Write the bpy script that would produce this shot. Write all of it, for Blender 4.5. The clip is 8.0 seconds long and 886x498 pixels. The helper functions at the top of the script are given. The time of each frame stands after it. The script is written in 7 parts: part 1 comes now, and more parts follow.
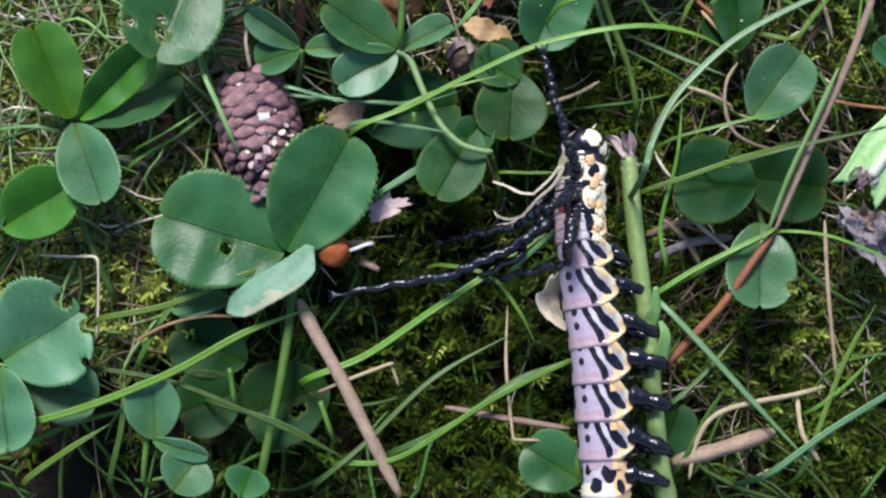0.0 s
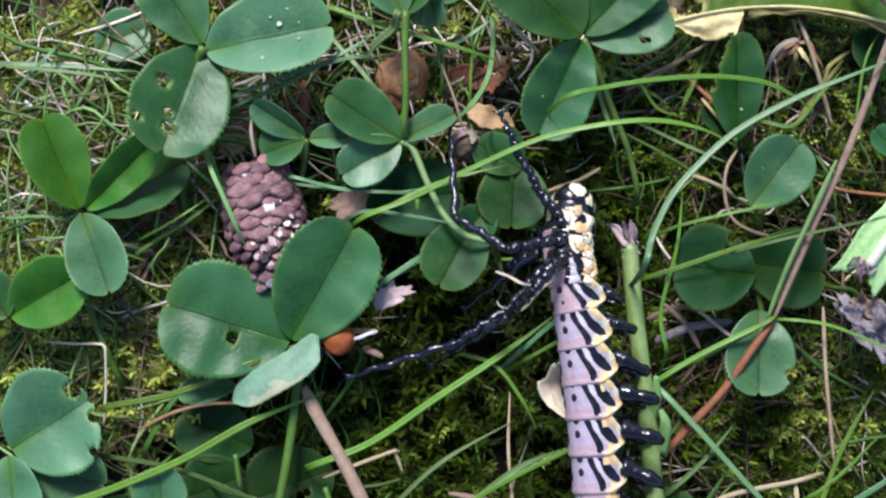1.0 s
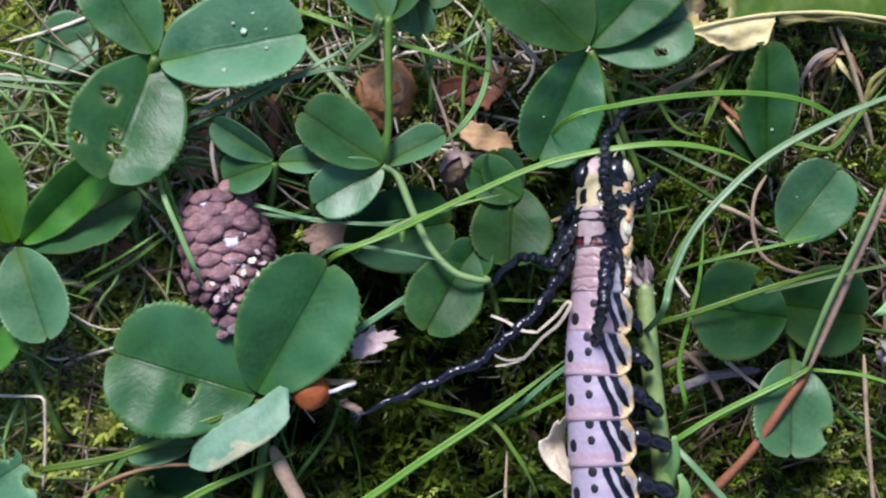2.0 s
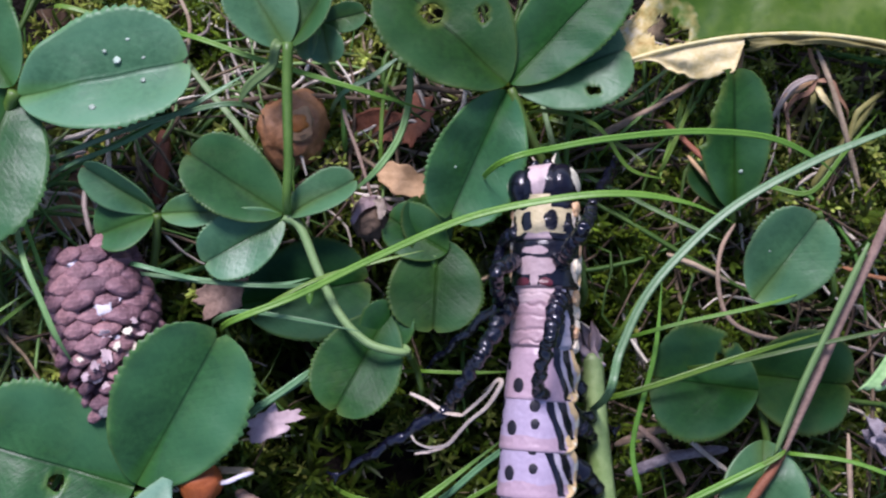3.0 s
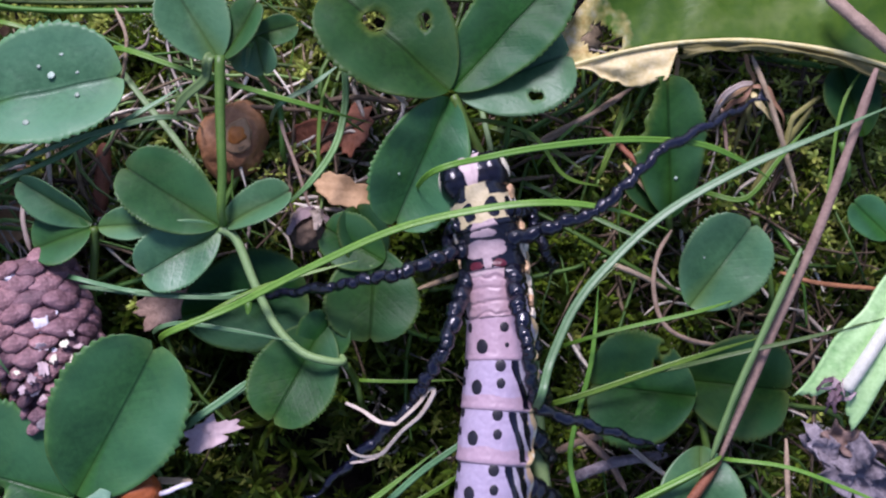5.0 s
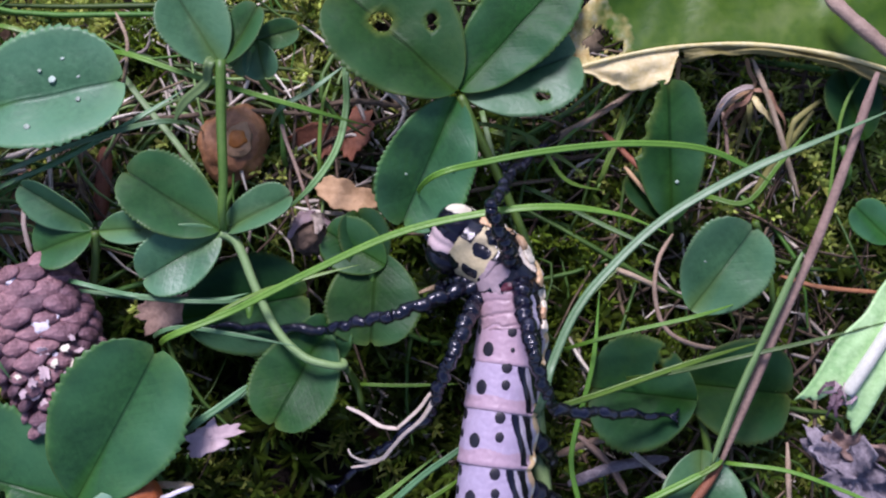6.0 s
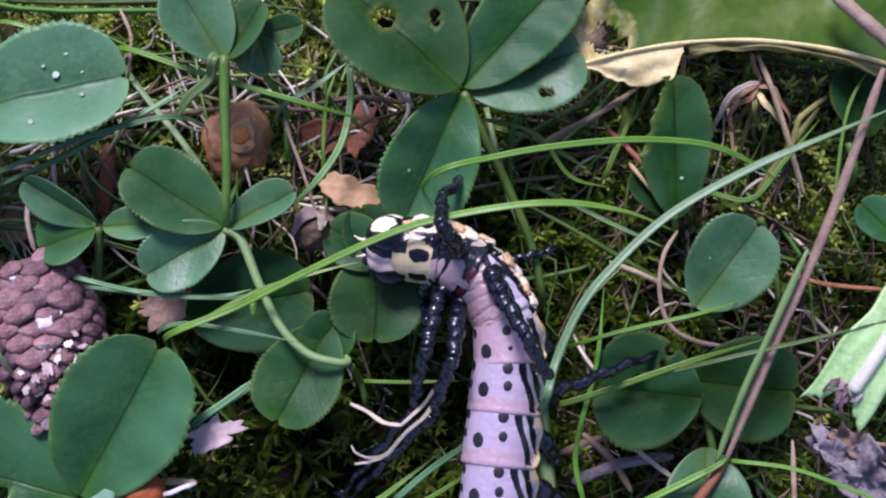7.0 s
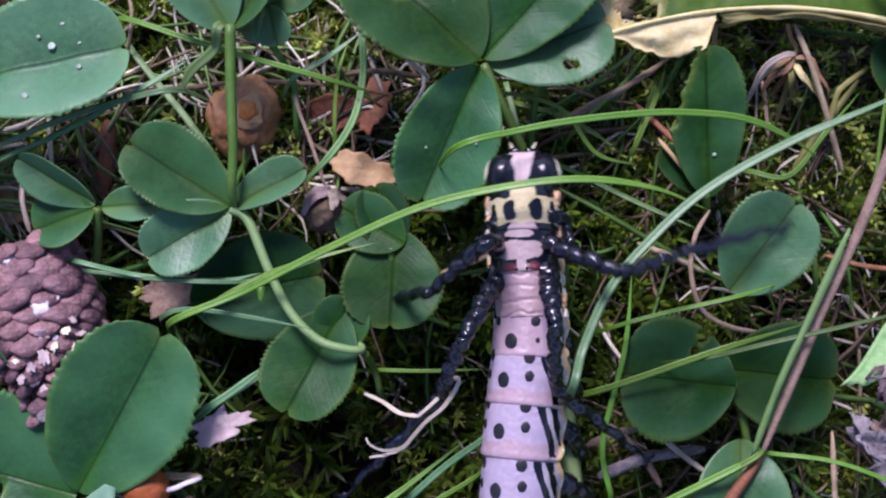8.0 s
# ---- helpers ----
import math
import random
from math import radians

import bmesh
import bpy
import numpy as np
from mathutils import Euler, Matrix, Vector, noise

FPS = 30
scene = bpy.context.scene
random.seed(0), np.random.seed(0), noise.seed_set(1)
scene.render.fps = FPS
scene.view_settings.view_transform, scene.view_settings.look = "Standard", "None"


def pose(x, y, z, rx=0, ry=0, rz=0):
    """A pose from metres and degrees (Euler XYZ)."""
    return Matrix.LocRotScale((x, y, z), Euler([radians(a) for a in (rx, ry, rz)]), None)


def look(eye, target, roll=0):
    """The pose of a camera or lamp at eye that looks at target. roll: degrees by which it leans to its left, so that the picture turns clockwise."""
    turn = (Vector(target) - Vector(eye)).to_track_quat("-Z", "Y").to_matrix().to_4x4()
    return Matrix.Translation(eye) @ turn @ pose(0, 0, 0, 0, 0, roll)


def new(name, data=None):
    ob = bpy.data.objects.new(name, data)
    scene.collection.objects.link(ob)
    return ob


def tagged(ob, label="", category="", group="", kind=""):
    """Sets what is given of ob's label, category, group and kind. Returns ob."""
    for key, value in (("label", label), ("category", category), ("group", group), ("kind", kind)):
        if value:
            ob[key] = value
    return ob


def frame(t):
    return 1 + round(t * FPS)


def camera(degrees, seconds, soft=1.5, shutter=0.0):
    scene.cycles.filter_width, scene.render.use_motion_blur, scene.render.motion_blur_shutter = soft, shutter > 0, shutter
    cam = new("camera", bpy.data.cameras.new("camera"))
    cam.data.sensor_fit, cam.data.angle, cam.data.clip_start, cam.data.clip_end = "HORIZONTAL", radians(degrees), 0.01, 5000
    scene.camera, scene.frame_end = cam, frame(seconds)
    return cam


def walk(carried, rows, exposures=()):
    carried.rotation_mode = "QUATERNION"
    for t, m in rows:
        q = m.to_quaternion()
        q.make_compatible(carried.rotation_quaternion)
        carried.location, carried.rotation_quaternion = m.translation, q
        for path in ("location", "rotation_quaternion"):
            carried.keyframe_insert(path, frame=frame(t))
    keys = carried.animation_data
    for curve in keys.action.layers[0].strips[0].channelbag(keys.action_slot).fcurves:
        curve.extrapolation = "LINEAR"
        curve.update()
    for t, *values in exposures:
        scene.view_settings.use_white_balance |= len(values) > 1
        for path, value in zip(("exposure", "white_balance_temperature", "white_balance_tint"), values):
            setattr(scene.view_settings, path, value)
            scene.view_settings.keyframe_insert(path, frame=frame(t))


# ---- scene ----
cam = camera(40.0, 8.0, soft=2.2, shutter=0.4)
PATH = [
    (0, pose(0.00050, -0.03704, 0.17234, 8.38, 0.02, 0.00)),
    (0.5, pose(0.00077, -0.03123, 0.17380, 8.28, -0.01, 0.10)),
    (1, pose(0.00000, -0.02394, 0.17633, 8.00, -0.00, 0.00)),
    (1.2, pose(-0.00101, -0.02068, 0.17585, 7.81, -0.06, 0.13)),
    (2.3, pose(0.00311, -0.01377, 0.15182, 7.35, -0.21, 0.12)),
    (2.5, pose(0.00503, -0.01206, 0.15255, 7.01, -0.19, 0.17)),
    (3, pose(0.01026, -0.00356, 0.13497, 6.83, -0.22, -0.12)),
    (3.5, pose(0.01388, -0.00327, 0.13554, 6.62, 0.09, -0.14)),
    (4, pose(0.01493, -0.00312, 0.13568, 6.55, 0.27, -0.22)),
    (4.5, pose(0.01778, -0.00317, 0.13571, 6.69, 0.41, -0.54)),
    (4.7, pose(0.01855, -0.00278, 0.13575, 6.72, 0.44, -0.62)),
    (5.8, pose(0.01840, -0.00220, 0.13577, 6.74, 0.46, -0.67)),
    (6, pose(0.01843, -0.00208, 0.13577, 6.75, 0.46, -0.67)),
    (6.5, pose(0.01860, -0.00258, 0.13575, 6.87, 0.57, -0.48)),
    (7, pose(0.01856, -0.00269, 0.13536, 6.87, 0.70, -0.57)),
    (7.5, pose(0.01808, -0.00242, 0.12814, 6.82, 0.83, -0.49)),
    (8, pose(0.01697, -0.00346, 0.12805, 6.74, 0.91, -0.69)),
]
walk(cam, PATH, exposures=[(0.0, 0.94, 6270, 12), (1.0, 0.98, 6270, 13), (2.5, 0.86, 6060, 22), (3.5, 0.82, 5890, 34), (8.0, 0.79, 5890, 34)])

# ---- daylight under a bright, hazy sky ----
world = bpy.data.worlds.new("sky")
scene.world = world
world.use_nodes = True
wt = world.node_tree
sky = wt.nodes.new("ShaderNodeTexSky")
sky.sky_type, sky.sun_disc = "NISHITA", False
sky.sun_elevation, sky.sun_rotation = radians(51), radians(-15)
wt.links.new(sky.outputs[0], wt.nodes["Background"].inputs[0])
wt.nodes["Background"].inputs[1].default_value = 0.095
sun_data = bpy.data.lights.new("sun", "SUN")
sun_data.energy, sun_data.angle, sun_data.color = 3.0, radians(18), (1.0, 0.97, 0.93)
sun = new("sun", sun_data)
sun.matrix_basis = look((-0.16, 0.60, 0.76), (0, 0, 0))

MM = 0.001
rng = random.Random(7)


# ---- materials ----
def nodes_of(name):
    m = bpy.data.materials.new(name)
    m.use_nodes = True
    t = m.node_tree
    return m, t, t.nodes["Principled BSDF"]


def coords(t, scale, space="Object"):
    c = t.nodes.new("ShaderNodeTexCoord")
    mp = t.nodes.new("ShaderNodeMapping")
    mp.inputs["Scale"].default_value = (scale, scale, scale)
    t.links.new(c.outputs[space], mp.inputs[0])
    return mp.outputs[0]


def noise_tex(t, vec, scale, detail=4.0, rough=0.6):
    n = t.nodes.new("ShaderNodeTexNoise")
    n.inputs["Scale"].default_value, n.inputs["Detail"].default_value, n.inputs["Roughness"].default_value = scale, detail, rough
    t.links.new(vec, n.inputs["Vector"])
    return n.outputs["Fac"]


def ramp(t, fac, *stops):
    r = t.nodes.new("ShaderNodeValToRGB")
    while len(r.color_ramp.elements) < len(stops):
        r.color_ramp.elements.new(0.5)
    for e, (p, c) in zip(r.color_ramp.elements, stops):
        e.position, e.color = p, (*c, 1)
    t.links.new(fac, r.inputs[0])
    return r.outputs[0]


def mix(t, fac, a, b, kind="MIX"):
    n = t.nodes.new("ShaderNodeMix")
    n.data_type, n.blend_type = "RGBA", kind
    for s, v in ((0, fac), (6, a), (7, b)):
        if hasattr(v, "is_linked"):
            t.links.new(v, n.inputs[s])
        else:
            n.inputs[s].default_value = v if s == 0 else (*v, 1)
    return n.outputs[2]


def maths(t, op, a, b=0.0):
    n = t.nodes.new("ShaderNodeMath")
    n.operation = op
    for s, v in ((0, a), (1, b)):
        if hasattr(v, "is_linked"):
            t.links.new(v, n.inputs[s])
        else:
            n.inputs[s].default_value = v
    return n.outputs[0]


def bump(t, bsdf, height, strength, distance):
    b = t.nodes.new("ShaderNodeBump")
    b.inputs["Strength"].default_value, b.inputs["Distance"].default_value = strength, distance
    t.links.new(height, b.inputs["Height"])
    t.links.new(b.outputs[0], bsdf.inputs["Normal"])


def translucent(m, t, bsdf, colour, share):
    tr = t.nodes.new("ShaderNodeBsdfTranslucent")
    if hasattr(colour, "is_linked"):
        t.links.new(colour, tr.inputs[0])
    else:
        tr.inputs[0].default_value = (*colour, 1)
    ms = t.nodes.new("ShaderNodeMixShader")
    ms.inputs[0].default_value = share
    t.links.new(bsdf.outputs[0], ms.inputs[1])
    t.links.new(tr.outputs[0], ms.inputs[2])
    t.links.new(ms.outputs[0], t.nodes["Material Output"].inputs[0])


def leaf_material(name, low, high, rough, sheen):
    """Clover leaf: midrib along x, side veins slanting from it, mottled at two scales."""
    m, t, b = nodes_of(name)
    vec = coords(t, 1.0)
    sep = t.nodes.new("ShaderNodeSeparateXYZ")
    t.links.new(vec, sep.inputs[0])
    ay = maths(t, "ABSOLUTE", sep.outputs[1])
    slant = maths(t, "SUBTRACT", sep.outputs[0], maths(t, "MULTIPLY", ay, 0.85))
    wav = maths(t, "SINE", maths(t, "MULTIPLY", slant, 5200.0))
    vein = maths(t, "MAXIMUM", maths(t, "SUBTRACT", wav, 0.75), 0.0)
    rib = maths(t, "LESS_THAN", ay, 0.00016)
    info = t.nodes.new("ShaderNodeObjectInfo")
    big = noise_tex(t, vec, 130.0, 5.0, 0.65)
    fine = noise_tex(t, vec, 1500.0, 4.0)
    col = ramp(t, big, (0.36, low), (0.64, high))
    col = mix(t, 0.35, col, ramp(t, fine, (0.35, tuple(0.7 * v for v in low)), (0.7, tuple(min(1.0, 1.25 * v) for v in high))))
    patch = noise_tex(t, vec, 85.0, 5.0, 0.7)
    blot = maths(t, "MINIMUM", maths(t, "MAXIMUM", maths(t, "MULTIPLY", maths(t, "SUBTRACT", patch, 0.56), 5.0), 0.0), 1.0)
    col = mix(t, maths(t, "MULTIPLY", blot, 0.65), col, tuple(min(1.0, 1.15 * h + add) for h, add in zip(high, (0.035, 0.03, 0.0))))
    col = mix(t, maths(t, "MULTIPLY", vein, 0.10), col, tuple(0.75 * v for v in low))
    col = mix(t, maths(t, "MULTIPLY", rib, 0.6), col, tuple(0.5 * v for v in low))
    # paler margins, plus a sky sheen painted on one half by "flank"
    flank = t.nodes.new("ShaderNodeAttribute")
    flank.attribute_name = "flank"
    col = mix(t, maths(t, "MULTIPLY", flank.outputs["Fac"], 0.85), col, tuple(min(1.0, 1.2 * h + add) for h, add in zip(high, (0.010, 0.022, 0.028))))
    rim = t.nodes.new("ShaderNodeAttribute")
    rim.attribute_name = "rim"
    ragged = maths(t, "MULTIPLY", rim.outputs["Fac"], maths(t, "MULTIPLY", fine, 1.1))
    col = mix(t, ragged, col, tuple(min(1.0, 1.3 * h + add) for h, add in zip(high, (0.07, 0.05, 0.01))))
    stem_end = maths(t, "MAXIMUM", maths(t, "SUBTRACT", 1.0, maths(t, "ADD", maths(t, "MULTIPLY", sep.outputs[0], 115.0), maths(t, "MULTIPLY", ay, 520.0))), 0.0)
    col = mix(t, maths(t, "MULTIPLY", stem_end, 0.55), col, tuple(h * k for h, k in zip(high, (1.7, 1.25, 0.35))))
    hue = t.nodes.new("ShaderNodeHueSaturation")
    t.links.new(maths(t, "ADD", maths(t, "MULTIPLY", info.outputs["Random"], 0.03), 0.485), hue.inputs["Hue"])
    t.links.new(maths(t, "ADD", maths(t, "MULTIPLY", info.outputs["Random"], 0.35), 0.82), hue.inputs["Value"])
    t.links.new(col, hue.inputs["Color"])
    t.links.new(hue.outputs[0], b.inputs["Base Color"])
    t.links.new(maths(t, "ADD", rough - 0.16, maths(t, "MULTIPLY", patch, 0.32)), b.inputs["Roughness"])
    b.inputs["Specular IOR Level"].default_value = sheen
    hgt = maths(t, "ADD", maths(t, "MULTIPLY", vein, -0.22), maths(t, "ADD", maths(t, "MULTIPLY", big, 1.5), maths(t, "MULTIPLY", fine, 0.5)))
    groove = maths(t, "MULTIPLY", maths(t, "MINIMUM", maths(t, "MULTIPLY", ay, 4500.0), 1.0), 0.8)
    bump(t, b, maths(t, "ADD", hgt, groove), 0.4, 0.00025)
    translucent(m, t, b, hue.outputs[0], 0.22)
    return m


def plain_material(name, low, high, rough, scale=300.0, spec=0.4, relief=0.3, depth=0.0003, see=0.0, vary=0.25, island=False):
    """Mottled natural surface in two scales."""
    m, t, b = nodes_of(name)
    vec = coords(t, 1.0)
    big = noise_tex(t, vec, scale, 3.0)
    fine = noise_tex(t, vec, scale * 7, 4.0)
    col = mix(t, 0.45, ramp(t, big, (0.3, low), (0.7, high)), ramp(t, fine, (0.3, low), (0.7, high)))
    lines = t.nodes.new("ShaderNodeAttribute")
    lines.attribute_name = "streak"
    col = mix(t, maths(t, "MULTIPLY", lines.outputs["Fac"], 0.35), col, tuple(0.55 * v for v in low))
    if island:
        rnd = t.nodes.new("ShaderNodeNewGeometry").outputs["Random Per Island"]
    else:
        rnd = t.nodes.new("ShaderNodeObjectInfo").outputs["Random"]
    hue = t.nodes.new("ShaderNodeHueSaturation")
    t.links.new(maths(t, "ADD", maths(t, "MULTIPLY", rnd, 2 * vary), 1.0 - vary), hue.inputs["Value"])
    t.links.new(maths(t, "ADD", maths(t, "MULTIPLY", rnd, 0.03), 0.485), hue.inputs["Hue"])
    t.links.new(col, hue.inputs["Color"])
    t.links.new(hue.outputs[0], b.inputs["Base Color"])
    b.inputs["Roughness"].default_value = rough
    b.inputs["Specular IOR Level"].default_value = spec
    bump(t, b, maths(t, "ADD", big, fine), relief, depth)
    if see:
        translucent(m, t, b, hue.outputs[0], see)
    return m


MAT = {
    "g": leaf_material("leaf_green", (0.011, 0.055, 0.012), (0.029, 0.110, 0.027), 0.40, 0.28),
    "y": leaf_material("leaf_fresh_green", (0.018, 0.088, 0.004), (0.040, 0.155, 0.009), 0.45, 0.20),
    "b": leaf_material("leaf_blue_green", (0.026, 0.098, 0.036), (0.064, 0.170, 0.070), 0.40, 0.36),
    # green leaf with the shade under the upper leaves put into its colour
    "d": leaf_material("leaf_shaded_green", (0.005, 0.028, 0.004), (0.012, 0.050, 0.008), 0.5, 0.07),
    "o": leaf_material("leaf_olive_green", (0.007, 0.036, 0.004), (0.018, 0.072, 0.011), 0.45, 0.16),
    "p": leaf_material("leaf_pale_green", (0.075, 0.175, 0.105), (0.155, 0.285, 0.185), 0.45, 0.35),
    "wilted": plain_material("wilted_leaf", (0.15, 0.24, 0.14), (0.40, 0.35, 0.24), 0.5, 330, 0.35, 0.3, 0.0003, 0.15),
    "blade_g": plain_material("grass_green", (0.090, 0.205, 0.016), (0.175, 0.320, 0.042), 0.40, 500, 0.5, 0.2, 0.0002, 0.2),
    "blade_d": plain_material("grass_dark", (0.034, 0.095, 0.012), (0.085, 0.180, 0.030), 0.45, 500, 0.4, 0.2, 0.0002, 0.2),
    "blade_y": plain_material("grass_fresh", (0.095, 0.230, 0.020), (0.150, 0.310, 0.035), 0.42, 500, 0.5, 0.2, 0.0002, 0.22),
    "blade_b": plain_material("grass_blue_green", (0.085, 0.205, 0.075), (0.170, 0.320, 0.145), 0.4, 500, 0.55, 0.2, 0.0002, 0.18),
    "blade_p": plain_material("grass_pale", (0.130, 0.260, 0.075), (0.210, 0.350, 0.125), 0.45, 500, 0.45, 0.2, 0.0002, 0.2),
    "stem_green": plain_material("stalk_green", (0.055, 0.140, 0.016), (0.115, 0.225, 0.036), 0.45, 400, 0.45, 0.2, 0.0002, 0.1),
    "stem_pale": plain_material("stalk_pale", (0.190, 0.340, 0.115), (0.270, 0.430, 0.165), 0.45, 400, 0.45, 0.2, 0.0002, 0.1),
    "straw": plain_material("straw_bleached", (0.24, 0.165, 0.088), (0.46, 0.365, 0.25), 0.65, 400, 0.3, 0.5, 0.0003),
    "straw_pink": plain_material("straw_brown", (0.165, 0.105, 0.078), (0.36, 0.252, 0.190), 0.65, 350, 0.3, 0.5, 0.0003),
    "rust": plain_material("straw_rust", (0.16, 0.055, 0.025), (0.33, 0.135, 0.065), 0.6, 350, 0.3, 0.5, 0.0003),
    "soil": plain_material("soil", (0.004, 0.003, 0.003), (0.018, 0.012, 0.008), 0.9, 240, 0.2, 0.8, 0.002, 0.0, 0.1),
    "moss": plain_material("moss", (0.050, 0.092, 0.006), (0.200, 0.280, 0.024), 0.26, 300, 0.6, 0.2, 0.0002, 0.3, 0.6, True),
    "moss_bright": plain_material("fresh_moss", (0.240, 0.310, 0.038), (0.540, 0.590, 0.140), 0.30, 300, 0.5, 0.2, 0.0002, 0.3, 0.5, True),
    # darker copy of the moss colour: the shade between the stems is painted in
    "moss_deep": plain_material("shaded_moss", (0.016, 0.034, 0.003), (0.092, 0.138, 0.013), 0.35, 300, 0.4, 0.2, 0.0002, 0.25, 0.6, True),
    "turf": plain_material("fine_grass", (0.036, 0.100, 0.014), (0.095, 0.195, 0.030), 0.5, 300, 0.4, 0.2, 0.0002, 0.2, 0.5, True),
    "turf_pale": plain_material("pale_fine_grass", (0.100, 0.200, 0.040), (0.260, 0.380, 0.130), 0.5, 300, 0.4, 0.2, 0.0002, 0.2, 0.5, True),
    "litter": plain_material("litter", (0.018, 0.012, 0.007), (0.21, 0.150, 0.095), 0.75, 250, 0.25, 0.5, 0.0003, 0.0, 0.7, True),
    "dead_leaf": plain_material("dead_leaf", (0.022, 0.012, 0.008), (0.12, 0.066, 0.038), 0.7, 250, 0.25, 0.6, 0.0004, 0.05, 0.5, True),
    "cone": plain_material("cone_scale", (0.070, 0.032, 0.040), (0.330, 0.185, 0.195), 0.48, 330, 0.35, 0.6, 0.0005, 0.0, 0.42),
    "tendril": plain_material("bleached_tendril", (0.34, 0.27, 0.20), (0.58, 0.50, 0.42), 0.55, 400, 0.3, 0.3, 0.0003),
    "bleached": plain_material("bleached_straw", (0.28, 0.22, 0.15), (0.72, 0.66, 0.56), 0.6, 300, 0.35, 0.3, 0.0003, 0.0, 0.6, True),
    "tan": plain_material("tan_dead_leaf", (0.29, 0.160, 0.078), (0.50, 0.310, 0.175), 0.6, 200, 0.3, 0.4, 0.0004, 0.15),
    "olive": plain_material("yellowed_stalk", (0.16, 0.15, 0.04), (0.28, 0.25, 0.09), 0.55, 300, 0.35, 0.3, 0.0003, 0.1),
    "pith": plain_material("stem_pith", (0.50, 0.52, 0.40), (0.74, 0.74, 0.64), 0.5, 250, 0.35, 0.3, 0.0003, 0.1),
    "grime": plain_material("speckled_grey", (0.12, 0.10, 0.10), (0.34, 0.30, 0.30), 0.7, 500, 0.3, 0.3, 0.0002),
    "pale": plain_material("whitish", (0.55, 0.50, 0.52), (0.82, 0.80, 0.82), 0.6, 500, 0.3, 0.3, 0.0002),
    "pale_pink": plain_material("pale_pink_petal", (0.40, 0.29, 0.29), (0.54, 0.42, 0.42), 0.55, 300, 0.35, 0.2, 0.0003, 0.1),
    "orange": plain_material("orange_brown", (0.24, 0.065, 0.012), (0.42, 0.135, 0.025), 0.5, 260, 0.4, 0.4, 0.0003),
    "nut": plain_material("brown_nut", (0.150, 0.070, 0.025), (0.620, 0.330, 0.125), 0.5, 190, 0.4, 0.4, 0.0006),
    "wither": plain_material("yellowed_leaf", (0.52, 0.40, 0.13), (0.74, 0.66, 0.40), 0.55, 260, 0.4, 0.4, 0.0003, 0.15),
    "torn": plain_material("torn_stem", (0.17, 0.34, 0.10), (0.42, 0.58, 0.28), 0.5, 230, 0.4, 0.4, 0.0003, 0.1),
    "grey": plain_material("grey_dead_leaf", (0.060, 0.048, 0.058), (0.36, 0.32, 0.34), 0.75, 230, 0.25, 0.7, 0.0005),
    "lilac": plain_material("lilac_skin", (0.275, 0.225, 0.300), (0.390, 0.335, 0.425), 0.42, 260, 0.5, 0.10, 0.0003, 0.0, 0.05),
    "pink": plain_material("pink_skin", (0.27, 0.172, 0.190), (0.38, 0.268, 0.285), 0.42, 260, 0.5, 0.14, 0.0003, 0.0, 0.05),
    "cream": plain_material("cream_skin", (0.60, 0.53, 0.38), (0.76, 0.69, 0.54), 0.45, 500, 0.4, 0.3, 0.0003, 0.0, 0.05),
    "apricot": plain_material("apricot_ridge", (0.52, 0.33, 0.15), (0.68, 0.48, 0.27), 0.45, 450, 0.4, 0.3, 0.0003, 0.0, 0.05),
    "mauve": plain_material("mauve_skin", (0.300, 0.205, 0.250), (0.395, 0.285, 0.335), 0.42, 260, 0.5, 0.10, 0.0003, 0.0, 0.05),
    "dull_black": plain_material("dull_black", (0.006, 0.006, 0.009), (0.020, 0.018, 0.026), 0.42, 600, 0.4, 0.15, 0.0002, 0.0, 0.1),
    "butter": plain_material("butter_skin", (0.42, 0.37, 0.18), (0.58, 0.52, 0.30), 0.45, 500, 0.4, 0.3, 0.0003, 0.0, 0.05),
    "bone": plain_material("pale_lilac_skin", (0.33, 0.295, 0.345), (0.47, 0.43, 0.47), 0.42, 500, 0.45, 0.3, 0.0003, 0.0, 0.05),
    "black": plain_material("glossy_black", (0.002, 0.002, 0.005), (0.006, 0.006, 0.014), 0.19, 600, 0.55, 0.15, 0.0002, 0.0, 0.1),
    "leg_black": plain_material("leg_black", (0.0015, 0.0015, 0.005), (0.005, 0.006, 0.018), 0.20, 260, 0.65, 0.2, 0.0003, 0.0, 0.1),
    "scar": plain_material("leaf_scar", (0.17, 0.27, 0.18), (0.38, 0.46, 0.37), 0.5, 600, 0.4, 0.3, 0.0002),
    "purple": plain_material("purplish_brown", (0.045, 0.025, 0.035), (0.16, 0.10, 0.12), 0.6, 300, 0.3, 0.5, 0.0003),
    "maroon": plain_material("maroon_groove", (0.07, 0.008, 0.012), (0.14, 0.018, 0.022), 0.35, 500, 0.5, 0.2, 0.0002),
}


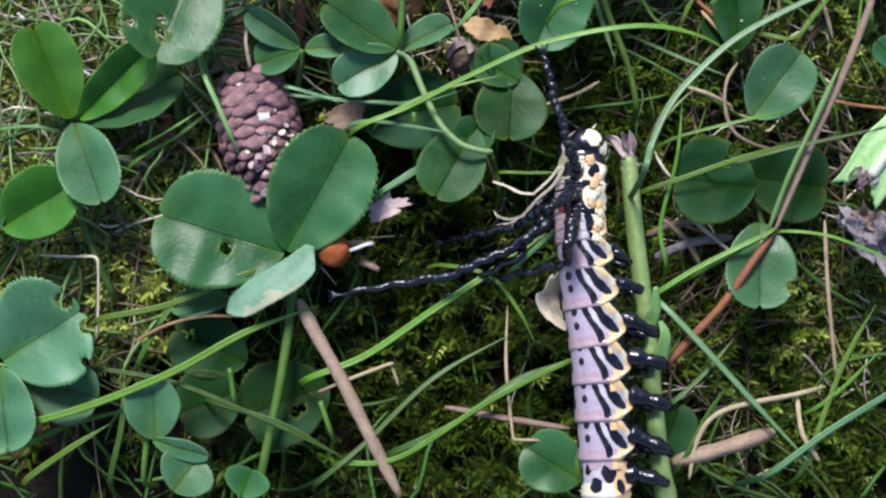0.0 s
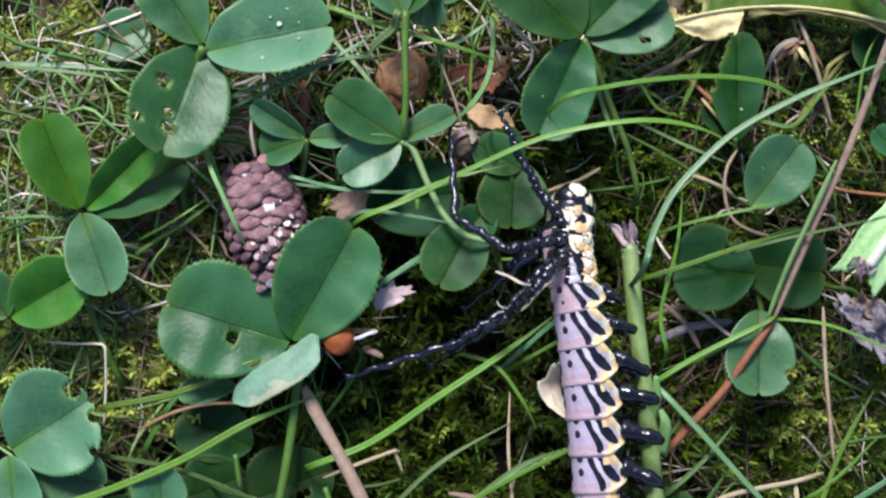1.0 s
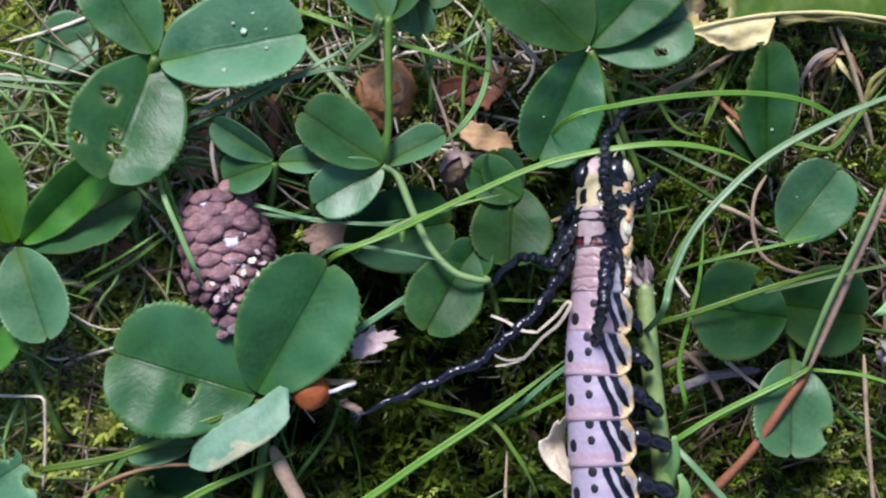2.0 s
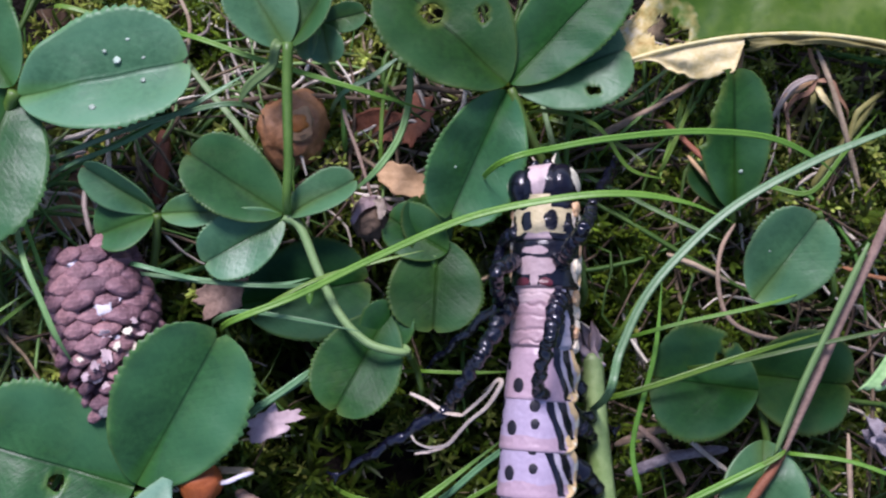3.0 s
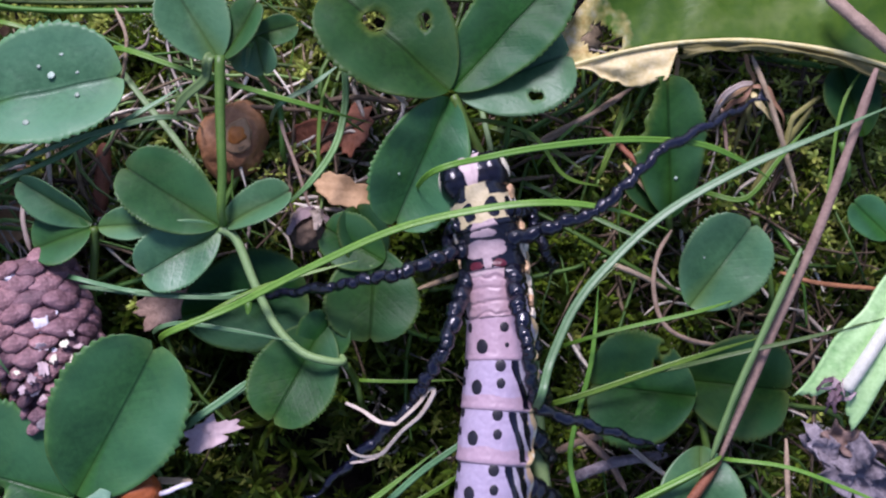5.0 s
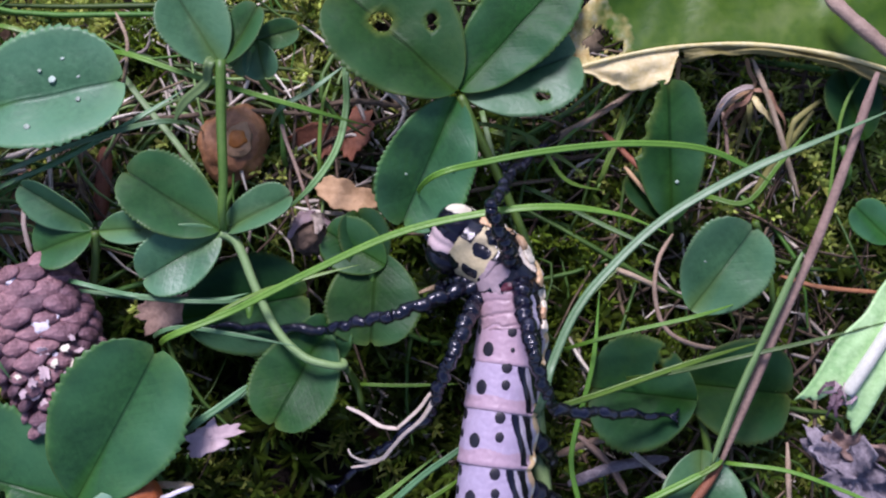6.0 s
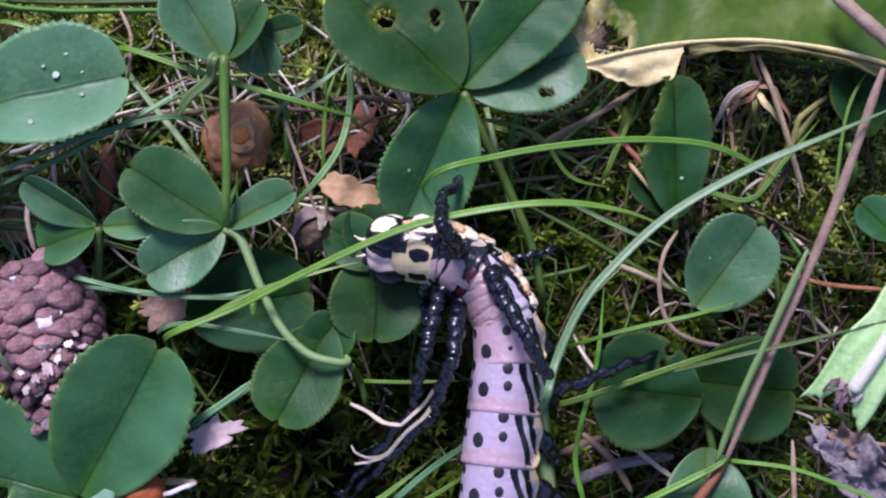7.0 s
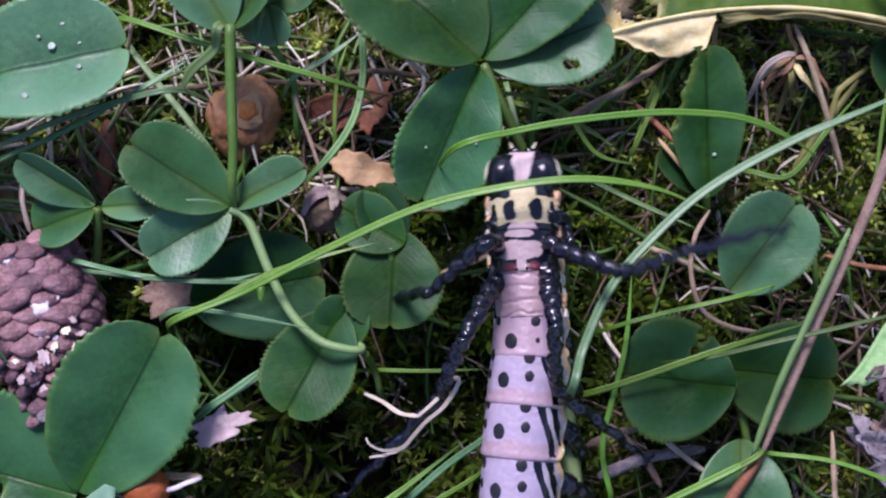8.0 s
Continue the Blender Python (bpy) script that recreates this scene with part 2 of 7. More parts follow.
def withering_material():
    """Olive leaf that yellows and browns towards its torn end (-x)."""
    m, t, b = nodes_of("withering_leaf")
    vec = coords(t, 1.0)
    sep = t.nodes.new("ShaderNodeSeparateXYZ")
    t.links.new(vec, sep.inputs[0])
    big, fine = noise_tex(t, vec, 140.0, 4.0), noise_tex(t, vec, 900.0, 4.0)
    green = mix(t, 0.5, ramp(t, big, (0.3, (0.028, 0.092, 0.004)), (0.7, (0.110, 0.190, 0.012))), ramp(t, fine, (0.3, (0.036, 0.098, 0.005)), (0.7, (0.095, 0.175, 0.012))))
    wide = noise_tex(t, vec, 62.0, 4.0, 0.6)
    green = mix(t, ramp(t, wide, (0.40, (0.0, 0.0, 0.0)), (0.62, (0.9, 0.9, 0.9))), green, (0.014, 0.060, 0.006))
    green = mix(t, ramp(t, wide, (0.30, (0.75, 0.75, 0.75)), (0.44, (0.0, 0.0, 0.0))), green, (0.210, 0.260, 0.080))
    yellow = ramp(t, fine, (0.25, (0.40, 0.25, 0.06)), (0.5, (0.70, 0.56, 0.22)), (0.8, (0.82, 0.76, 0.58)))
    edge = maths(t, "ADD", maths(t, "MULTIPLY", sep.outputs[0], 260.0), maths(t, "MULTIPLY", big, 5.0))
    fac = maths(t, "MINIMUM", maths(t, "MAXIMUM", maths(t, "ADD", edge, 1.5), 0.0), 1.0)
    col = mix(t, fac, yellow, green)
    t.links.new(col, b.inputs["Base Color"])
    b.inputs["Roughness"].default_value, b.inputs["Specular IOR Level"].default_value = 0.42, 0.25
    bump(t, b, maths(t, "ADD", big, maths(t, "MULTIPLY", fine, 0.35)), 0.25, 0.0005)
    translucent(m, t, b, col, 0.2)
    return m


MAT["dock"] = withering_material()
MAT["juicy"] = plain_material("juicy_stem", (0.120, 0.200, 0.045), (0.270, 0.340, 0.135), 0.4, 160, 0.5, 0.35, 0.0004, 0.12)


# ---- mesh helpers (sizes in millimetres) ----
def smoothstep(a, b, x):
    k = min(1.0, max(0.0, (x - a) / (b - a)))
    return k * k * (3 - 2 * k)


def mesh_of(bm, mats, smooth=True, turn=True):
    me = bpy.data.meshes.new("mesh")
    if turn:
        bmesh.ops.recalc_face_normals(bm, faces=bm.faces[:])
    bm.to_mesh(me)
    bm.free()
    for k in mats:
        me.materials.append(MAT[k])
    for p in me.polygons:
        p.use_smooth = smooth
    return me


def place(ob, parent, m):
    if parent:
        ob.parent = parent
        ob.matrix_basis = (parent.matrix_basis if not parent.parent else parent.parent.matrix_basis @ parent.matrix_basis).inverted() @ m
    else:
        ob.matrix_basis = m
    return ob


def part(name, bm, mat, parent, label="", m=None, smooth=True):
    """One mesh object under a thing or a part, at the world pose m."""
    mats = mat if isinstance(mat, tuple) else (mat,)
    ob = new(name, mesh_of(bm, mats, smooth) if isinstance(bm, bmesh.types.BMesh) else bm)
    place(ob, parent, m or Matrix.Identity(4))
    return tagged(ob, label)


def root(name, at, label, category, group="", kind=""):
    ob = new(name)
    ob.empty_display_size = 0.003
    ob.matrix_basis = Matrix.Translation(Vector(at) * MM)
    return tagged(ob, label, category, group, kind)


def smooth_line(pts, n):
    """Catmull-Rom curve through the points, n steps a span."""
    p = [Vector(a) for a in pts]
    p = [p[0] * 2 - p[1]] + p + [p[-1] * 2 - p[-2]]
    out = []
    for i in range(1, len(p) - 2):
        a, b, c, d = p[i - 1:i + 3]
        for k in range(n):
            u = k / n
            out.append(0.5 * (2 * b + (c - a) * u + (2 * a - 5 * b + 4 * c - d) * u * u + (3 * b - a - 3 * c + d) * u ** 3))
    return out + [p[-2]]


TUBE = [(math.cos(a * math.pi / 4), math.sin(a * math.pi / 4)) for a in range(8)]
BLADE = [(-1, 0.26), (-0.45, 0.09), (0, 0.0), (0.45, 0.09), (1, 0.26), (0.45, -0.04), (0, -0.2), (-0.45, -0.04)]


def sweep(bm, line, width, section=TUBE, up=(0, 0, 1), twist=0.0):
    """Sweep a section (unit half-width) along the line; width(u) is the half-width in mm at u in 0..1."""
    rings, n = [], len(line)
    streak = bm.verts.layers.float.get("streak") or bm.verts.layers.float.new("streak")
    ref = Vector(up)
    for i, p in enumerate(line):
        d = (line[min(i + 1, n - 1)] - line[max(i - 1, 0)]).normalized()
        side = d.cross(ref)
        side = side.normalized() if side.length > 1e-4 else Vector((1, 0, 0))
        top = side.cross(d)
        u = i / (n - 1)
        a = twist * u
        s2, t2 = side * math.cos(a) + top * math.sin(a), top * math.cos(a) - side * math.sin(a)
        w = width(u)
        rings.append([bm.verts.new((p + s2 * x * w + t2 * y * w) * MM) for x, y in section])
        for j, v in enumerate(rings[-1]):
            v[streak] = max(0.0, min(1.0, (j * 0.618) % 1.0 + 0.5 * noise.noise(Vector((u * 9, j * 3.1, line[0].x)))))
    k = len(section)
    for a, b in zip(rings, rings[1:]):
        for j in range(k):
            bm.faces.new((a[j], a[(j + 1) % k], b[(j + 1) % k], b[j]))
    bm.faces.new(rings[0][::-1])
    bm.faces.new(rings[-1])


def thicken(bm, depth):
    """Give an open sheet an underside and rims, all faces turned the same way round."""
    bm.verts.ensure_lookup_table()
    bm.verts.index_update()
    layers = [bm.verts.layers.float[k] for k in bm.verts.layers.float.keys()]
    tops = bm.verts[:]
    sheet = [[v.index for v in f.verts] for f in bm.faces]
    rims = [(e.link_loops[0].vert.index, e.link_loops[0].link_loop_next.vert.index) for e in bm.edges if len(e.link_loops) == 1]
    lows = []
    for v in tops:
        low = bm.verts.new(v.co - Vector((0, 0, depth * MM)))
        for k in layers:
            low[k] = v[k]
        lows.append(low)
    for f in sheet:
        bm.faces.new([lows[i] for i in reversed(f)])
    for i, j in rims:
        bm.faces.new((tops[j], tops[i], lows[i], lows[j]))


def shifted(bm, at):
    bmesh.ops.translate(bm, verts=bm.verts[:], vec=-Vector(at) * MM)
    return bm


# ---- ground: one sheet, finely uneven near by, out to the horizon ----
HOLLOWS = (
    (-54, 6, 20, -4.5),
    (-46, 26, 14, -3.0),
    (1, -27, 13, 5.0),
    (-24, -36, 12, 4.0),
    (11, 0.2, 11, 5.5),
    (32.8, -4.9, 9, 4.5),
    (12.6, -9.1, 8, 4.5),
)     # x, y, radius, depth


def ground_height(x, y):
    v = Vector((x, y, 0))
    pit = sum(d * math.exp(-((x - a) ** 2 + (y - b) ** 2) / (r * r)) for a, b, r, d in HOLLOWS)
    near = math.exp(-(x * x + y * y) / (2 * 130.0 ** 2))
    bank = 0.10 * max(-60, min(60, y)) - 0.05 * max(-60, min(60, x))
    return near * (3.6 * noise.noise(v * 0.07) + 2.2 * noise.noise(v * 0.17) + 0.9 * noise.noise(v * 0.6) + bank) - pit - 10.5


def build_ground():
    bm = bmesh.new()
    n = 190
    axis = [75 * math.sinh(6.6 * (i / n - 0.5) * 2) / math.sinh(1.3) for i in range(n + 1)]
    grid = [[bm.verts.new(Vector((x, y, ground_height(x, y))) * MM) for x in axis] for y in axis]
    for j in range(n):
        for i in range(n):
            bm.faces.new((grid[j][i], grid[j][i + 1], grid[j + 1][i + 1], grid[j + 1][i]))
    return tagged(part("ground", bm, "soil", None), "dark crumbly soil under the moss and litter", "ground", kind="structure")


build_ground()


# ---- moss, fine grass and litter ----
def cloud(name, label, category, mat, maker, count, spread, seed, patches=(), patch=4.4):
    """Many small pieces joined in one mesh; maker(r, x, y) gives (verts, faces) in mm."""
    r = random.Random(seed)
    verts, faces = [], []
    for i in range(count):
        if patches and r.random() < 0.93:
            px, py = patches[r.randrange(len(patches))]
            x, y = r.gauss(px, patch), r.gauss(py, patch)
        else:
            x, y = r.uniform(-spread, spread), r.uniform(-spread * 0.72, spread * 0.72)
        v, f = maker(r, x, y)
        faces += [tuple(k + len(verts) for k in q) for q in f]
        verts += v
    me = bpy.data.meshes.new("mesh")
    me.from_pydata([tuple(c * MM for c in v) for v in verts], [], faces)
    me.materials.append(MAT[mat])
    for p in me.polygons:
        p.use_smooth = True
    return tagged(new(name, me), label, category, kind="stuff")


def moss_sprig(r, x, y, size=1.0):
    """A leaning shoot with whorls of keeled, pointed, outward-curving leaves."""
    verts, faces = [], []
    z = ground_height(x, y) - 0.3
    az, lean, h = r.uniform(0, 6.28), r.uniform(0.2, 1.5), size ** 0.5 * r.uniform(3.0, 10.5)
    ax = Vector((math.cos(az) * lean, math.sin(az) * lean, 1)).normalized()
    b = Vector((x, y, z))
    n = 8
    big = size * r.uniform(0.75, 1.25)
    h = max(2.0, min(h, 3.0 - 2.2 * big - z))
    for i in range(n):
        u = (i + 1) / n
        c = b + ax * h * u
        for k in range(4):
            a = i * 2.4 + k * 1.5708 + r.uniform(-0.5, 0.5)
            out = Vector((math.cos(a), math.sin(a), 0.35 + 0.9 * u + r.uniform(-0.3, 0.3))).normalized()
            ln = big * r.uniform(1.5, 2.9) * (1.1 - 0.45 * u)
            side = out.cross(ax).normalized() * 0.21 * big
            lift, droop = out.cross(side).normalized() * 0.10, Vector((0, 0, r.uniform(-0.5, 0.25)))
            s = len(verts)
            mid, tip = c + out * ln * 0.5, c + out * ln + droop
            verts += [tuple(c - side * 0.4), tuple(c + side * 0.4), tuple(mid + side + lift), tuple(tip), tuple(mid - side + lift), tuple(mid - lift)]
            faces += [(s, s + 1, s + 5), (s + 1, s + 2, s + 5), (s + 2, s + 3, s + 5), (s + 3, s + 4, s + 5), (s + 4, s, s + 5)]
    return verts, faces


def thin_strip(r, x, y, ln, w, lift, bow):
    """A bowed flat strip with a keel, lying or rising from the ground."""
    verts, faces = [], []
    az = r.uniform(0, 6.28)
    d, s = Vector((math.cos(az), math.sin(az), 0)), Vector((-math.sin(az), math.cos(az), 0))
    z0 = ground_height(x, y) + r.uniform(0.0, 6.5) ** 1.0
    b1, b2 = r.uniform(-bow, bow), r.uniform(-bow, bow)
    n = 7
    for i in range(n + 1):
        u = i / n
        p = Vector((x, y, z0)) + d * ln * (u - 0.5) + s * (b1 * math.sin(math.pi * u) + b2 * math.sin(2 * math.pi * u)) + Vector((0, 0, lift * math.sin(math.pi * min(1, u * 0.8)) + 0.5))
        hw = w * (0.25 + 0.75 * math.sin(math.pi * (0.12 + 0.8 * u)))
        verts += [tuple(p + s * hw), tuple(p + Vector((0, 0, hw * 0.7))), tuple(p - s * hw), tuple(p - Vector((0, 0, hw * 0.4)))]
    for i in range(n):
        for k in range(4):
            a, b = 4 * i + k, 4 * i + (k + 1) % 4
            faces.append((a, b, b + 4, a + 4))
    return verts, faces


def leaf_scrap(r, x, y):
    """A curled scrap of dead leaf."""
    z, az, size = ground_height(x, y) + 0.5, r.uniform(0, 6.28), r.uniform(1.5, 4.5)
    c, s = math.cos(az), math.sin(az)
    tilt = (r.uniform(-0.4, 0.4), r.uniform(-0.4, 0.4), r.uniform(-0.12, 0.12))
    verts, faces, n = [], [], 4
    for j in range(n + 1):
        for i in range(n + 1):
            u, v = (i / n - 0.5) * 2, (j / n - 0.5) * 2
            k = 1 - 0.25 * (abs(u) ** 3 + abs(v) ** 3) / 2
            a, b = u * size * k * (1 + 0.15 * r.random()), v * size * 0.55 * k * (1 + 0.2 * r.random())
            verts.append((x + a * c - b * s, y + a * s + b * c, z + a * tilt[0] + b * tilt[1] + tilt[2] * (a * a + b * b)))
    for j in range(n):
        for i in range(n):
            q = j * (n + 1) + i
            faces.append((q, q + 1, q + n + 2, q + n + 1))
    return verts, faces


MOSS_PATCHES = [
    (-58, -6),
    (-57.1, 26.1),
    (-50.9, 18.3),
    (-44.5, 24.4),
    (-59.3, 19.2),
    (-49, 12.4),
    (-60.9, 1.4),
    (-49.7, -10.1),
    (-45.6, -1.1),
    (-45.1, 19.2),
    (-54.5, 24.4),
    (48.9, -23.7),
    (58.6, -22.1),
    (44.7, -28.5),
    (56.4, -36.4),
    (62.9, -17.3),
    (30.8, -7.5),
    (18.9, 16.8),
    (50.4, 33.9),
    (47.1, 30.7),
    (58.7, 31.2),
    (42.7, 34),
    (49.1, 32.6),
    (30.2, 22.4),
    (35.9, 19.7),
    (57.5, 19.5),
    (58.4, 24.6),
    (61.4, 19.4),
    (15.4, 7.8),
    (-3.7, 22.1),
    (-14.2, 38),
    (31.3, 11.4),
    (36.8, 5),
]
BRIGHT_PATCHES = [
    (63.3, 23.5),
    (66.8, 26.8),
    (43.9, 27.1),
    (39.2, 23.8),
    (60.0, 20.9),
    (67.8, 20.8),
    (-38.8, 4),
    (-42.5, -6),
    (-36.5, 8.2),
    (-59.8, -2.7),
    (-47.7, 1.4),
    (-55.5, 27.8),
    (-47.8, 22.6),
    (-59.5, 24.4),
    (-51, 20.1),
    (-45.4, 26.1),
    (-55.7, 14.9),
    (-60.9, 1.4),
    (-53.4, -1.1),
    (-45.6, 0.6),
    (-45.9, -2.7),
    (-50.5, -9.3),
    (-58, -6.9),
    (-37, 24.4),
    (-28.7, 27),
    (49.2, 33.9),
    (58, 30.5),
    (59.4, 19.5),
    (57.1, -20.5),
    (60.9, -24.5),
    (-61.2, 19.8),
    (-49.6, 27.8),
    (-46.1, 4.2),
    (-55, -3.5),
    (-62.2, -10.3),
    (-49.6, -12),
    (-40.4, 11.1),
    (-42.4, 1.3),
    (-47, -10.4),
    (-25.4, 40.6),
    (2.2, 40.2),
    (51.1, 21.2),
    (-3, 21.9),
]
STRAW_PATCHES = [
    (36, 26),
    (46, 16),
    (56, 12),
    (58, 2),
    (52, -12),
    (34, -2),
    (30, 28),
    (60, 30),
    (40, -16),
    (-17.2, 27.4),
    (-7.6, 30.6),
    (2.7, 25.9),
    (-23.6, 22.3),
    (6.6, 19.4),
    (50.3, 29.3),
    (56.6, 27.9),
    (46.9, 24.8),
    (40.1, 10),
    (59, 10.5),
    (37.6, -11.1),
    (31, 30.2),
    (-52.2, 27.8),
    (-58.9, 12.4),
    (-42.9, 3.9),
    (-24.4, 24.4),
    (-50.6, -8.5),
    (-57.6, -14.2),
    (38.1, -34.8),
    (50.2, -33.2),
    (32.9, -23.7),
    (-45.9, -23.9),
    (54.8, -17.3),
]
PALE_PATCHES = [
    (-8, 34),
    (4, 32),
    (12, 22),
    (-2, 22),
    (10, 33),
    (-14, 30),
    (38, 28),
    (48, 20),
    (58, 8),
    (34, 0),
    (54, -8),
    (-30, 22),
    (-34, 17),
    (-26, 19),
    (-28, 14),
    (-33, 25),
    (-36, 20),
    (-36, -6),
    (-46.5, -7.7),
    (-59.5, 24.4),
    (-47.1, 27.8),
    (-61.2, 8.1),
    (-55.2, 3.9),
    (-42.5, -6),
    (-36.5, 9.9),
    (-32.7, 19.2),
    (-43.3, 14.9),
    (-23.7, -7.6),
    (-23.9, 1.5),
    (52.9, 15),
    (40.4, 21.6),
    (56.5, 24),
    (11.6, -0.4),
    (2.7, 20.1),
    (30.2, -34.8),
    (54.5, -23.7),
    (-50.4, -12.6),
]
cloud("moss", "yellow-green moss shoots between the grass stems", "moss", "moss", moss_sprig, 2300, 95, 11, MOSS_PATCHES)
cloud("fresh_moss", "pale yellow-green tips of fresh moss", "moss", "moss_bright", moss_sprig, 2800, 95, 21, BRIGHT_PATCHES, 3.3)
# moss low in the gaps, shaded by its dark colour
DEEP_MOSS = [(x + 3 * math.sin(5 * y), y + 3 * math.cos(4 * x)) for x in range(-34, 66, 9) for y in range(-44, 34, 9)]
cloud("deep_moss", "moss between the roots of the grass, its shade coloured in dark olive", "moss", "moss_deep", lambda r, x, y: moss_sprig(r, x, y, 1.55), 1300, 95, 37, DEEP_MOSS, 5.0)
LOW_MOSS = [(x + 3 * math.sin(7 * y), y + 3 * math.cos(5 * x)) for x in range(-64, -34, 6) for y in range(-20, 34, 6)] + [(-30, 22), (-24, 20), (-29, 28), (-22, 26), (-33, 18), (-27, 24)]
cloud("low_moss", "dense pale yellow-green cushion of low moss", "moss", "moss_bright", lambda r, x, y: moss_sprig(r, x, y, 1.35), 1150, 95, 29, LOW_MOSS, 3.0)
cloud("fine_grass", "thin green grass blades low in the moss", "grass", "turf", lambda r, x, y: thin_strip(r, x, y, r.uniform(12, 38), r.uniform(0.15, 0.42), r.uniform(1.0, 5.0), 2.6) if (x - 14) ** 2 / 900 + (y + 16) ** 2 / 600 > 0.3 + r.random() else ([], []), 480, 95, 12)
PALE_GRASS = [(x + 2 * math.sin(9 * y), y + 2 * math.cos(7 * x)) for x in range(-62, -32, 8) for y in range(-24, 30, 9)] + [(-8, 34), (2, 27), (-26, 22), (-20, 28)]
cloud("pale_grass", "thin pale green grass blades in the moss", "grass", "turf_pale", lambda r, x, y: thin_strip(r, x, y, r.uniform(7, 22), r.uniform(0.14, 0.32), r.uniform(1.0, 4.0), 1.8), 240, 95, 47, PALE_GRASS, 4.0)
cloud("dry_straw", "bleached and brown straws lying in the moss", "straw", "litter", lambda r, x, y: thin_strip(r, x, y, r.uniform(8, 34), r.uniform(0.10, 0.32), r.uniform(0.5, 3.0), 1.8), 560, 95, 13, STRAW_PATCHES, 6.0)
cloud("bleached_straw", "thin bleached straws caught between the stems", "straw", "bleached", lambda r, x, y: thin_strip(r, x, y, r.uniform(5, 20), r.uniform(0.10, 0.30), r.uniform(0.3, 1.5), 1.4), 680, 90, 16, PALE_PATCHES, 5.0)
cloud("leaf_litter", "curled brown scraps of dead leaves on the soil", "leaf litter", "dead_leaf", leaf_scrap, 420, 95, 14)


# ---- clover ----
def leaf_outline(u):
    return (u ** 0.60) * ((1 - u) ** 0.40) / 0.5102


def blemish(ob, x, y, z, size):
    """A small whitish scar on a leaflet."""
    bm = bmesh.new()
    bmesh.ops.create_icosphere(bm, subdivisions=2, radius=1.0)
    for v in bm.verts:
        v.co = Vector((v.co.x * size * (1 + 0.4 * noise.noise(v.co * 2 + Vector((x, y, 0)))), v.co.y * size * (1 + 0.5 * noise.noise(v.co * 3 + Vector((y, x, 0)))), v.co.z * 0.06)) * MM
    spot = new("scar", mesh_of(bm, ("scar",)))
    spot.parent, spot.matrix_basis = ob, Matrix.Translation(Vector((x, y, z)) * MM)
    tagged(spot, "whitish scar")


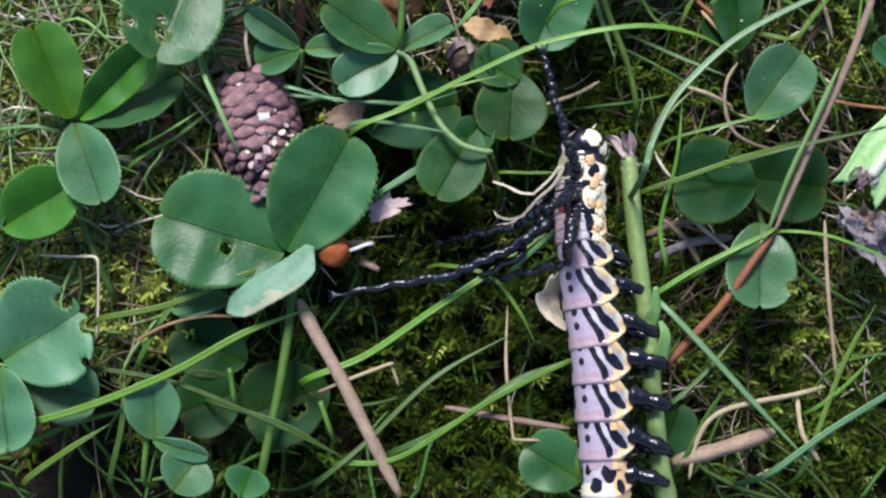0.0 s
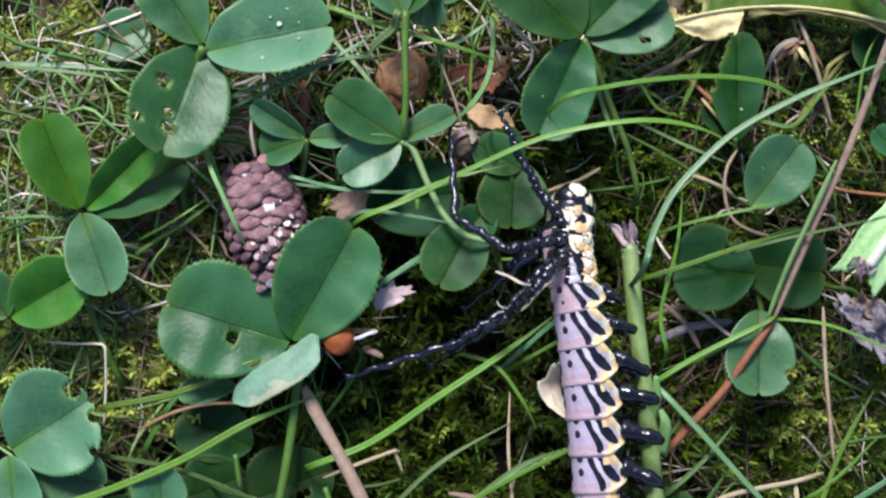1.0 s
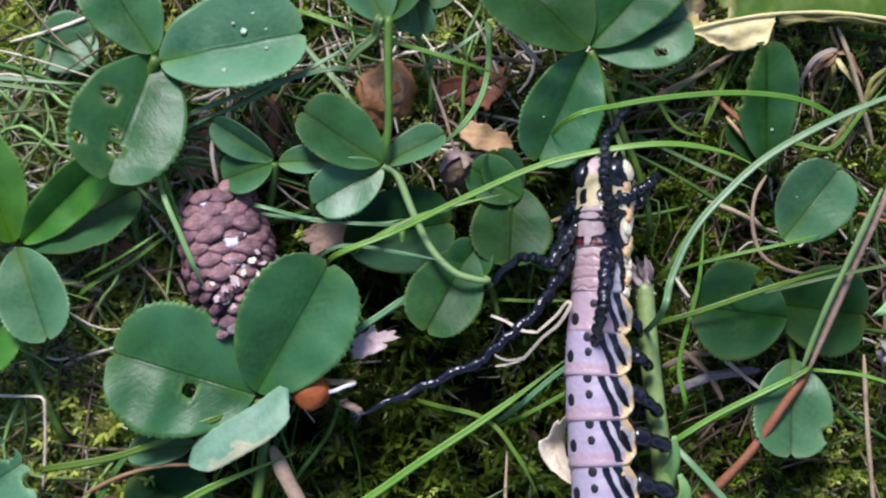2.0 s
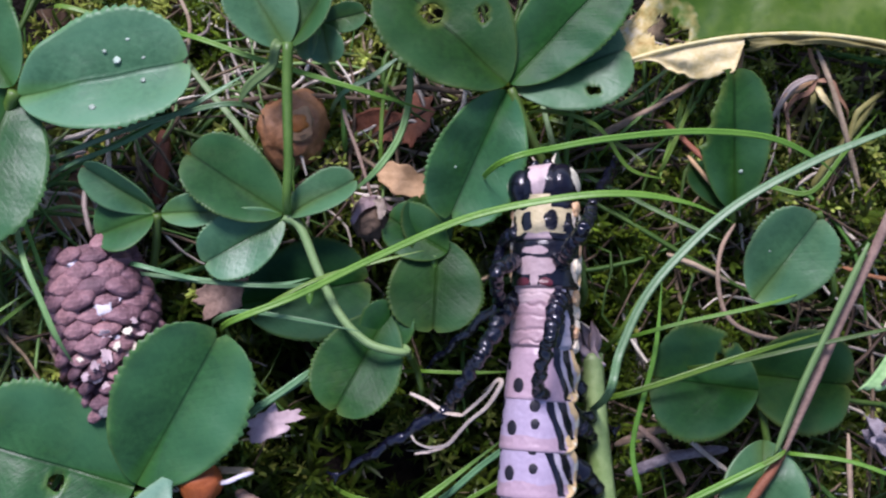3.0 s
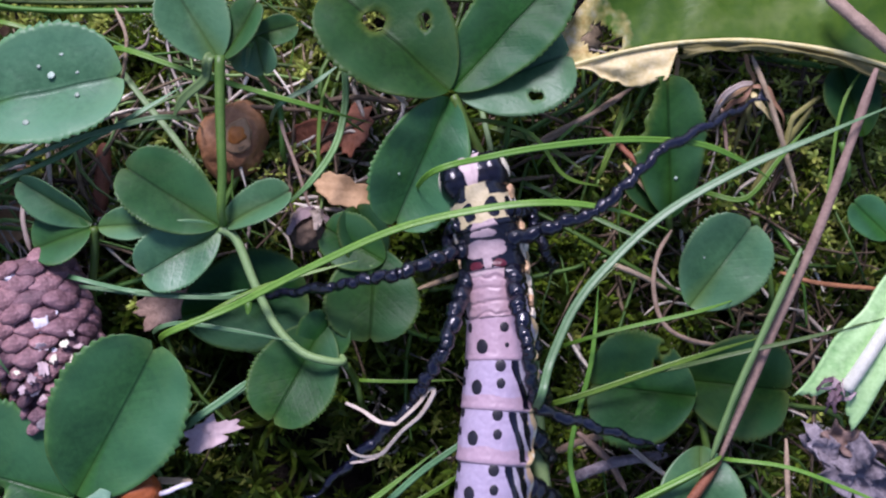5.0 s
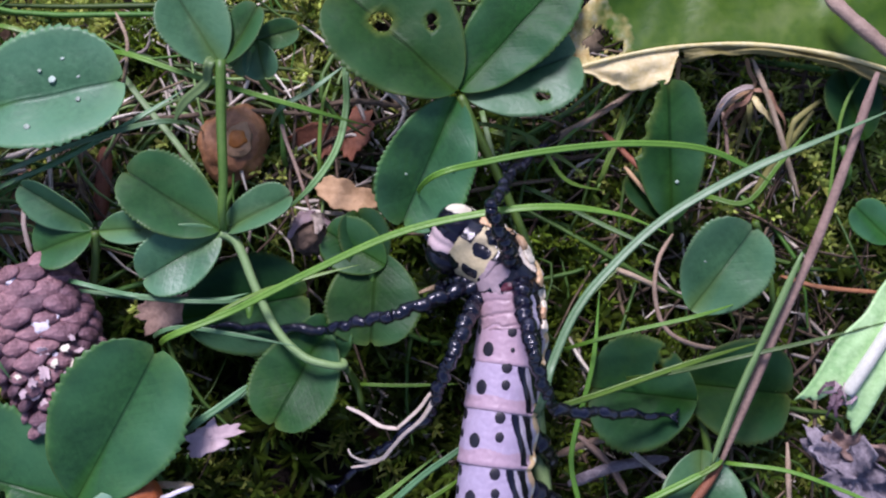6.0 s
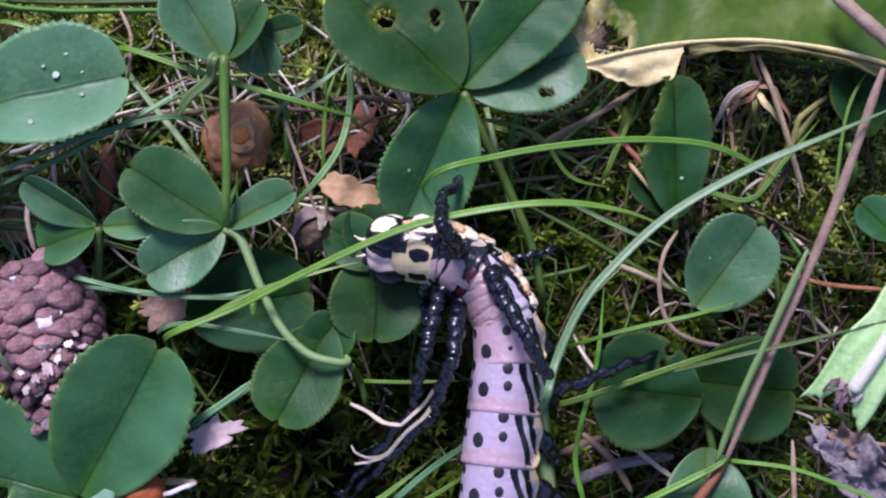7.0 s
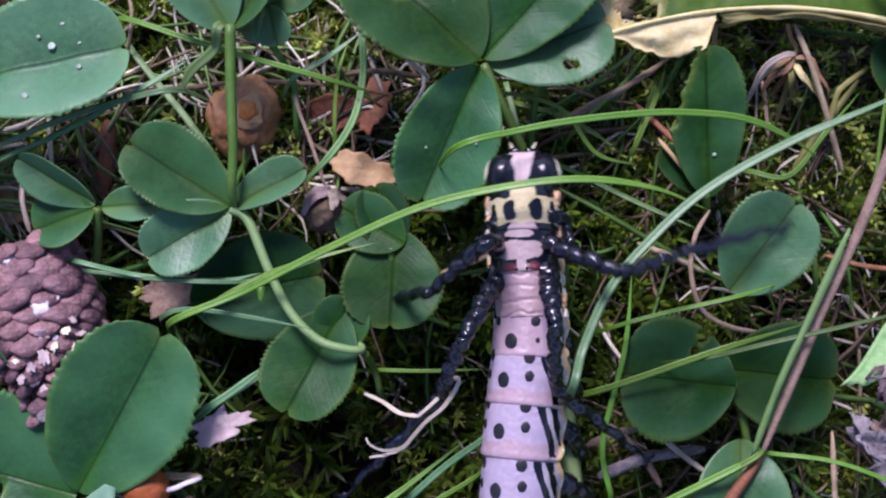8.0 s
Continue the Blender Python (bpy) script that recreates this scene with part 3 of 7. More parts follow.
def leaflet(parent, base, tip, width, roll, mat, fold, holes=(), name="leaflet"):
    """An obovate leaflet: folded along its midrib, toothed, gently waved, with holes bitten through; holes are (x, y, r) from its base along and across."""
    b, t = Vector(base), Vector(tip)
    d = t - b
    ln = d.length
    x = d.normalized()
    y = Vector((0, 0, 1)).cross(x).normalized()
    z = x.cross(y)
    m = Matrix((x, y, z)).transposed().to_4x4()
    m.translation = b * MM
    m = m @ Matrix.Rotation(radians(roll), 4, "X")
    r = random.Random(round(b.x * 31 + t.y * 17 + width * 7))
    nu, nv = 120, 22
    f = math.tan(radians(fold))
    ph, amp, dip = r.uniform(0, 6.28), r.uniform(0.004, 0.012) * ln, r.uniform(-0.04, 0.08)
    # the half towards +x gets the painted sky sheen
    sheen_side = 1 if y.x > 0 else -1
    bm = bmesh.new()
    rim, flank = bm.verts.layers.float.new("rim"), bm.verts.layers.float.new("flank")
    grid = []
    for i in range(nu + 1):
        u = 0.003 + 0.994 * (0.5 - 0.5 * math.cos(math.pi * i / nu))
        row = []
        for j in range(nv + 1):
            v = 2 * j / nv - 1
            tooth = (u * 21 + ph + 0.5 * math.sin(u * 9 + ph)) % 1.0
            edge = 1 + 0.070 * abs(v) ** 10 * (tooth - 0.5) * smoothstep(0.25, 0.6, u) + 0.03 * noise.noise(Vector((u * 4, v, ph)))
            py = v * leaf_outline(u) * width / 2 * edge
            notch = 0.045 * u ** 5 * max(0, 1 - abs(v) * 2.2)
            px = ln * (u - notch)
            pz = abs(py) * f + amp * math.sin(px * 1.3 + ph) * abs(v) - dip * ln * (u - 0.4) ** 2 + 0.42 * noise.noise(Vector((px * 0.22, py * 0.22, ph)))
            vert = bm.verts.new(Vector((px, py, pz)) * MM)
            vert[rim] = max(abs(v) ** 14, u ** 24)
            for hx, hy, hr in holes:
                if hr > 0:
                    vert[rim] = max(vert[rim], 1.3 * smoothstep(1.75 * hr, 1.05 * hr, math.hypot(px - hx, py - hy)))
            # margins pale on both halves; extra on sheen_side imitates reflected sky
            vert[flank] = max(0.0, min(1.0, (abs(v) ** 1.2 * (0.75 if v * sheen_side < 0 else 0.95) + 0.22 * smoothstep(0.0, 0.12, v * sheen_side)) * (0.9 + 0.8 * noise.noise(Vector((u * 2.5, v * 1.5, ph + 4))))))
            row.append(vert)
        grid.append(row)
    for i in range(nu):
        for j in range(nv):
            c = (grid[i][j].co + grid[i + 1][j + 1].co) / 2 / MM
            if any(math.hypot(c.x - hx, c.y - hy) < hr * (1 + 0.35 * noise.noise(Vector((c.x * 1.3, c.y * 1.3, hx)))) for hx, hy, hr in holes):
                continue
            bm.faces.new((grid[i][j], grid[i + 1][j], grid[i + 1][j + 1], grid[i][j + 1]))
    for v in [v for v in bm.verts if not v.link_faces]:
        bm.verts.remove(v)
    for v in [v for v in bm.verts if any(len(e.link_faces) == 1 for e in v.link_edges)]:
        for hx, hy, hr in holes:
            dx, dy = v.co.x / MM - hx, v.co.y / MM - hy
            far = math.hypot(dx, dy)
            if hr > 0 and 0 < far < 1.7 * hr and not any(k > 0 and (a, b) != (hx, hy) and math.hypot(v.co.x / MM - a, v.co.y / MM - b) < 1.15 * k for a, b, k in holes):
                k = hr * (1 + 0.22 * noise.noise(Vector((dx / far * 1.5, dy / far * 1.5, hx)))) / far
                v.co.x, v.co.y = (hx + dx * k) * MM, (hy + dy * k) * MM
                break
    thicken(bm, 0.16)
    ob = part(name, mesh_of(bm, (mat,), turn=False), mat, parent, m=m)
    for hx, hy, hr in holes:
        if hr < 0:
            blemish(ob, hx, hy, abs(hy) * f - dip * ln * (hx / ln - 0.4) ** 2 + 0.12, -hr)
    return ob


def clover(label, stalk, radius, stalk_mat, leaflets):
    """One clover leaf: its stalk and leaflets (base, tip, width, roll, colour, fold, holes)."""
    at = stalk[-1]
    ob = root("clover_leaf", at, label, "clover", "clover leaves")
    bm = bmesh.new()
    sweep(bm, smooth_line(stalk, 6), lambda u: radius * (1.05 - 0.3 * u))
    part("stalk", shifted(bm, at), stalk_mat, ob, m=ob.matrix_basis)
    for spec in leaflets:
        leaflet(ob, *spec)
    return ob


clover("broad three-part clover leaf with a bitten hole, one leaflet folded up", [(-21, -13.5, 5), (-20.4, -17.7, 4), (-22, -30.2, 3), (-24.8, -44.2, 1), (-24.8, -45.2, -7.5)], 0.75, "stem_green", [
    ((-21.5, -13.1, 5.5), (-38.9, -7.9, 7.5), 16.4, 0, "g", 12, ((7.8, 1.7, 0.90),)),
    ((-21.2, -12.8, 6), (-12.2, 3, 9), 14.1, 6, "g", 18, ()),
])
def folded_leaflet(parent, axis, half):
    """A leaflet folded shut along its midrib, seen from the side: a blunt, curling band with a withered lower margin."""
    mats = ("p", "wilted")
    line = smooth_line(axis, 10)
    n, k = len(line) - 1, 16
    bm = bmesh.new()
    rim, flank = bm.verts.layers.float.new("rim"), bm.verts.layers.float.new("flank")
    rows = []
    for i, c in enumerate(line):
        u = i / n
        d = (line[min(i + 1, n)] - line[max(i - 1, 0)]).normalized()
        side = d.cross(Vector((0, 0, 1))).normalized()
        wide = half * (0.80 + 0.24 * math.sin(math.pi * u) - max(0.0, 1 - u / 0.07) ** 2 * 0.30 - max(0.0, (u - 0.78) / 0.22) ** 2.0 * 0.62) * (1 + 0.04 * math.sin(9 * u))
        row = []
        for j in range(k + 1):
            v = 2 * j / k - 1
            tooth = 1 + 0.05 * abs(v) ** 8 * ((u * 15) % 1.0 - 0.5)
            vert = bm.verts.new((c + side * v * wide * tooth + d * (0.9 * v * smoothstep(0.25, 0.0, u) * -1.0) + Vector((0, 0, 0.25 * (1 - v * v) - 0.9 * v + 0.3 * noise.noise(Vector((u * 4, v, 3)))))) * MM)
            vert[rim] = abs(v) ** 12
            vert[flank] = 0.4 + 0.4 * noise.noise(Vector((u * 4, v * 2, 6)))
            row.append(vert)
        rows.append(row)
    for i in range(n):
        for j in range(k):
            u, v = (i + 0.5) / n, 2 * (j + 0.5) / k - 1
            f = bm.faces.new((rows[i][j], rows[i][j + 1], rows[i + 1][j + 1], rows[i + 1][j]))
            f.material_index = 1 if -v > 0.35 + 1.6 * abs(u - 0.55) + 0.5 * noise.noise(Vector((u * 7, v * 3, 1))) else 0
    thicken(bm, 0.2)
    part("leaflet", mesh_of(bm, mats, turn=False), mats, parent, "pale leaflet folded shut, its lower margin withered", m=Matrix())


pale_clover = clover("pale folded clover leaflet under a larger leaf", [(-19.9, -14.6, 4), (-20.2, -16.5, 4), (-20.2, -17.5, -7.5)], 0.5, "stem_green", [
    ((-29.4, -19.1, 3), (-37.5, -20.3, 3), 4.5, 20, "b", 15, ()),
])
folded_leaflet(pale_clover, [(-17.1, -13.4, 7.6), (-20.0, -16.1, 8.2), (-23.2, -18.1, 8.2), (-26.3, -19.8, 7.8), (-29.0, -21.2, 7.2)], 2.35)
clover("small round three-part clover leaf on a pale bent stalk", [(-5.9, 15.1, 8), (-4.2, 13.9, 8), (-2.2, 9.1, 8), (0.1, 4.6, 8), (2.8, 1.9, 8), (5.4, 1.0, 7.8), (7.0, 0.9, 7), (6.4, 1.6, 4), (4.6, 2.4, -7.5)], 0.5, "stem_pale", [
    ((-6.1, 15.4, 8), (-16, 21.7, 9.5), 8.4, 8, "g", 21, ()),
    ((-6, 15, 8), (-14.4, 10.1, 8), 7.1, -6, "b", 18, ()),
    ((-5.7, 15.3, 8), (1.6, 19, 9), 4.7, -18, "b", 27, ()),
])
clover("small folded clover leaf beside the cone", [(-19.3, 15.4, 8), (-19.8, 12.5, 6), (-21, 8, 2), (-21, 7, -7.5)], 0.5, "stem_green", [
    ((-19.5, 15.8, 8), (-26.8, 20.2, 10), 4.2, -30, "b", 30, ()),
    ((-19.7, 15.3, 8), (-25.7, 13.2, 8), 6.1, 10, "g", 21, ()),
    ((-18.9, 15.4, 8), (-12.9, 15.8, 8), 3.9, -12, "b", 21, ()),
])
clover("clover leaf on a thin upright stalk over the litter", [(-5.2, 32.5, 13), (-5.3, 27, 12), (-5.2, 20.6, 11), (-5.6, 15.4, 8), (-5.6, 14.4, -7.5)], 0.55, "stem_green", [
    ((-5.5, 32.3, 12), (-10.2, 40.1, 13), 7.6, 8, "b", 21, ()),
    ((-5.3, 32.4, 12), (-1.2, 38.2, 13), 4.8, -20, "g", 18, ()),
])
clover("narrow blue-green clover leaflets hanging above the litter", [(-2.4, 34.5, 11), (-2.4, 32.7, 9), (-0.3, 29.2, 4), (-0.1, 24.2, 2), (-0.1, 23.2, -7.5)], 0.4, "stem_green", [
    ((-1.9, 35.1, 11), (-1, 31.2, 10), 4.0, 15, "b", 15, ()),
    ((-2.5, 34.4, 11), (-4.8, 32.8, 9), 3.8, 0, "b", 15, ()),
    ((-2.1, 35.1, 11), (2.8, 36, 12), 3.2, 10, "g", 15, ()),
])
clover("tall clover leaf with three drawn-out leaflets", [(-51.1, 5.1, 7), (-51.9, 0.5, 5), (-51, -6.5, 3), (-46.7, -17.5, 1), (-46.7, -18.5, -7.5)], 0.6, "stem_green", [
    ((-51.1, 5.4, 8), (-56.5, 18.1, 10), 9.0, 10, "y", 30, ()),
    ((-50, 5.4, 8), (-39.5, 15.5, 10.5), 6.0, 20, "y", 30, ()),
    ((-49.9, 5.3, 7), (-36.6, 12.5, 6), 11.6, -18, "o", 15, ()),
    ((-50.6, 4.7, 8), (-46.1, -6.7, 9), 8.3, -6, "b", 21, ()),
])
clover("clover leaf at the edge of the litter", [(-62.9, -9.4, 4), (-65.1, -17.6, 1), (-65.1, -18.6, -7.5)], 0.5, "stem_green", [
    ((-60.6, -9.5, 6), (-50.2, -3.6, 8), 9.7, 8, "y", 24, ()),
    ((-61, -9.7, 6), (-65.2, -3.9, 7), 7.3, 0, "g", 15, ()),
])
clover("large clover leaf riddled with small bite holes", [(-33.4, 27.6, 12), (-35.7, 23.4, 9), (-37.5, 13.7, 5), (-37.6, 6.5, 1), (-37.6, 5.5, -7.5)], 0.7, "stem_green", [
    ((-33.8, 27.8, 11), (-38.6, 11.9, 13.5), 13.6, -14, "g", 21, ((6.9, -3.2, 1.0), (10.7, -1.1, 0.62), (12.8, -0.4, 0.95), (13.3, -4.7, 0.70))),
    ((-33.1, 27.0, 12), (-15.5, 31.0, 12), 13.2, -8, "b", 20, ((12.4, 3.2, -0.26), (13.5, 1.2, -0.25), (13.1, -1.4, -0.28), (7.7, -3.5, -0.34), (9.8, 2.5, -0.22), (10.8, 1.4, -0.40))),
    ((-33.7, 28.1, 12), (-41.6, 39.9, 12), 9.4, 6, "g", 18, ()),
])
clover("shaded clover leaflet low in the grass", [(-50.8, 30.9, 2), (-51.7, 26.8, 1), (-51.7, 25.8, -7.5)], 0.4, "stem_green", [
    ((-50.8, 29.6, 4), (-43.5, 33.3, 4), 8.4, 0, "b", 12, ()),
])
nudged_clover = clover("large clover leaf with torn holes and a drooping leaflet", [(18.5, 28.5, 10), (20.2, 24.7, 9), (23, 19.6, 5), (25.7, 13.3, 3), (27, 7.6, 1), (27, 6.6, -7.5)], 0.55, "stem_green", [
    ((18.1, 28.7, 11), (5.9, 39.9, 12), 14.0, 10, "o", 18, ((10.8, -0.1, 1.2), (7.0, -3.7, 0.6), (6.4, -3.2, 0.5))),
    ((18.4, 28.9, 10.5), (30.3, 41.7, 10.5), 9.4, -3, "o", 12, ()),
    ((18.8, 28.8, 9.6), (31.2, 33.2, 8.6), 10.8, -4, "b", 12, ((7.6, -3.2, 0.62), (8.1, -3.4, 0.5))),
    ((18.1, 28.3, 10), (12.0, 15.0, 7), 10.0, -12, "g", 28, ((7.2, 2.6, -0.14), (9.5, -1.8, -0.12))),
])
clover("round clover leaflet crossed by a pale stalk", [(7.2, 0.6, 6), (8, -1, 3), (8.5, -3.5, 1), (8.5, -4.5, -7.5)], 0.4, "stem_green", [
    ((4.8, 5, 5), (-0.7, -5.4, 6), 9.4, 4, "o", 12, ()),
    ((3.3, 0.2, 5), (5.8, 6.2, 5), 5.9, 0, "o", 9, ()),
])
# "d" leaflets: darkened by colour for the shade they lie in
clover("clover leaflets under the small leaf, their shade coloured in", [(-3.7, 7.7, 3), (-3.7, 2.9, 1), (-3.7, 1.9, -7.5)], 0.4, "stem_green", [
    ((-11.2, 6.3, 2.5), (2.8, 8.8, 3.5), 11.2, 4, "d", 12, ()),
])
clover("clover leaflets with a brown blemish behind the larva", [(9.9, 11.4, 5), (9.6, 7.6, 3), (8.5, 5.2, 1), (8.5, 4.2, -7.5)], 0.4, "stem_green", [
    ((11.3, 11.7, 5), (4.8, 15.5, 5), 6.2, 0, "o", 12, ()),
    ((10.1, 10.6, 4), (8.2, 17.9, 5), 5.7, 10, "d", 12, ()),
    ((10.3, 13.3, 4.5), (9.7, 3, 5), 10.3, 0, "o", 12, ()),
])
clover("round single clover leaflet under an arching grass blade", [(51.4, 15.9, 5), (52.7, 13.4, 3), (53.9, 7.3, 1), (53.9, 6.3, -7.5)], 0.4, "stem_green", [
    ((44.1, 6.4, 5), (50.6, 15.0, 8), 9.2, 0, "b", 10, ((5.2, 2.0, -0.12),)),
])
clover("shade-dark paired clover leaflets with a nibbled edge", [(43, -1.6, 1), (45.2, -3.2, 0.5), (46.9, -10.1, -2), (46.9, -11.1, -7.5)], 0.5, "stem_green", [
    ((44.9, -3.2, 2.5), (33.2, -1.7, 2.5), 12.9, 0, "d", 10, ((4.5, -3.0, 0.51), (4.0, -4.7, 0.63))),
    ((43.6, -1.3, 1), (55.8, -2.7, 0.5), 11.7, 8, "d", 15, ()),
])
clover("clover leaflet with a bitten corner beside a dry stalk", [(45.5, -10.4, 4), (46.4, -12.6, 2), (46.4, -13.6, -7.5)], 0.4, "stem_green", [
    ((45, -8.4, 3.5), (44.4, -20.6, 4), 10.0, 0, "b", 12, ((9.1, 4.6, 1.06), (10.2, 5.2, 0.82))),
])
clover("dark upright clover leaflet with a gnawed side", [(42.3, 16.6, 4), (42.8, 14.8, 1), (42.8, 13.8, -7.5)], 0.4, "stem_green", [
    ((42.6, 16.2, 4), (41.9, 31.0, 8.5), 7.8, -8, "o", 12, ((13.4, 3.0, 1.5), (11.9, 3.7, 1.5), (10.2, 4.0, 1.4), (8.3, 4.3, 1.2), (4.4, -0.6, -0.2), (14.6, 2.0, 1.0), (15.0, 2.6, 1.2))),
    ((42.2, 16.6, 3), (38.0, 21.4, 3.5), 3.8, 10, "d", 14, ()),
])
clover("clover leaflet half hidden behind a dry stalk", [(61.9, 24.6, 3), (63, 21.2, 1), (63, 20.2, -7.5)], 0.4, "stem_green", [
    ((64.1, 25, 4), (61.6, 32.7, 5), 6.5, 0, "d", 12, ()),
])
clover("clover leaflet at the rim of the grass", [(67, 14.5, 3), (68.2, 11.6, 1), (68.2, 10.6, -7.5)], 0.4, "stem_green", [
    ((66.3, 13.7, 4), (62.1, 17.6, 5), 4.4, 0, "g", 12, ()),
])
clover("pale clover leaf with a frayed toothed edge", [(-58.7, -28, 4), (-60.1, -36.5, 1), (-60.1, -37.5, -7.5)], 0.6, "stem_green", [
    ((-59.6, -28, 6), (-48.8, -21.1, 7), 15.7, 6, "b", 18, ((11.6, 2.4, 1.06), (12.4, -2.3, 0.98), (10.0, -6.4, 0.65))),
    ((-57, -30.3, 4), (-46.8, -33, 4), 9.1, 10, "b", 15, ()),
    ((-59.9, -28.8, 6), (-58.2, -40.2, 6), 8.9, 0, "b", 15, ()),
])
clover("small round clover leaflets low in the grass", [(-40.2, -38, 3), (-40.9, -44.2, 1), (-40.9, -45.2, -7.5)], 0.45, "stem_green", [
    ((-38.8, -38.6, 4), (-39.2, -30.4, 6), 7.6, 0, "b", 12, ()),
    ((-39.4, -38.6, 4), (-31.6, -41, 4), 3.1, 30, "b", 12, ()),
    ((-36.4, -45.6, 3), (-33.1, -41, 3), 8.0, 0, "b", 12, ()),
    ((-27.1, -46.3, 3), (-25.7, -42.5, 3), 6.4, 0, "g", 12, ()),
])
# low leaflets, their shade painted in with the dark "d" colour
clover("shade-dark round clover leaflet with a torn slit", [(-16.6, -33.3, 2), (-15, -38, 1), (-15, -39, -7.5)], 0.4, "stem_green", [
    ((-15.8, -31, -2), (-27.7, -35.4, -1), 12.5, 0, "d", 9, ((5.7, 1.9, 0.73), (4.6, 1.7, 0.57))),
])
clover("clover leaflets beneath a pale leaf, their shade coloured in", [(-29.3, -28.7, 2), (-28.6, -33.4, 1), (-28.6, -34.4, -7.5)], 0.4, "stem_green", [
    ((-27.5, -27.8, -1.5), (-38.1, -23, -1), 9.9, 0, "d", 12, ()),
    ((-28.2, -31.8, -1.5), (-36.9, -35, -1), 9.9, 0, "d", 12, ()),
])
clover("dark leaf lying under the larva", [(18.8, -40.2, 2), (19.2, -44.1, 1), (19.2, -45.1, -7.5)], 0.5, "stem_green", [
    ((19.5, -44.1, 2), (11.7, -39.5, 2), 8.8, 0, "g", 12, ()),
    ((30.5, -41, 2), (33.4, -33.6, 2), 6.7, 0, "d", 9, ()),
])


# ---- grass blades and dry stalks ----
def grass_blade(line, width, mat, label):
    at = line[0]
    bm = bmesh.new()
    r = random.Random(round(at[0] * 13 + at[1] * 7))
    tw = r.uniform(-0.5, 0.5)
    sweep(bm, smooth_line(line, 8), lambda u: 0.36 * width * (0.55 + 0.45 * math.sin(math.pi * min(1.0, 0.25 + 0.5 * u))) * min(1.0, 0.12 + 4.0 * (1 - u)), BLADE, twist=tw)
    ob = part("grass_blade", shifted(bm, at), mat, None, m=Matrix.Translation(Vector(at) * MM))
    return tagged(ob, label, "grass", "single grass blades")


def dry_stem(line, width, mat, label):
    at = line[0]
    bm = bmesh.new()
    r = random.Random(round(at[0] * 11 + at[1] * 5))
    ph = r.uniform(0, 6)
    sec = [(c * (1 + 0.12 * math.sin(3 * i + ph)), s * (0.75 + 0.12 * math.cos(2 * i + ph))) for i, (c, s) in enumerate(TUBE)]
    sweep(bm, smooth_line(line, 9), lambda u: width / 2 * (1 + 0.05 * math.sin(17 * u + ph) + 0.04 * math.sin(41 * u)) * min(1.0, 0.45 + 5 * (1 - u), 0.45 + 5 * u), sec, twist=r.uniform(-1, 1))
    ob = part("dry_straw_stalk", shifted(bm, at), mat, None, m=Matrix.Translation(Vector(at) * MM))
    return tagged(ob, label, "straw")


grass_blade([(-14.6, 2.8, -7), (-11.8, 3.8, 8), (-4.3, 6.6, 10), (4.1, 10.4, 12), (13.4, 14.1, 14), (22.5, 15.8, 15.5), (29.4, 16.3, 15), (36, 15.8, 12), (41.6, 14.3, 8)], 1.08, "blade_g", "green arching grass blade over the moss")
grass_blade([(-11.1, 4, -7), (-8.4, 5.3, 7), (-2.2, 8.4, 9), (3.8, 10.1, 9.5), (8.8, 11.4, 9)], 0.57, "blade_g", "green arching grass blade over the moss")
grass_blade([(26.2, -6.5, -7), (27.1, -3.6, 13), (28.4, 0.6, 13), (31, 6, 13), (34.6, 10.3, 13), (40.4, 15.4, 13), (48.7, 20, 13), (56.9, 23.4, 13), (65, 26.8, 12)], 1.27, "blade_b", "blue-green broad grass blade over the moss")
grass_blade([(13.4, 18.7, -7), (16.3, 19.5, 14), (22.6, 21.2, 14.5), (29.6, 22.4, 14), (37.2, 23.1, 13), (44.6, 22.9, 11), (49.7, 21.3, 9), (53.4, 19.7, 6)], 0.95, "blade_y", "fresh yellow-green grass blade over the moss")
grass_blade([(28.9, 2, -7), (31.8, 2.8, 5), (36.4, 4, 7), (44, 5.6, 8), (49.3, 7.2, 6)], 0.63, "blade_y", "fresh yellow-green grass blade over the moss")
grass_blade([(34.9, -1.1, -7), (37.9, -0.7, 4), (41.8, -0.2, 6), (48, 1.2, 8), (55.6, 2.8, 8.5), (65.3, 5.1, 8)], 0.70, "blade_d", "dark green grass blade low over the moss")
grass_blade([(-26.6, 10, -7), (-23.6, 9.6, 5), (-15.1, 8.4, 7), (-8.3, 7.8, 8), (-3.2, 8.2, 6), (3.2, 10.6, 4)], 0.63, "blade_b", "blue-green broad grass blade over the moss")
grass_blade([(-16.1, 3.8, -7), (-13.2, 4.4, 6), (-10, 5.1, 8), (-4, 4.2, 8.5), (2.4, 2.9, 9.5)], 0.70, "blade_b", "blue-green broad grass blade over the moss")
grass_blade([(-20.6, 36.3, -7), (-17.8, 35.2, 7), (-9.6, 32.1, 9), (-2.3, 29.7, 9.5), (3.7, 28, 9), (10.1, 26.7, 6)], 0.82, "blade_g", "green arching grass blade over the moss")
grass_blade([(-20, 36.3, -7), (-18.2, 33.9, 3), (-14.8, 29.5, 5), (-11.4, 25.4, 6), (-8.2, 21, 6), (-6.1, 18.2, 6)], 1.01, "blade_p", "pale green grass stem over the moss")
grass_blade([(7, 37.3, -7), (7.1, 34.3, 5), (7.2, 29, 6), (6.2, 24.1, 7), (3.6, 19.9, 8), (0, 17.2, 6)], 1.08, "blade_p", "pale green grass stem over the moss")
grass_blade([(-3.9, 35, -7), (-6, 32.8, 12), (-7, 30.5, 11.5), (-9.5, 28.6, 10.5), (-10.8, 26.7, 9.5)], 1.5, "blade_p", "blue-green broad grass blade over the moss")
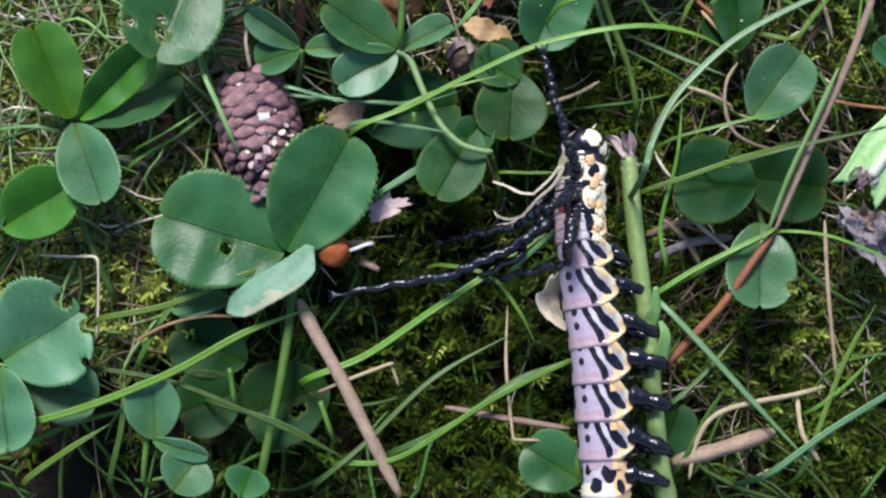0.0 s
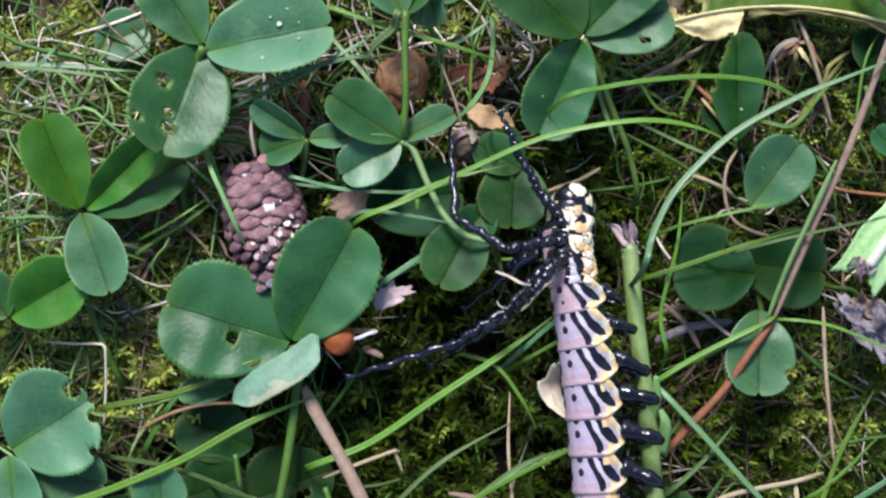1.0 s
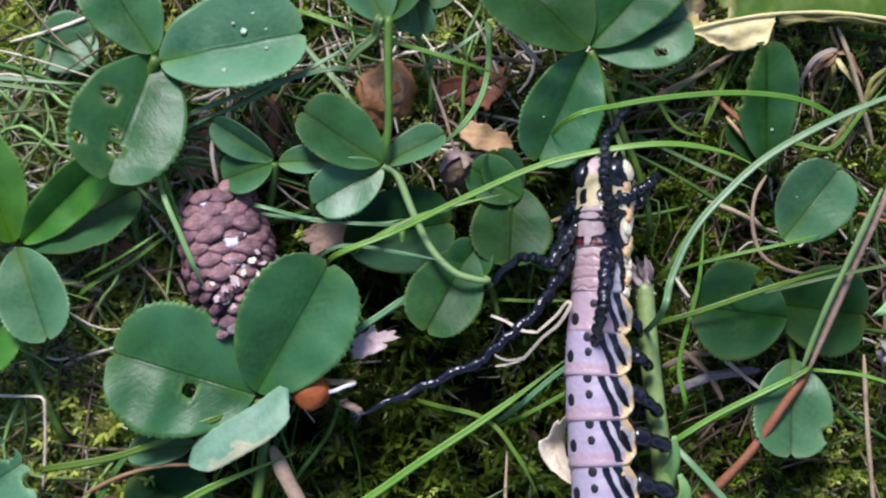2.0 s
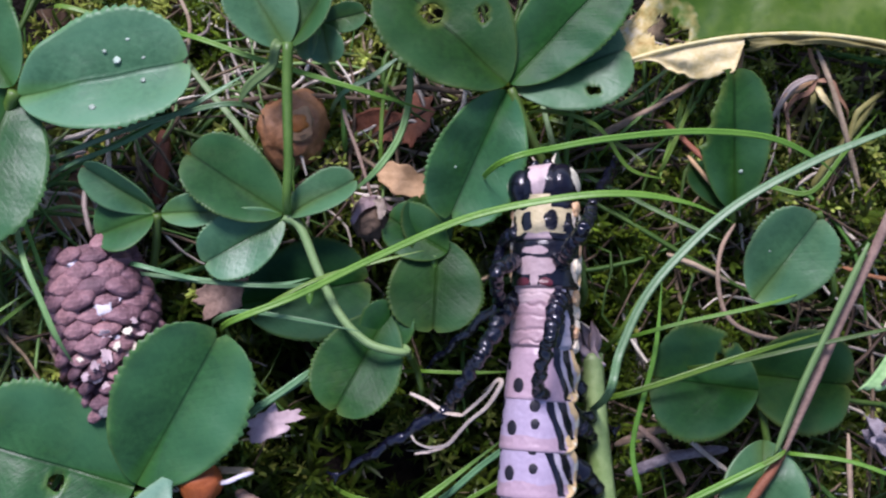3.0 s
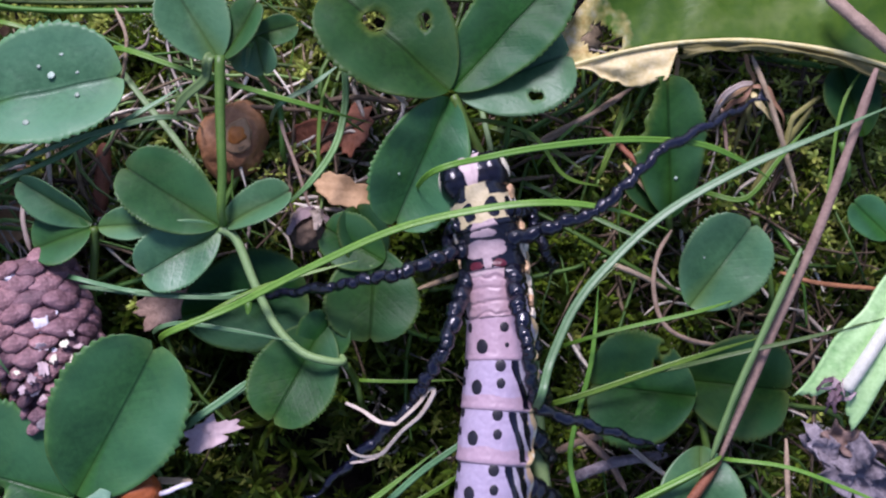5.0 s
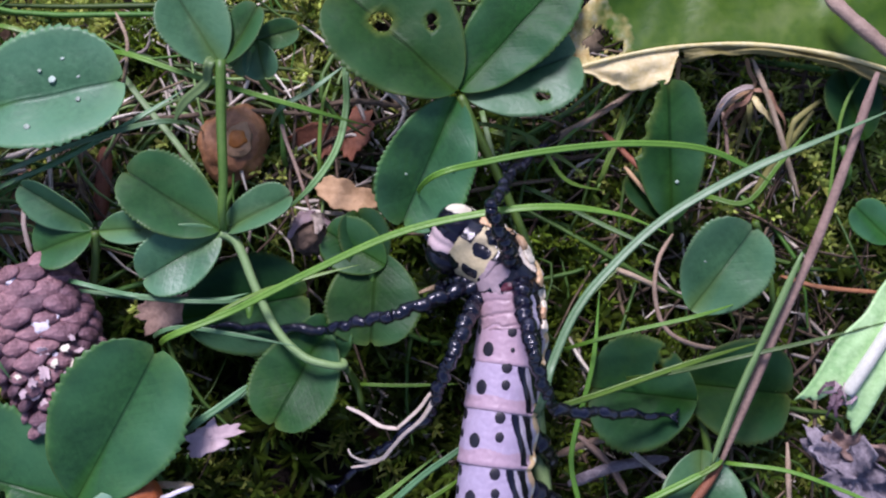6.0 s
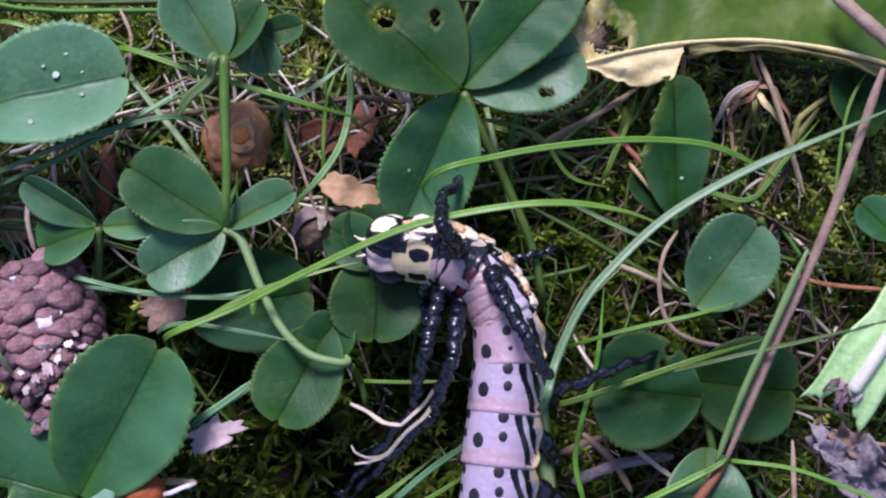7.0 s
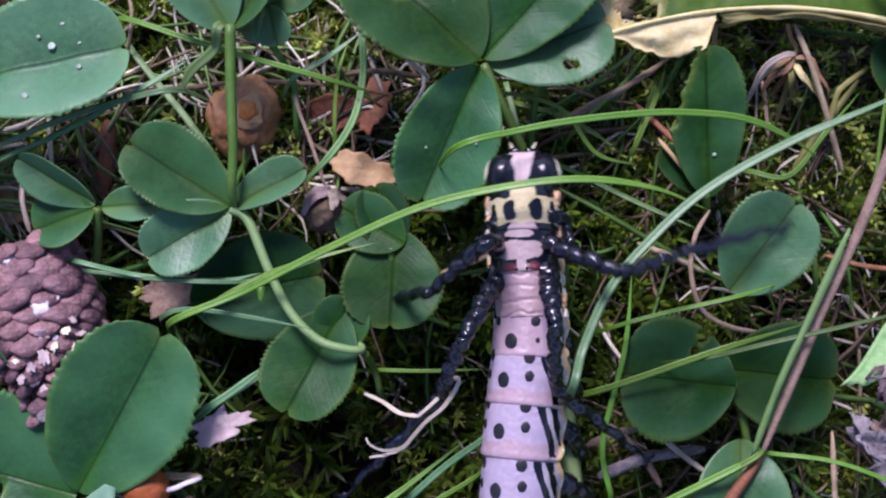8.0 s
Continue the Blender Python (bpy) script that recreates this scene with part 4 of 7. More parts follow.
grass_blade([(-8.5, 28.1, -7), (-10.5, 26.7, 10), (-16.2, 25.6, 11), (-22.1, 23.8, 11), (-29.5, 21.1, 10), (-33.8, 19.7, 8)], 0.85, "blade_b", "blue-green broad grass blade over the moss")
grass_blade([(-34.5, 19.3, -7), (-30.2, 19.8, 8), (-22.7, 22.9, 9), (-14.9, 27.3, 9), (-9.8, 30.8, 8)], 0.8, "blade_b", "green arching grass blade over the moss")
grass_blade([(-13.3, -7.1, -7), (-10.7, -5.7, 4), (-6.3, -3.3, 5), (-3.1, -1.2, 4.5), (-0.6, 0.3, 3)], 1.01, "blade_b", "blue-green broad grass blade over the moss")
grass_blade([(5, -0.9, -7), (8, -1, 2), (12.9, -1.2, 3), (19.1, -1.1, 3)], 0.57, "blade_g", "green arching grass blade over the moss")
grass_blade([(-34.4, 39.4, -7), (-31.5, 38.6, 6), (-25.5, 37, 7), (-18.7, 35.4, 7)], 0.76, "blade_g", "green arching grass blade over the moss")
grass_blade([(-3.1, 27.2, -7), (-0.5, 28.7, 5), (3.4, 30.9, 6), (7.1, 33.7, 6)], 0.89, "blade_b", "blue-green broad grass blade over the moss")
grass_blade([(3.7, 18.6, -7), (3.9, 21.6, 2), (4.3, 28.9, 4), (5.6, 33.6, 4)], 0.63, "blade_g", "green arching grass blade over the moss")
grass_blade([(27.5, 22.3, -7), (29.7, 24.3, 3), (33.7, 27.9, 4), (36.9, 31.7, 4)], 0.51, "blade_g", "green arching grass blade over the moss")
grass_blade([(33.9, 18.6, -7), (35.1, 21.3, 2), (37.6, 26.8, 3), (38.9, 30.6, 3)], 0.76, "blade_g", "green arching grass blade over the moss")
grass_blade([(18.3, 27.7, -7), (21.2, 26.9, 6), (27.3, 25.3, 6), (31.1, 21, 4), (35.7, 20, 2)], 0.70, "blade_y", "fresh yellow-green grass blade over the moss")
grass_blade([(28, -0, -7), (29.6, 2.5, 2), (32.6, 7.3, 4), (37, 11.5, 4)], 0.63, "blade_g", "green arching grass blade over the moss")
grass_blade([(43.2, 19.8, -7), (46.1, 19.1, 3), (50.5, 18.1, 5), (54.4, 22.4, 5), (58.6, 27, 4)], 0.82, "blade_y", "fresh yellow-green grass blade over the moss")
grass_blade([(56.1, 10.7, -7), (57.6, 13.3, 3), (59.3, 16.3, 4), (61.1, 27.7, 6), (65.1, 34, 6)], 0.57, "blade_g", "green arching grass blade over the moss")
grass_blade([(44.3, -9.4, -7), (47.3, -9.8, 4), (53.3, -10.6, 6), (59.1, -12.7, 6), (66.4, -15.8, 5)], 0.63, "blade_g", "green arching grass blade over the moss")
grass_blade([(33.2, -17.1, -7), (35.8, -15.7, 3), (40.4, -13.2, 5), (45.6, -10.2, 6), (47.1, -9.2, 5)], 0.89, "blade_y", "fresh yellow-green grass blade over the moss")
grass_blade([(8.7, -16.3, -7), (11, -14.3, 3), (15.3, -10.6, 5), (19.6, -7.7, 5), (23.9, -4.8, 3)], 1.01, "blade_b", "blue-green broad grass blade over the moss")
grass_blade([(9, -16.9, -7), (11.6, -15.5, 3), (17.1, -12.5, 4), (19.6, -10.8, 3)], 0.76, "blade_y", "fresh yellow-green grass blade over the moss")
grass_blade([(-20.9, -31.3, -7), (-18.1, -30.2, 3), (-10.2, -27.1, 4), (-0.9, -20.9, 5), (8.6, -14.6, 5), (17.4, -8.1, 4)], 1.35, "blade_g", "green arching grass blade over the moss")
grass_blade([(-16.2, -42.1, -7), (-13.2, -41.8, 3), (-5.4, -40.9, 4), (6.9, -33.3, 5), (17.8, -27.9, 5), (22.8, -26.2, 3)], 1.06, "blade_g", "green arching grass blade over the moss")
grass_blade([(-9, -41.6, -7), (-6.3, -40.3, 2), (2.3, -36.3, 4), (10.5, -30.6, 4), (17.2, -27.8, 3)], 1.30, "blade_d", "dark green grass blade low over the moss")
grass_blade([(-18.6, -46, -7), (-16.3, -44.1, 3), (-10.1, -39, 4), (-0.8, -30.2, 4), (10.2, -23.9, 3)], 1.06, "blade_d", "dark green grass blade low over the moss")
grass_blade([(-2.2, -13.5, -7), (0.7, -14.3, 2), (7, -16.1, 4), (10.9, -20.8, 4), (13.4, -25.4, 2)], 0.82, "blade_g", "green arching grass blade over the moss")
grass_blade([(-50.2, -22.6, -7), (-47.2, -22.1, 4), (-37.4, -20.3, 6), (-27.2, -16.4, 7), (-23.7, -15.1, 5)], 1.22, "blade_g", "green arching grass blade over the moss")
grass_blade([(-60.4, -37.6, -7), (-57.5, -36.8, 4), (-47.7, -34.1, 6), (-36.1, -29.5, 7), (-26.3, -24.1, 7), (-16.6, -20.1, 4)], 1.47, "blade_g", "green arching grass blade over the moss")
grass_blade([(-51.8, -28.2, -7), (-48.8, -28.7, 3), (-37.3, -30.6, 5), (-26.3, -34.8, 5), (-11.6, -41.7, 4)], 0.90, "blade_d", "dark green grass blade low over the moss")
grass_blade([(-43.5, -30.5, -7), (-42, -27.9, 2), (-37.3, -20.1, 3), (-33.4, -17.7, 3)], 1.06, "blade_d", "dark green grass blade low over the moss")
grass_blade([(-34.5, -32.5, -7), (-31.6, -33.4, 2), (-21.8, -36.4, 4), (-13.2, -40.9, 4)], 1.06, "blade_d", "dark green grass blade low over the moss")
grass_blade([(-59.5, -45.9, -7), (-57, -44.2, 2), (-51.1, -40.2, 4), (-45.1, -36.4, 4)], 1.22, "blade_g", "green arching grass blade over the moss")
grass_blade([(-46, -47.1, -7), (-45.3, -44.2, 2), (-43.5, -36.4, 4), (-43.7, -28.7, 3)], 1.14, "blade_d", "dark green grass blade low over the moss")
grass_blade([(-56.6, 15.8, -7), (-55, 18.3, 3), (-50.6, 25.3, 5), (-48.5, 32.9, 5)], 0.90, "blade_g", "green arching grass blade over the moss")
grass_blade([(-68.3, 27.1, -7), (-65.3, 27, 5), (-54.4, 26.6, 6), (-44.7, 25.8, 6)], 1.14, "blade_b", "blue-green broad grass blade over the moss")
grass_blade([(-36.6, 15.3, -7), (-34.1, 16.9, 5), (-25.8, 22.2, 7), (-16.3, 27.2, 7), (-9.9, 30.9, 6)], 0.8, "blade_d", "green arching grass blade over the moss")
grass_blade([(-35.7, 21.1, -7), (-34.7, 18.3, 6), (-32.3, 11.5, 7), (-29.4, 5, 7), (-27.6, 0.5, 5)], 0.82, "blade_g", "green arching grass blade over the moss")
grass_blade([(-40.5, 15.8, -7), (-38.2, 13.9, 4), (-33.5, 9.9, 5), (-31.6, 8.1, 4)], 0.90, "blade_g", "green arching grass blade over the moss")
grass_blade([(-46.3, -2.1, -7), (-43.8, -0.5, 4), (-36.9, 3.8, 5), (-30.6, 8.7, 5)], 0.82, "blade_g", "green arching grass blade over the moss")
grass_blade([(-25.3, 11, -7), (-22.4, 10.3, 7), (-15.2, 8.6, 7), (-7.3, 8.1, 6), (-3.4, 8.9, 5)], 0.73, "blade_b", "blue-green broad grass blade over the moss")
grass_blade([(-12.1, -7.2, -7), (-9.6, -5.5, 5), (-5.6, -2.8, 6), (-1.7, 0.2, 5)], 1.14, "blade_b", "blue-green broad grass blade over the moss")
grass_blade([(25.9, -4.7, -7), (28.8, -3.9, 3), (33.3, -2.6, 5), (42.7, 0.5, 6), (51.8, 3.1, 5)], 0.98, "blade_g", "green arching grass blade over the moss")
grass_blade([(26.7, -20.7, -7), (29.2, -19.1, 3), (35.3, -15.3, 5), (43, -11.5, 6), (46.9, -9.8, 5)], 1.06, "blade_y", "fresh yellow-green grass blade over the moss")
grass_blade([(28, -16.9, -7), (30, -19.1, 3), (35, -24.7, 5), (42.5, -33.2, 5), (51, -42.3, 4)], 1.22, "blade_b", "blue-green broad grass blade over the moss")
grass_blade([(42.6, -45, -7), (45, -43.2, 3), (52.4, -37.7, 5), (61.2, -32.4, 5), (66.4, -29.3, 4)], 1.30, "blade_b", "blue-green broad grass blade over the moss")
grass_blade([(28.3, -36.7, -7), (30.6, -34.8, 2), (36.1, -30.1, 3), (41, -24.6, 3)], 0.98, "blade_d", "dark green grass blade low over the moss")
grass_blade([(31.3, -45.1, -7), (32.8, -42.5, 2), (36.7, -35.5, 3), (40, -30.9, 3)], 0.98, "blade_d", "dark green grass blade low over the moss")
grass_blade([(32.3, -17.3, -7), (31.9, -14.3, 2), (31.1, -8.7, 3), (33.5, 0.8, 4), (34.5, 9, 4)], 0.82, "blade_y", "fresh yellow-green grass blade over the moss")
grass_blade([(48.9, -45.3, -7), (50, -42.5, 2), (55.8, -28.5, 3), (60.9, -19.9, 3)], 1.14, "blade_g", "green arching grass blade over the moss")
grass_blade([(48.7, -36.5, -7), (51.1, -34.8, 2), (55.6, -31.6, 3), (62.2, -25.4, 3)], 0.82, "blade_g", "green arching grass blade over the moss")

dry_stem([(63, 30.5, 12), (60.2, 22.7, 11), (56.5, 12.7, 9), (52, 2.7, 7), (46.5, -10.2, 5)], 0.98, "straw_pink", "pinkish dry grass stalk with a kink")
dry_stem([(46.7, -9.9, 5), (43.2, -14.5, 5), (39.3, -20, 4), (34.6, -25, 3), (31.2, -28.9, 2)], 1.06, "rust", "rust-brown lower length of a broken grass stalk")
dry_stem([(54.9, 12, 10), (51.1, 3.6, 8.5), (48, -3.1, 7.5), (45.6, -10, 5.5)], 0.82, "blade_p", "green sheath along the dry stalk")
dry_stem([(-19.6, -19.3, 4), (-17.7, -23.2, 4), (-14.1, -29.4, 4), (-10.1, -37.1, 4), (-5.4, -46.3, 3)], 1.96, "straw_pink", "pale brown dry straw stick, split at its end")
dry_stem([(-0.4, 29.1, 3), (0.2, 26.3, 4), (1.6, 22.5, 4), (3.1, 17.6, 3)], 0.44, "straw_pink", "thin pinkish dry rootlet on litter")
dry_stem([(42.8, 15, 3), (41, 12.1, 4), (40.3, 8.3, 5), (41.2, 4.7, 5), (44.1, 2.9, 4), (48.2, 2.3, 2)], 0.51, "straw", "thin brown ring of a dry tendril")
dry_stem([(-17.9, 39.7, 7), (-16.6, 36.5, 7), (-17, 33.3, 6), (-17.9, 31.7, 4)], 0.44, "straw", "thin white bare grass root")
dry_stem([(-56.7, -12.9, 3), (-52.5, -13.2, 3.5), (-48.6, -13.3, 4), (-47.9, -13.7, 4), (-47.7, -14.4, 4), (-47.7, -19.7, 3), (-48.1, -24.8, 2)], 0.41, "tendril", "bleached dry straw on moss")
dry_stem([(-49.4, 2.5, 3), (-45.8, 1.1, 4), (-41.6, 0.1, 3)], 0.82, "straw", "bleached dry straw on moss")
dry_stem([(0.7, -34.1, 2), (8.6, -35.6, 2), (18, -37.1, 2)], 0.85, "straw_pink", "dry brown grass stem")
dry_stem([(9.5, -19.9, 2), (9.2, -28.6, 3), (10, -37.5, 3), (10.2, -38.4, 3), (11, -38.6, 3), (14.9, -38.7, 2)], 0.49, "straw", "bleached straw in the moss")
dry_stem([(34.3, -44, 2), (35.4, -38.6, 3), (38.8, -34.7, 4), (49, -32.4, 4), (53.6, -31.3, 2)], 0.73, "straw", "bowed bleached dry straw")
dry_stem([(32, -41.7, 2), (39, -39.8, 2.5), (46.3, -37.5, 2)], 1.96, "straw_pink", "thick dry stem in the litter")
dry_stem([(49.3, -32.4, 3), (49.6, -37.8, 4), (52.1, -41.6, 3)], 0.73, "straw", "bent bleached dry straw")
dry_stem([(54.6, -7.8, 2), (54.3, -17.5, 3), (55.2, -30.1, 2)], 0.65, "straw", "pale dry straw on the moss")
dry_stem([(-42.7, -25.2, 3), (-37.8, -22.9, 4), (-33.1, -21.7, 4), (-27.8, -21.6, 3)], 0.49, "tan", "orange dry grass blade on moss")
dry_stem([(-13.6, -11.4, 4), (-9.2, -11.5, 5)], 0.73, "straw", "bleached straw in the moss")
dry_stem([(37.6, 22.4, 4), (38.9, 20.5, 4.6), (40.6, 18.5, 4.4), (42.4, 17.0, 3)], 0.5, "tan", "tan curled edge of a withered leaf")
grass_blade([(-37.0, 20.1, -4), (-34.0, 15.1, 8), (-32.0, 10.3, 11.5), (-30.1, 6.3, 12), (-28.4, 2.4, 11.5), (-27.3, -0.3, 9)], 0.95, "blade_p", "pale green stem leaning across the cone")
grass_blade([(-67.6, 30.5, -6), (-62.4, 26.3, 7), (-52.9, 24.9, 9), (-44.7, 23.9, 8)], 0.75, "blade_p", "pale thin grass blade in the moss")
grass_blade([(-60.7, 33.3, -6), (-55.9, 28.9, 7), (-58.8, 25.0, 8), (-62.1, 21.5, 7)], 0.7, "blade_b", "pale thin grass blade in the moss")
grass_blade([(-54.2, 29.7, -6), (-50.2, 25.9, 6), (-51.6, 21.9, 7), (-53.6, 18.2, 6)], 0.6, "blade_p", "pale thin grass blade in the moss")
grass_blade([(-39.8, 15.7, -6), (-37.0, 13.0, 5), (-34.4, 10.6, 7), (-32.3, 8.7, 6)], 0.6, "blade_p", "pale thin grass blade in the moss")
grass_blade([(-64.5, 4.1, -6), (-60.2, 2.2, 5), (-58.5, 6.6, 7), (-58.0, 9.3, 6)], 0.6, "blade_b", "pale thin grass blade in the moss")
grass_blade([(-46.6, 3.3, -6), (-43.4, 1.4, 5), (-37.5, 4.2, 7), (-32.6, 7.9, 6)], 0.5, "blade_g", "pale thin grass blade in the moss")
grass_blade([(-66.4, 6.7, -6), (-61.6, 4.4, 6), (-56.1, 4.3, 8), (-51.2, 3.6, 6)], 0.6, "blade_p", "pale thin grass blade in the moss")
grass_blade([(-44.1, 4.1, -6), (-41.3, 2.4, 4), (-40.3, 6.1, 6), (-40.3, 8.5, 6)], 0.7, "blade_g", "pale thin grass blade in the moss")
dry_stem([(-52.6, 14.2, 4), (-50.9, 13.3, 4.5), (-49.5, 12.6, 4)], 0.5, "pale", "pale dry straw in the moss")
dry_stem([(-41.4, 8.8, 4), (-41.9, 7.3, 5), (-42.6, 5.5, 4)], 0.6, "pale", "pale dry straw in the moss")
dry_stem([(-60.8, 22.1, 4), (-59.4, 20.8, 4)], 0.5, "pale", "pale dry straw in the moss")
dry_stem([(-55.8, 21.8, 3), (-51.8, 22.5, 4), (-49.0, 23.0, 3)], 0.9, "tan", "pale dry straw in the moss")
dry_stem([(-52.7, 11.1, 2), (-51.8, 8.2, 3), (-52.3, 5.3, 2)], 0.8, "straw_pink", "pale dry straw in the moss")
dry_stem([(-27.4, 20.6, 6), (-27.3, 16.6, 7), (-26.7, 13.1, 6)], 0.55, "tendril", "pale dry straw in the moss")
dry_stem([(-32.1, 24.4, 3), (-29.1, 24.7, 4), (-26.8, 26.1, 3)], 0.6, "bleached", "pale dry straw in the moss")
dry_stem([(-32.4, 22.5, 3), (-28.2, 22.9, 4)], 0.5, "tendril", "pale dry straw in the moss")
dry_stem([(-45.7, 8.4, 2), (-38.6, 7.2, 2.5)], 1.1, "tan", "pale dry straw in the moss")
dry_stem([(-13.7, -12.9, 5), (-11.7, -12.5, 6), (-10.5, -12.0, 6), (-9.2, -11.6, 5)], 0.55, "pale", "short white rootlet beside the berry")
dry_stem([(-11.3, -13.8, 3), (-9.9, -14.4, 3.5), (-8.5, -15.1, 3)], 1.1, "straw_pink", "stub of a brown stem in the moss")
dry_stem([(-16.9, -32.0, 2), (-11.7, -30.0, 3), (-7.0, -28.3, 3.5), (-6.6, -28.7, 3), (-5.7, -31.2, 2)], 0.55, "straw", "bent tan straw low in the grass")
dry_stem([(-22.5, 29, 1), (-13.5, 29.1, 1.5), (-5.3, 29.8, 1.5), (2.9, 29.4, 1)], 0.55, "litter", "dry brown stem on the litter")
dry_stem([(-20.5, 25.9, 1), (-20.5, 21.3, 1.5), (-20.9, 17.6, 1)], 1.65, "rust", "russet dead stem in the litter")
dry_stem([(2.8, 30.2, 1), (8, 30.6, 2), (13.1, 29.9, 2)], 0.6, "litter", "russet dead stem in the litter")
dry_stem([(28.1, 25, 3), (33.1, 27.3, 4), (37.7, 30, 3)], 0.57, "straw", "bleached straw across the moss")
dry_stem([(14.8, 8.9, 2), (19.8, 10.7, 2), (23, 12.5, 2)], 0.57, "straw", "pale straw lying under the larva")
dry_stem([(35.4, 11.8, 2), (39, 10.1, 3), (42.2, 8.6, 2)], 0.57, "straw", "dry straw beside the larva")
dry_stem([(54.7, 10.3, 2), (58.8, 9, 2.5), (65.7, 8.3, 2)], 0.57, "rust", "rust dry straw on the litter")
dry_stem([(57.9, 39, 12), (61.3, 35.6, 12), (65.6, 32.2, 11)], 1.65, "straw_pink", "thick brown dead stalk above the leaf")
dry_stem([(51.6, 33.8, 6), (53.2, 29.8, 5.5), (54.9, 25.4, 4), (55.7, 23.3, 3), (57.4, 19, 1)], 0.63, "straw", "upright bleached dry straw with a kink")
dry_stem([(54.9, 22.3, 2), (55.8, 24.7, 3), (56.2, 26.7, 4), (56.9, 27.6, 4), (59.8, 29.8, 3)], 0.70, "olive", "yellowed dry grass stalk")
dry_stem([(48.8, 28.6, 3), (49.3, 26.6, 2), (49.7, 22.9, 1)], 0.51, "straw_pink", "short pale dry stub in the moss")
dry_stem([(6.3, 41.5, 8), (6.6, 36.4, 8), (8.6, 33.6, 8), (11.0, 31.4, 7), (14.0, 28.9, 5)], 0.75, "tendril", "pale bowed dry straw beside the torn leaf")
dry_stem([(35.6, 27.0, 1), (38.6, 23.6, 2), (41.8, 20.0, 3), (44.4, 17.0, 3)], 0.7, "rust", "reddish-brown broken straw under the leaf")
dry_stem([(27.0, 24.6, 0), (32.0, 27.0, 1), (39.3, 31.4, 2)], 0.6, "straw", "bleached straw under the torn leaf")
dry_stem([(30.0, -9.2, -3), (34.2, -7.6, -2), (39.2, -7.2, -2)], 0.9, "straw", "bleached broken straw in the hollow")
dry_stem([(31.2, -12.4, -3), (36.4, -10.4, -2), (42.4, -9.6, -2)], 1.3, "grey", "grey broken straw in the hollow")
dry_stem([(32.4, -7.0, -2), (35.6, -10.0, -2), (37.8, -13.6, -3)], 0.8, "straw_pink", "brown broken straw in the hollow")
dry_stem([(35.0, -5.6, -2), (39.4, -9.8, -1), (42.6, -12.2, -2)], 0.6, "tendril", "pale broken straw in the hollow")
dry_stem([(44, 34.5, 4), (43.9, 32.5, 3), (43.7, 30.2, 2)], 0.57, "tan", "thin brown dry stalk under the broad leaf")

dry_stem([(-54.0, 15.1, 1), (-52.2, 14.4, 1), (-50.3, 13.2, 1)], 0.8, "tendril", "short white broken straw in the moss")
dry_stem([(-51.0, 2.3, 1), (-46.9, 1.5, 1), (-41.8, 0.0, 1)], 0.95, "tendril", "white broken straw in the moss")
dry_stem([(-42.6, 9.5, 1), (-43.2, 7.6, 1), (-43.2, 5.8, 1), (-42.6, 4.8, 1)], 0.65, "tendril", "hooked white rootlet in the moss")
dry_stem([(-23.1, 25.7, 1), (-23.4, 24.2, 1), (-22.9, 22.5, 1)], 0.7, "tendril", "short white rootlet on the litter")
dry_stem([(-28.0, 22.0, 1), (-28.6, 19.5, 1), (-27.7, 16.9, 1), (-28.0, 14.4, 1)], 0.45, "tendril", "thin curling white rootlet by the cone")
dry_stem([(-61.2, 25.8, 1), (-56.9, 23.1, 1), (-52.0, 23.8, 1), (-49.0, 23.1, 1)], 0.7, "straw", "bowed pale straw in the moss")
dry_stem([(-63.4, 5.5, 1), (-61.1, 8.7, 1), (-59.9, 13.5, 1)], 0.7, "tendril", "bleached straw in the moss")
dry_stem([(-55.7, -2.4, 1), (-50.9, -1.2, 1), (-45.5, -2.1, 1), (-41.9, -1.1, 1)], 0.6, "straw", "bleached straw in the moss")
dry_stem([(-40.1, 5.5, 1), (-36.3, 3.0, 1), (-32.9, 2.4, 1), (-31.2, -0.5, 1)], 0.5, "straw_pink", "thin brown rootlet by the cone")
dry_stem([(-39.2, 14.8, 1), (-35.4, 11.7, 1), (-32.8, 9.3, 1)], 0.55, "straw", "pale straw beside the cone")
dry_stem([(-43.8, -4.4, 1), (-41.8, -0.5, 1), (-38.8, 2.2, 1)], 0.55, "straw", "pale straw in the moss")
grass_blade([(28.7, 27.6, -3), (33.7, 31.1, -0.5), (37.6, 33.8, 2)], 0.6, "blade_p", "thin pale grass stem behind the larva")
grass_blade([(31.3, 26.3, -3), (35.0, 28.8, -0.5), (39.2, 31.7, 2)], 0.5, "blade_b", "thin blue-green grass stem behind the larva")
grass_blade([(25.0, 22.5, -3), (30.3, 19.5, -1.33333), (35.8, 16.3, 0.333333), (41.7, 13.2, 2)], 0.8, "blade_d", "dark green grass blade low behind the larva")
grass_blade([(22.8, 28.2, -3), (28.5, 25.8, -0.5), (33.2, 22.1, 2)], 0.9, "blade_g", "green grass blade low behind the larva")
grass_blade([(39.3, 32.0, -3), (37.1, 25.8, -0.5), (34.8, 20.2, 2)], 1.0, "blade_g", "green grass blade rising from the moss")
grass_blade([(22.2, 30.5, -3), (23.6, 23.4, -0.5), (25.3, 15.9, 2)], 1.0, "blade_p", "pale grass stem rising beside the larva")
dry_stem([(53.2, 19.9, -3), (54.9, 23.0, -0.5), (59.2, 28.8, 2)], 0.8, "olive", "yellowed grass stem in the moss")


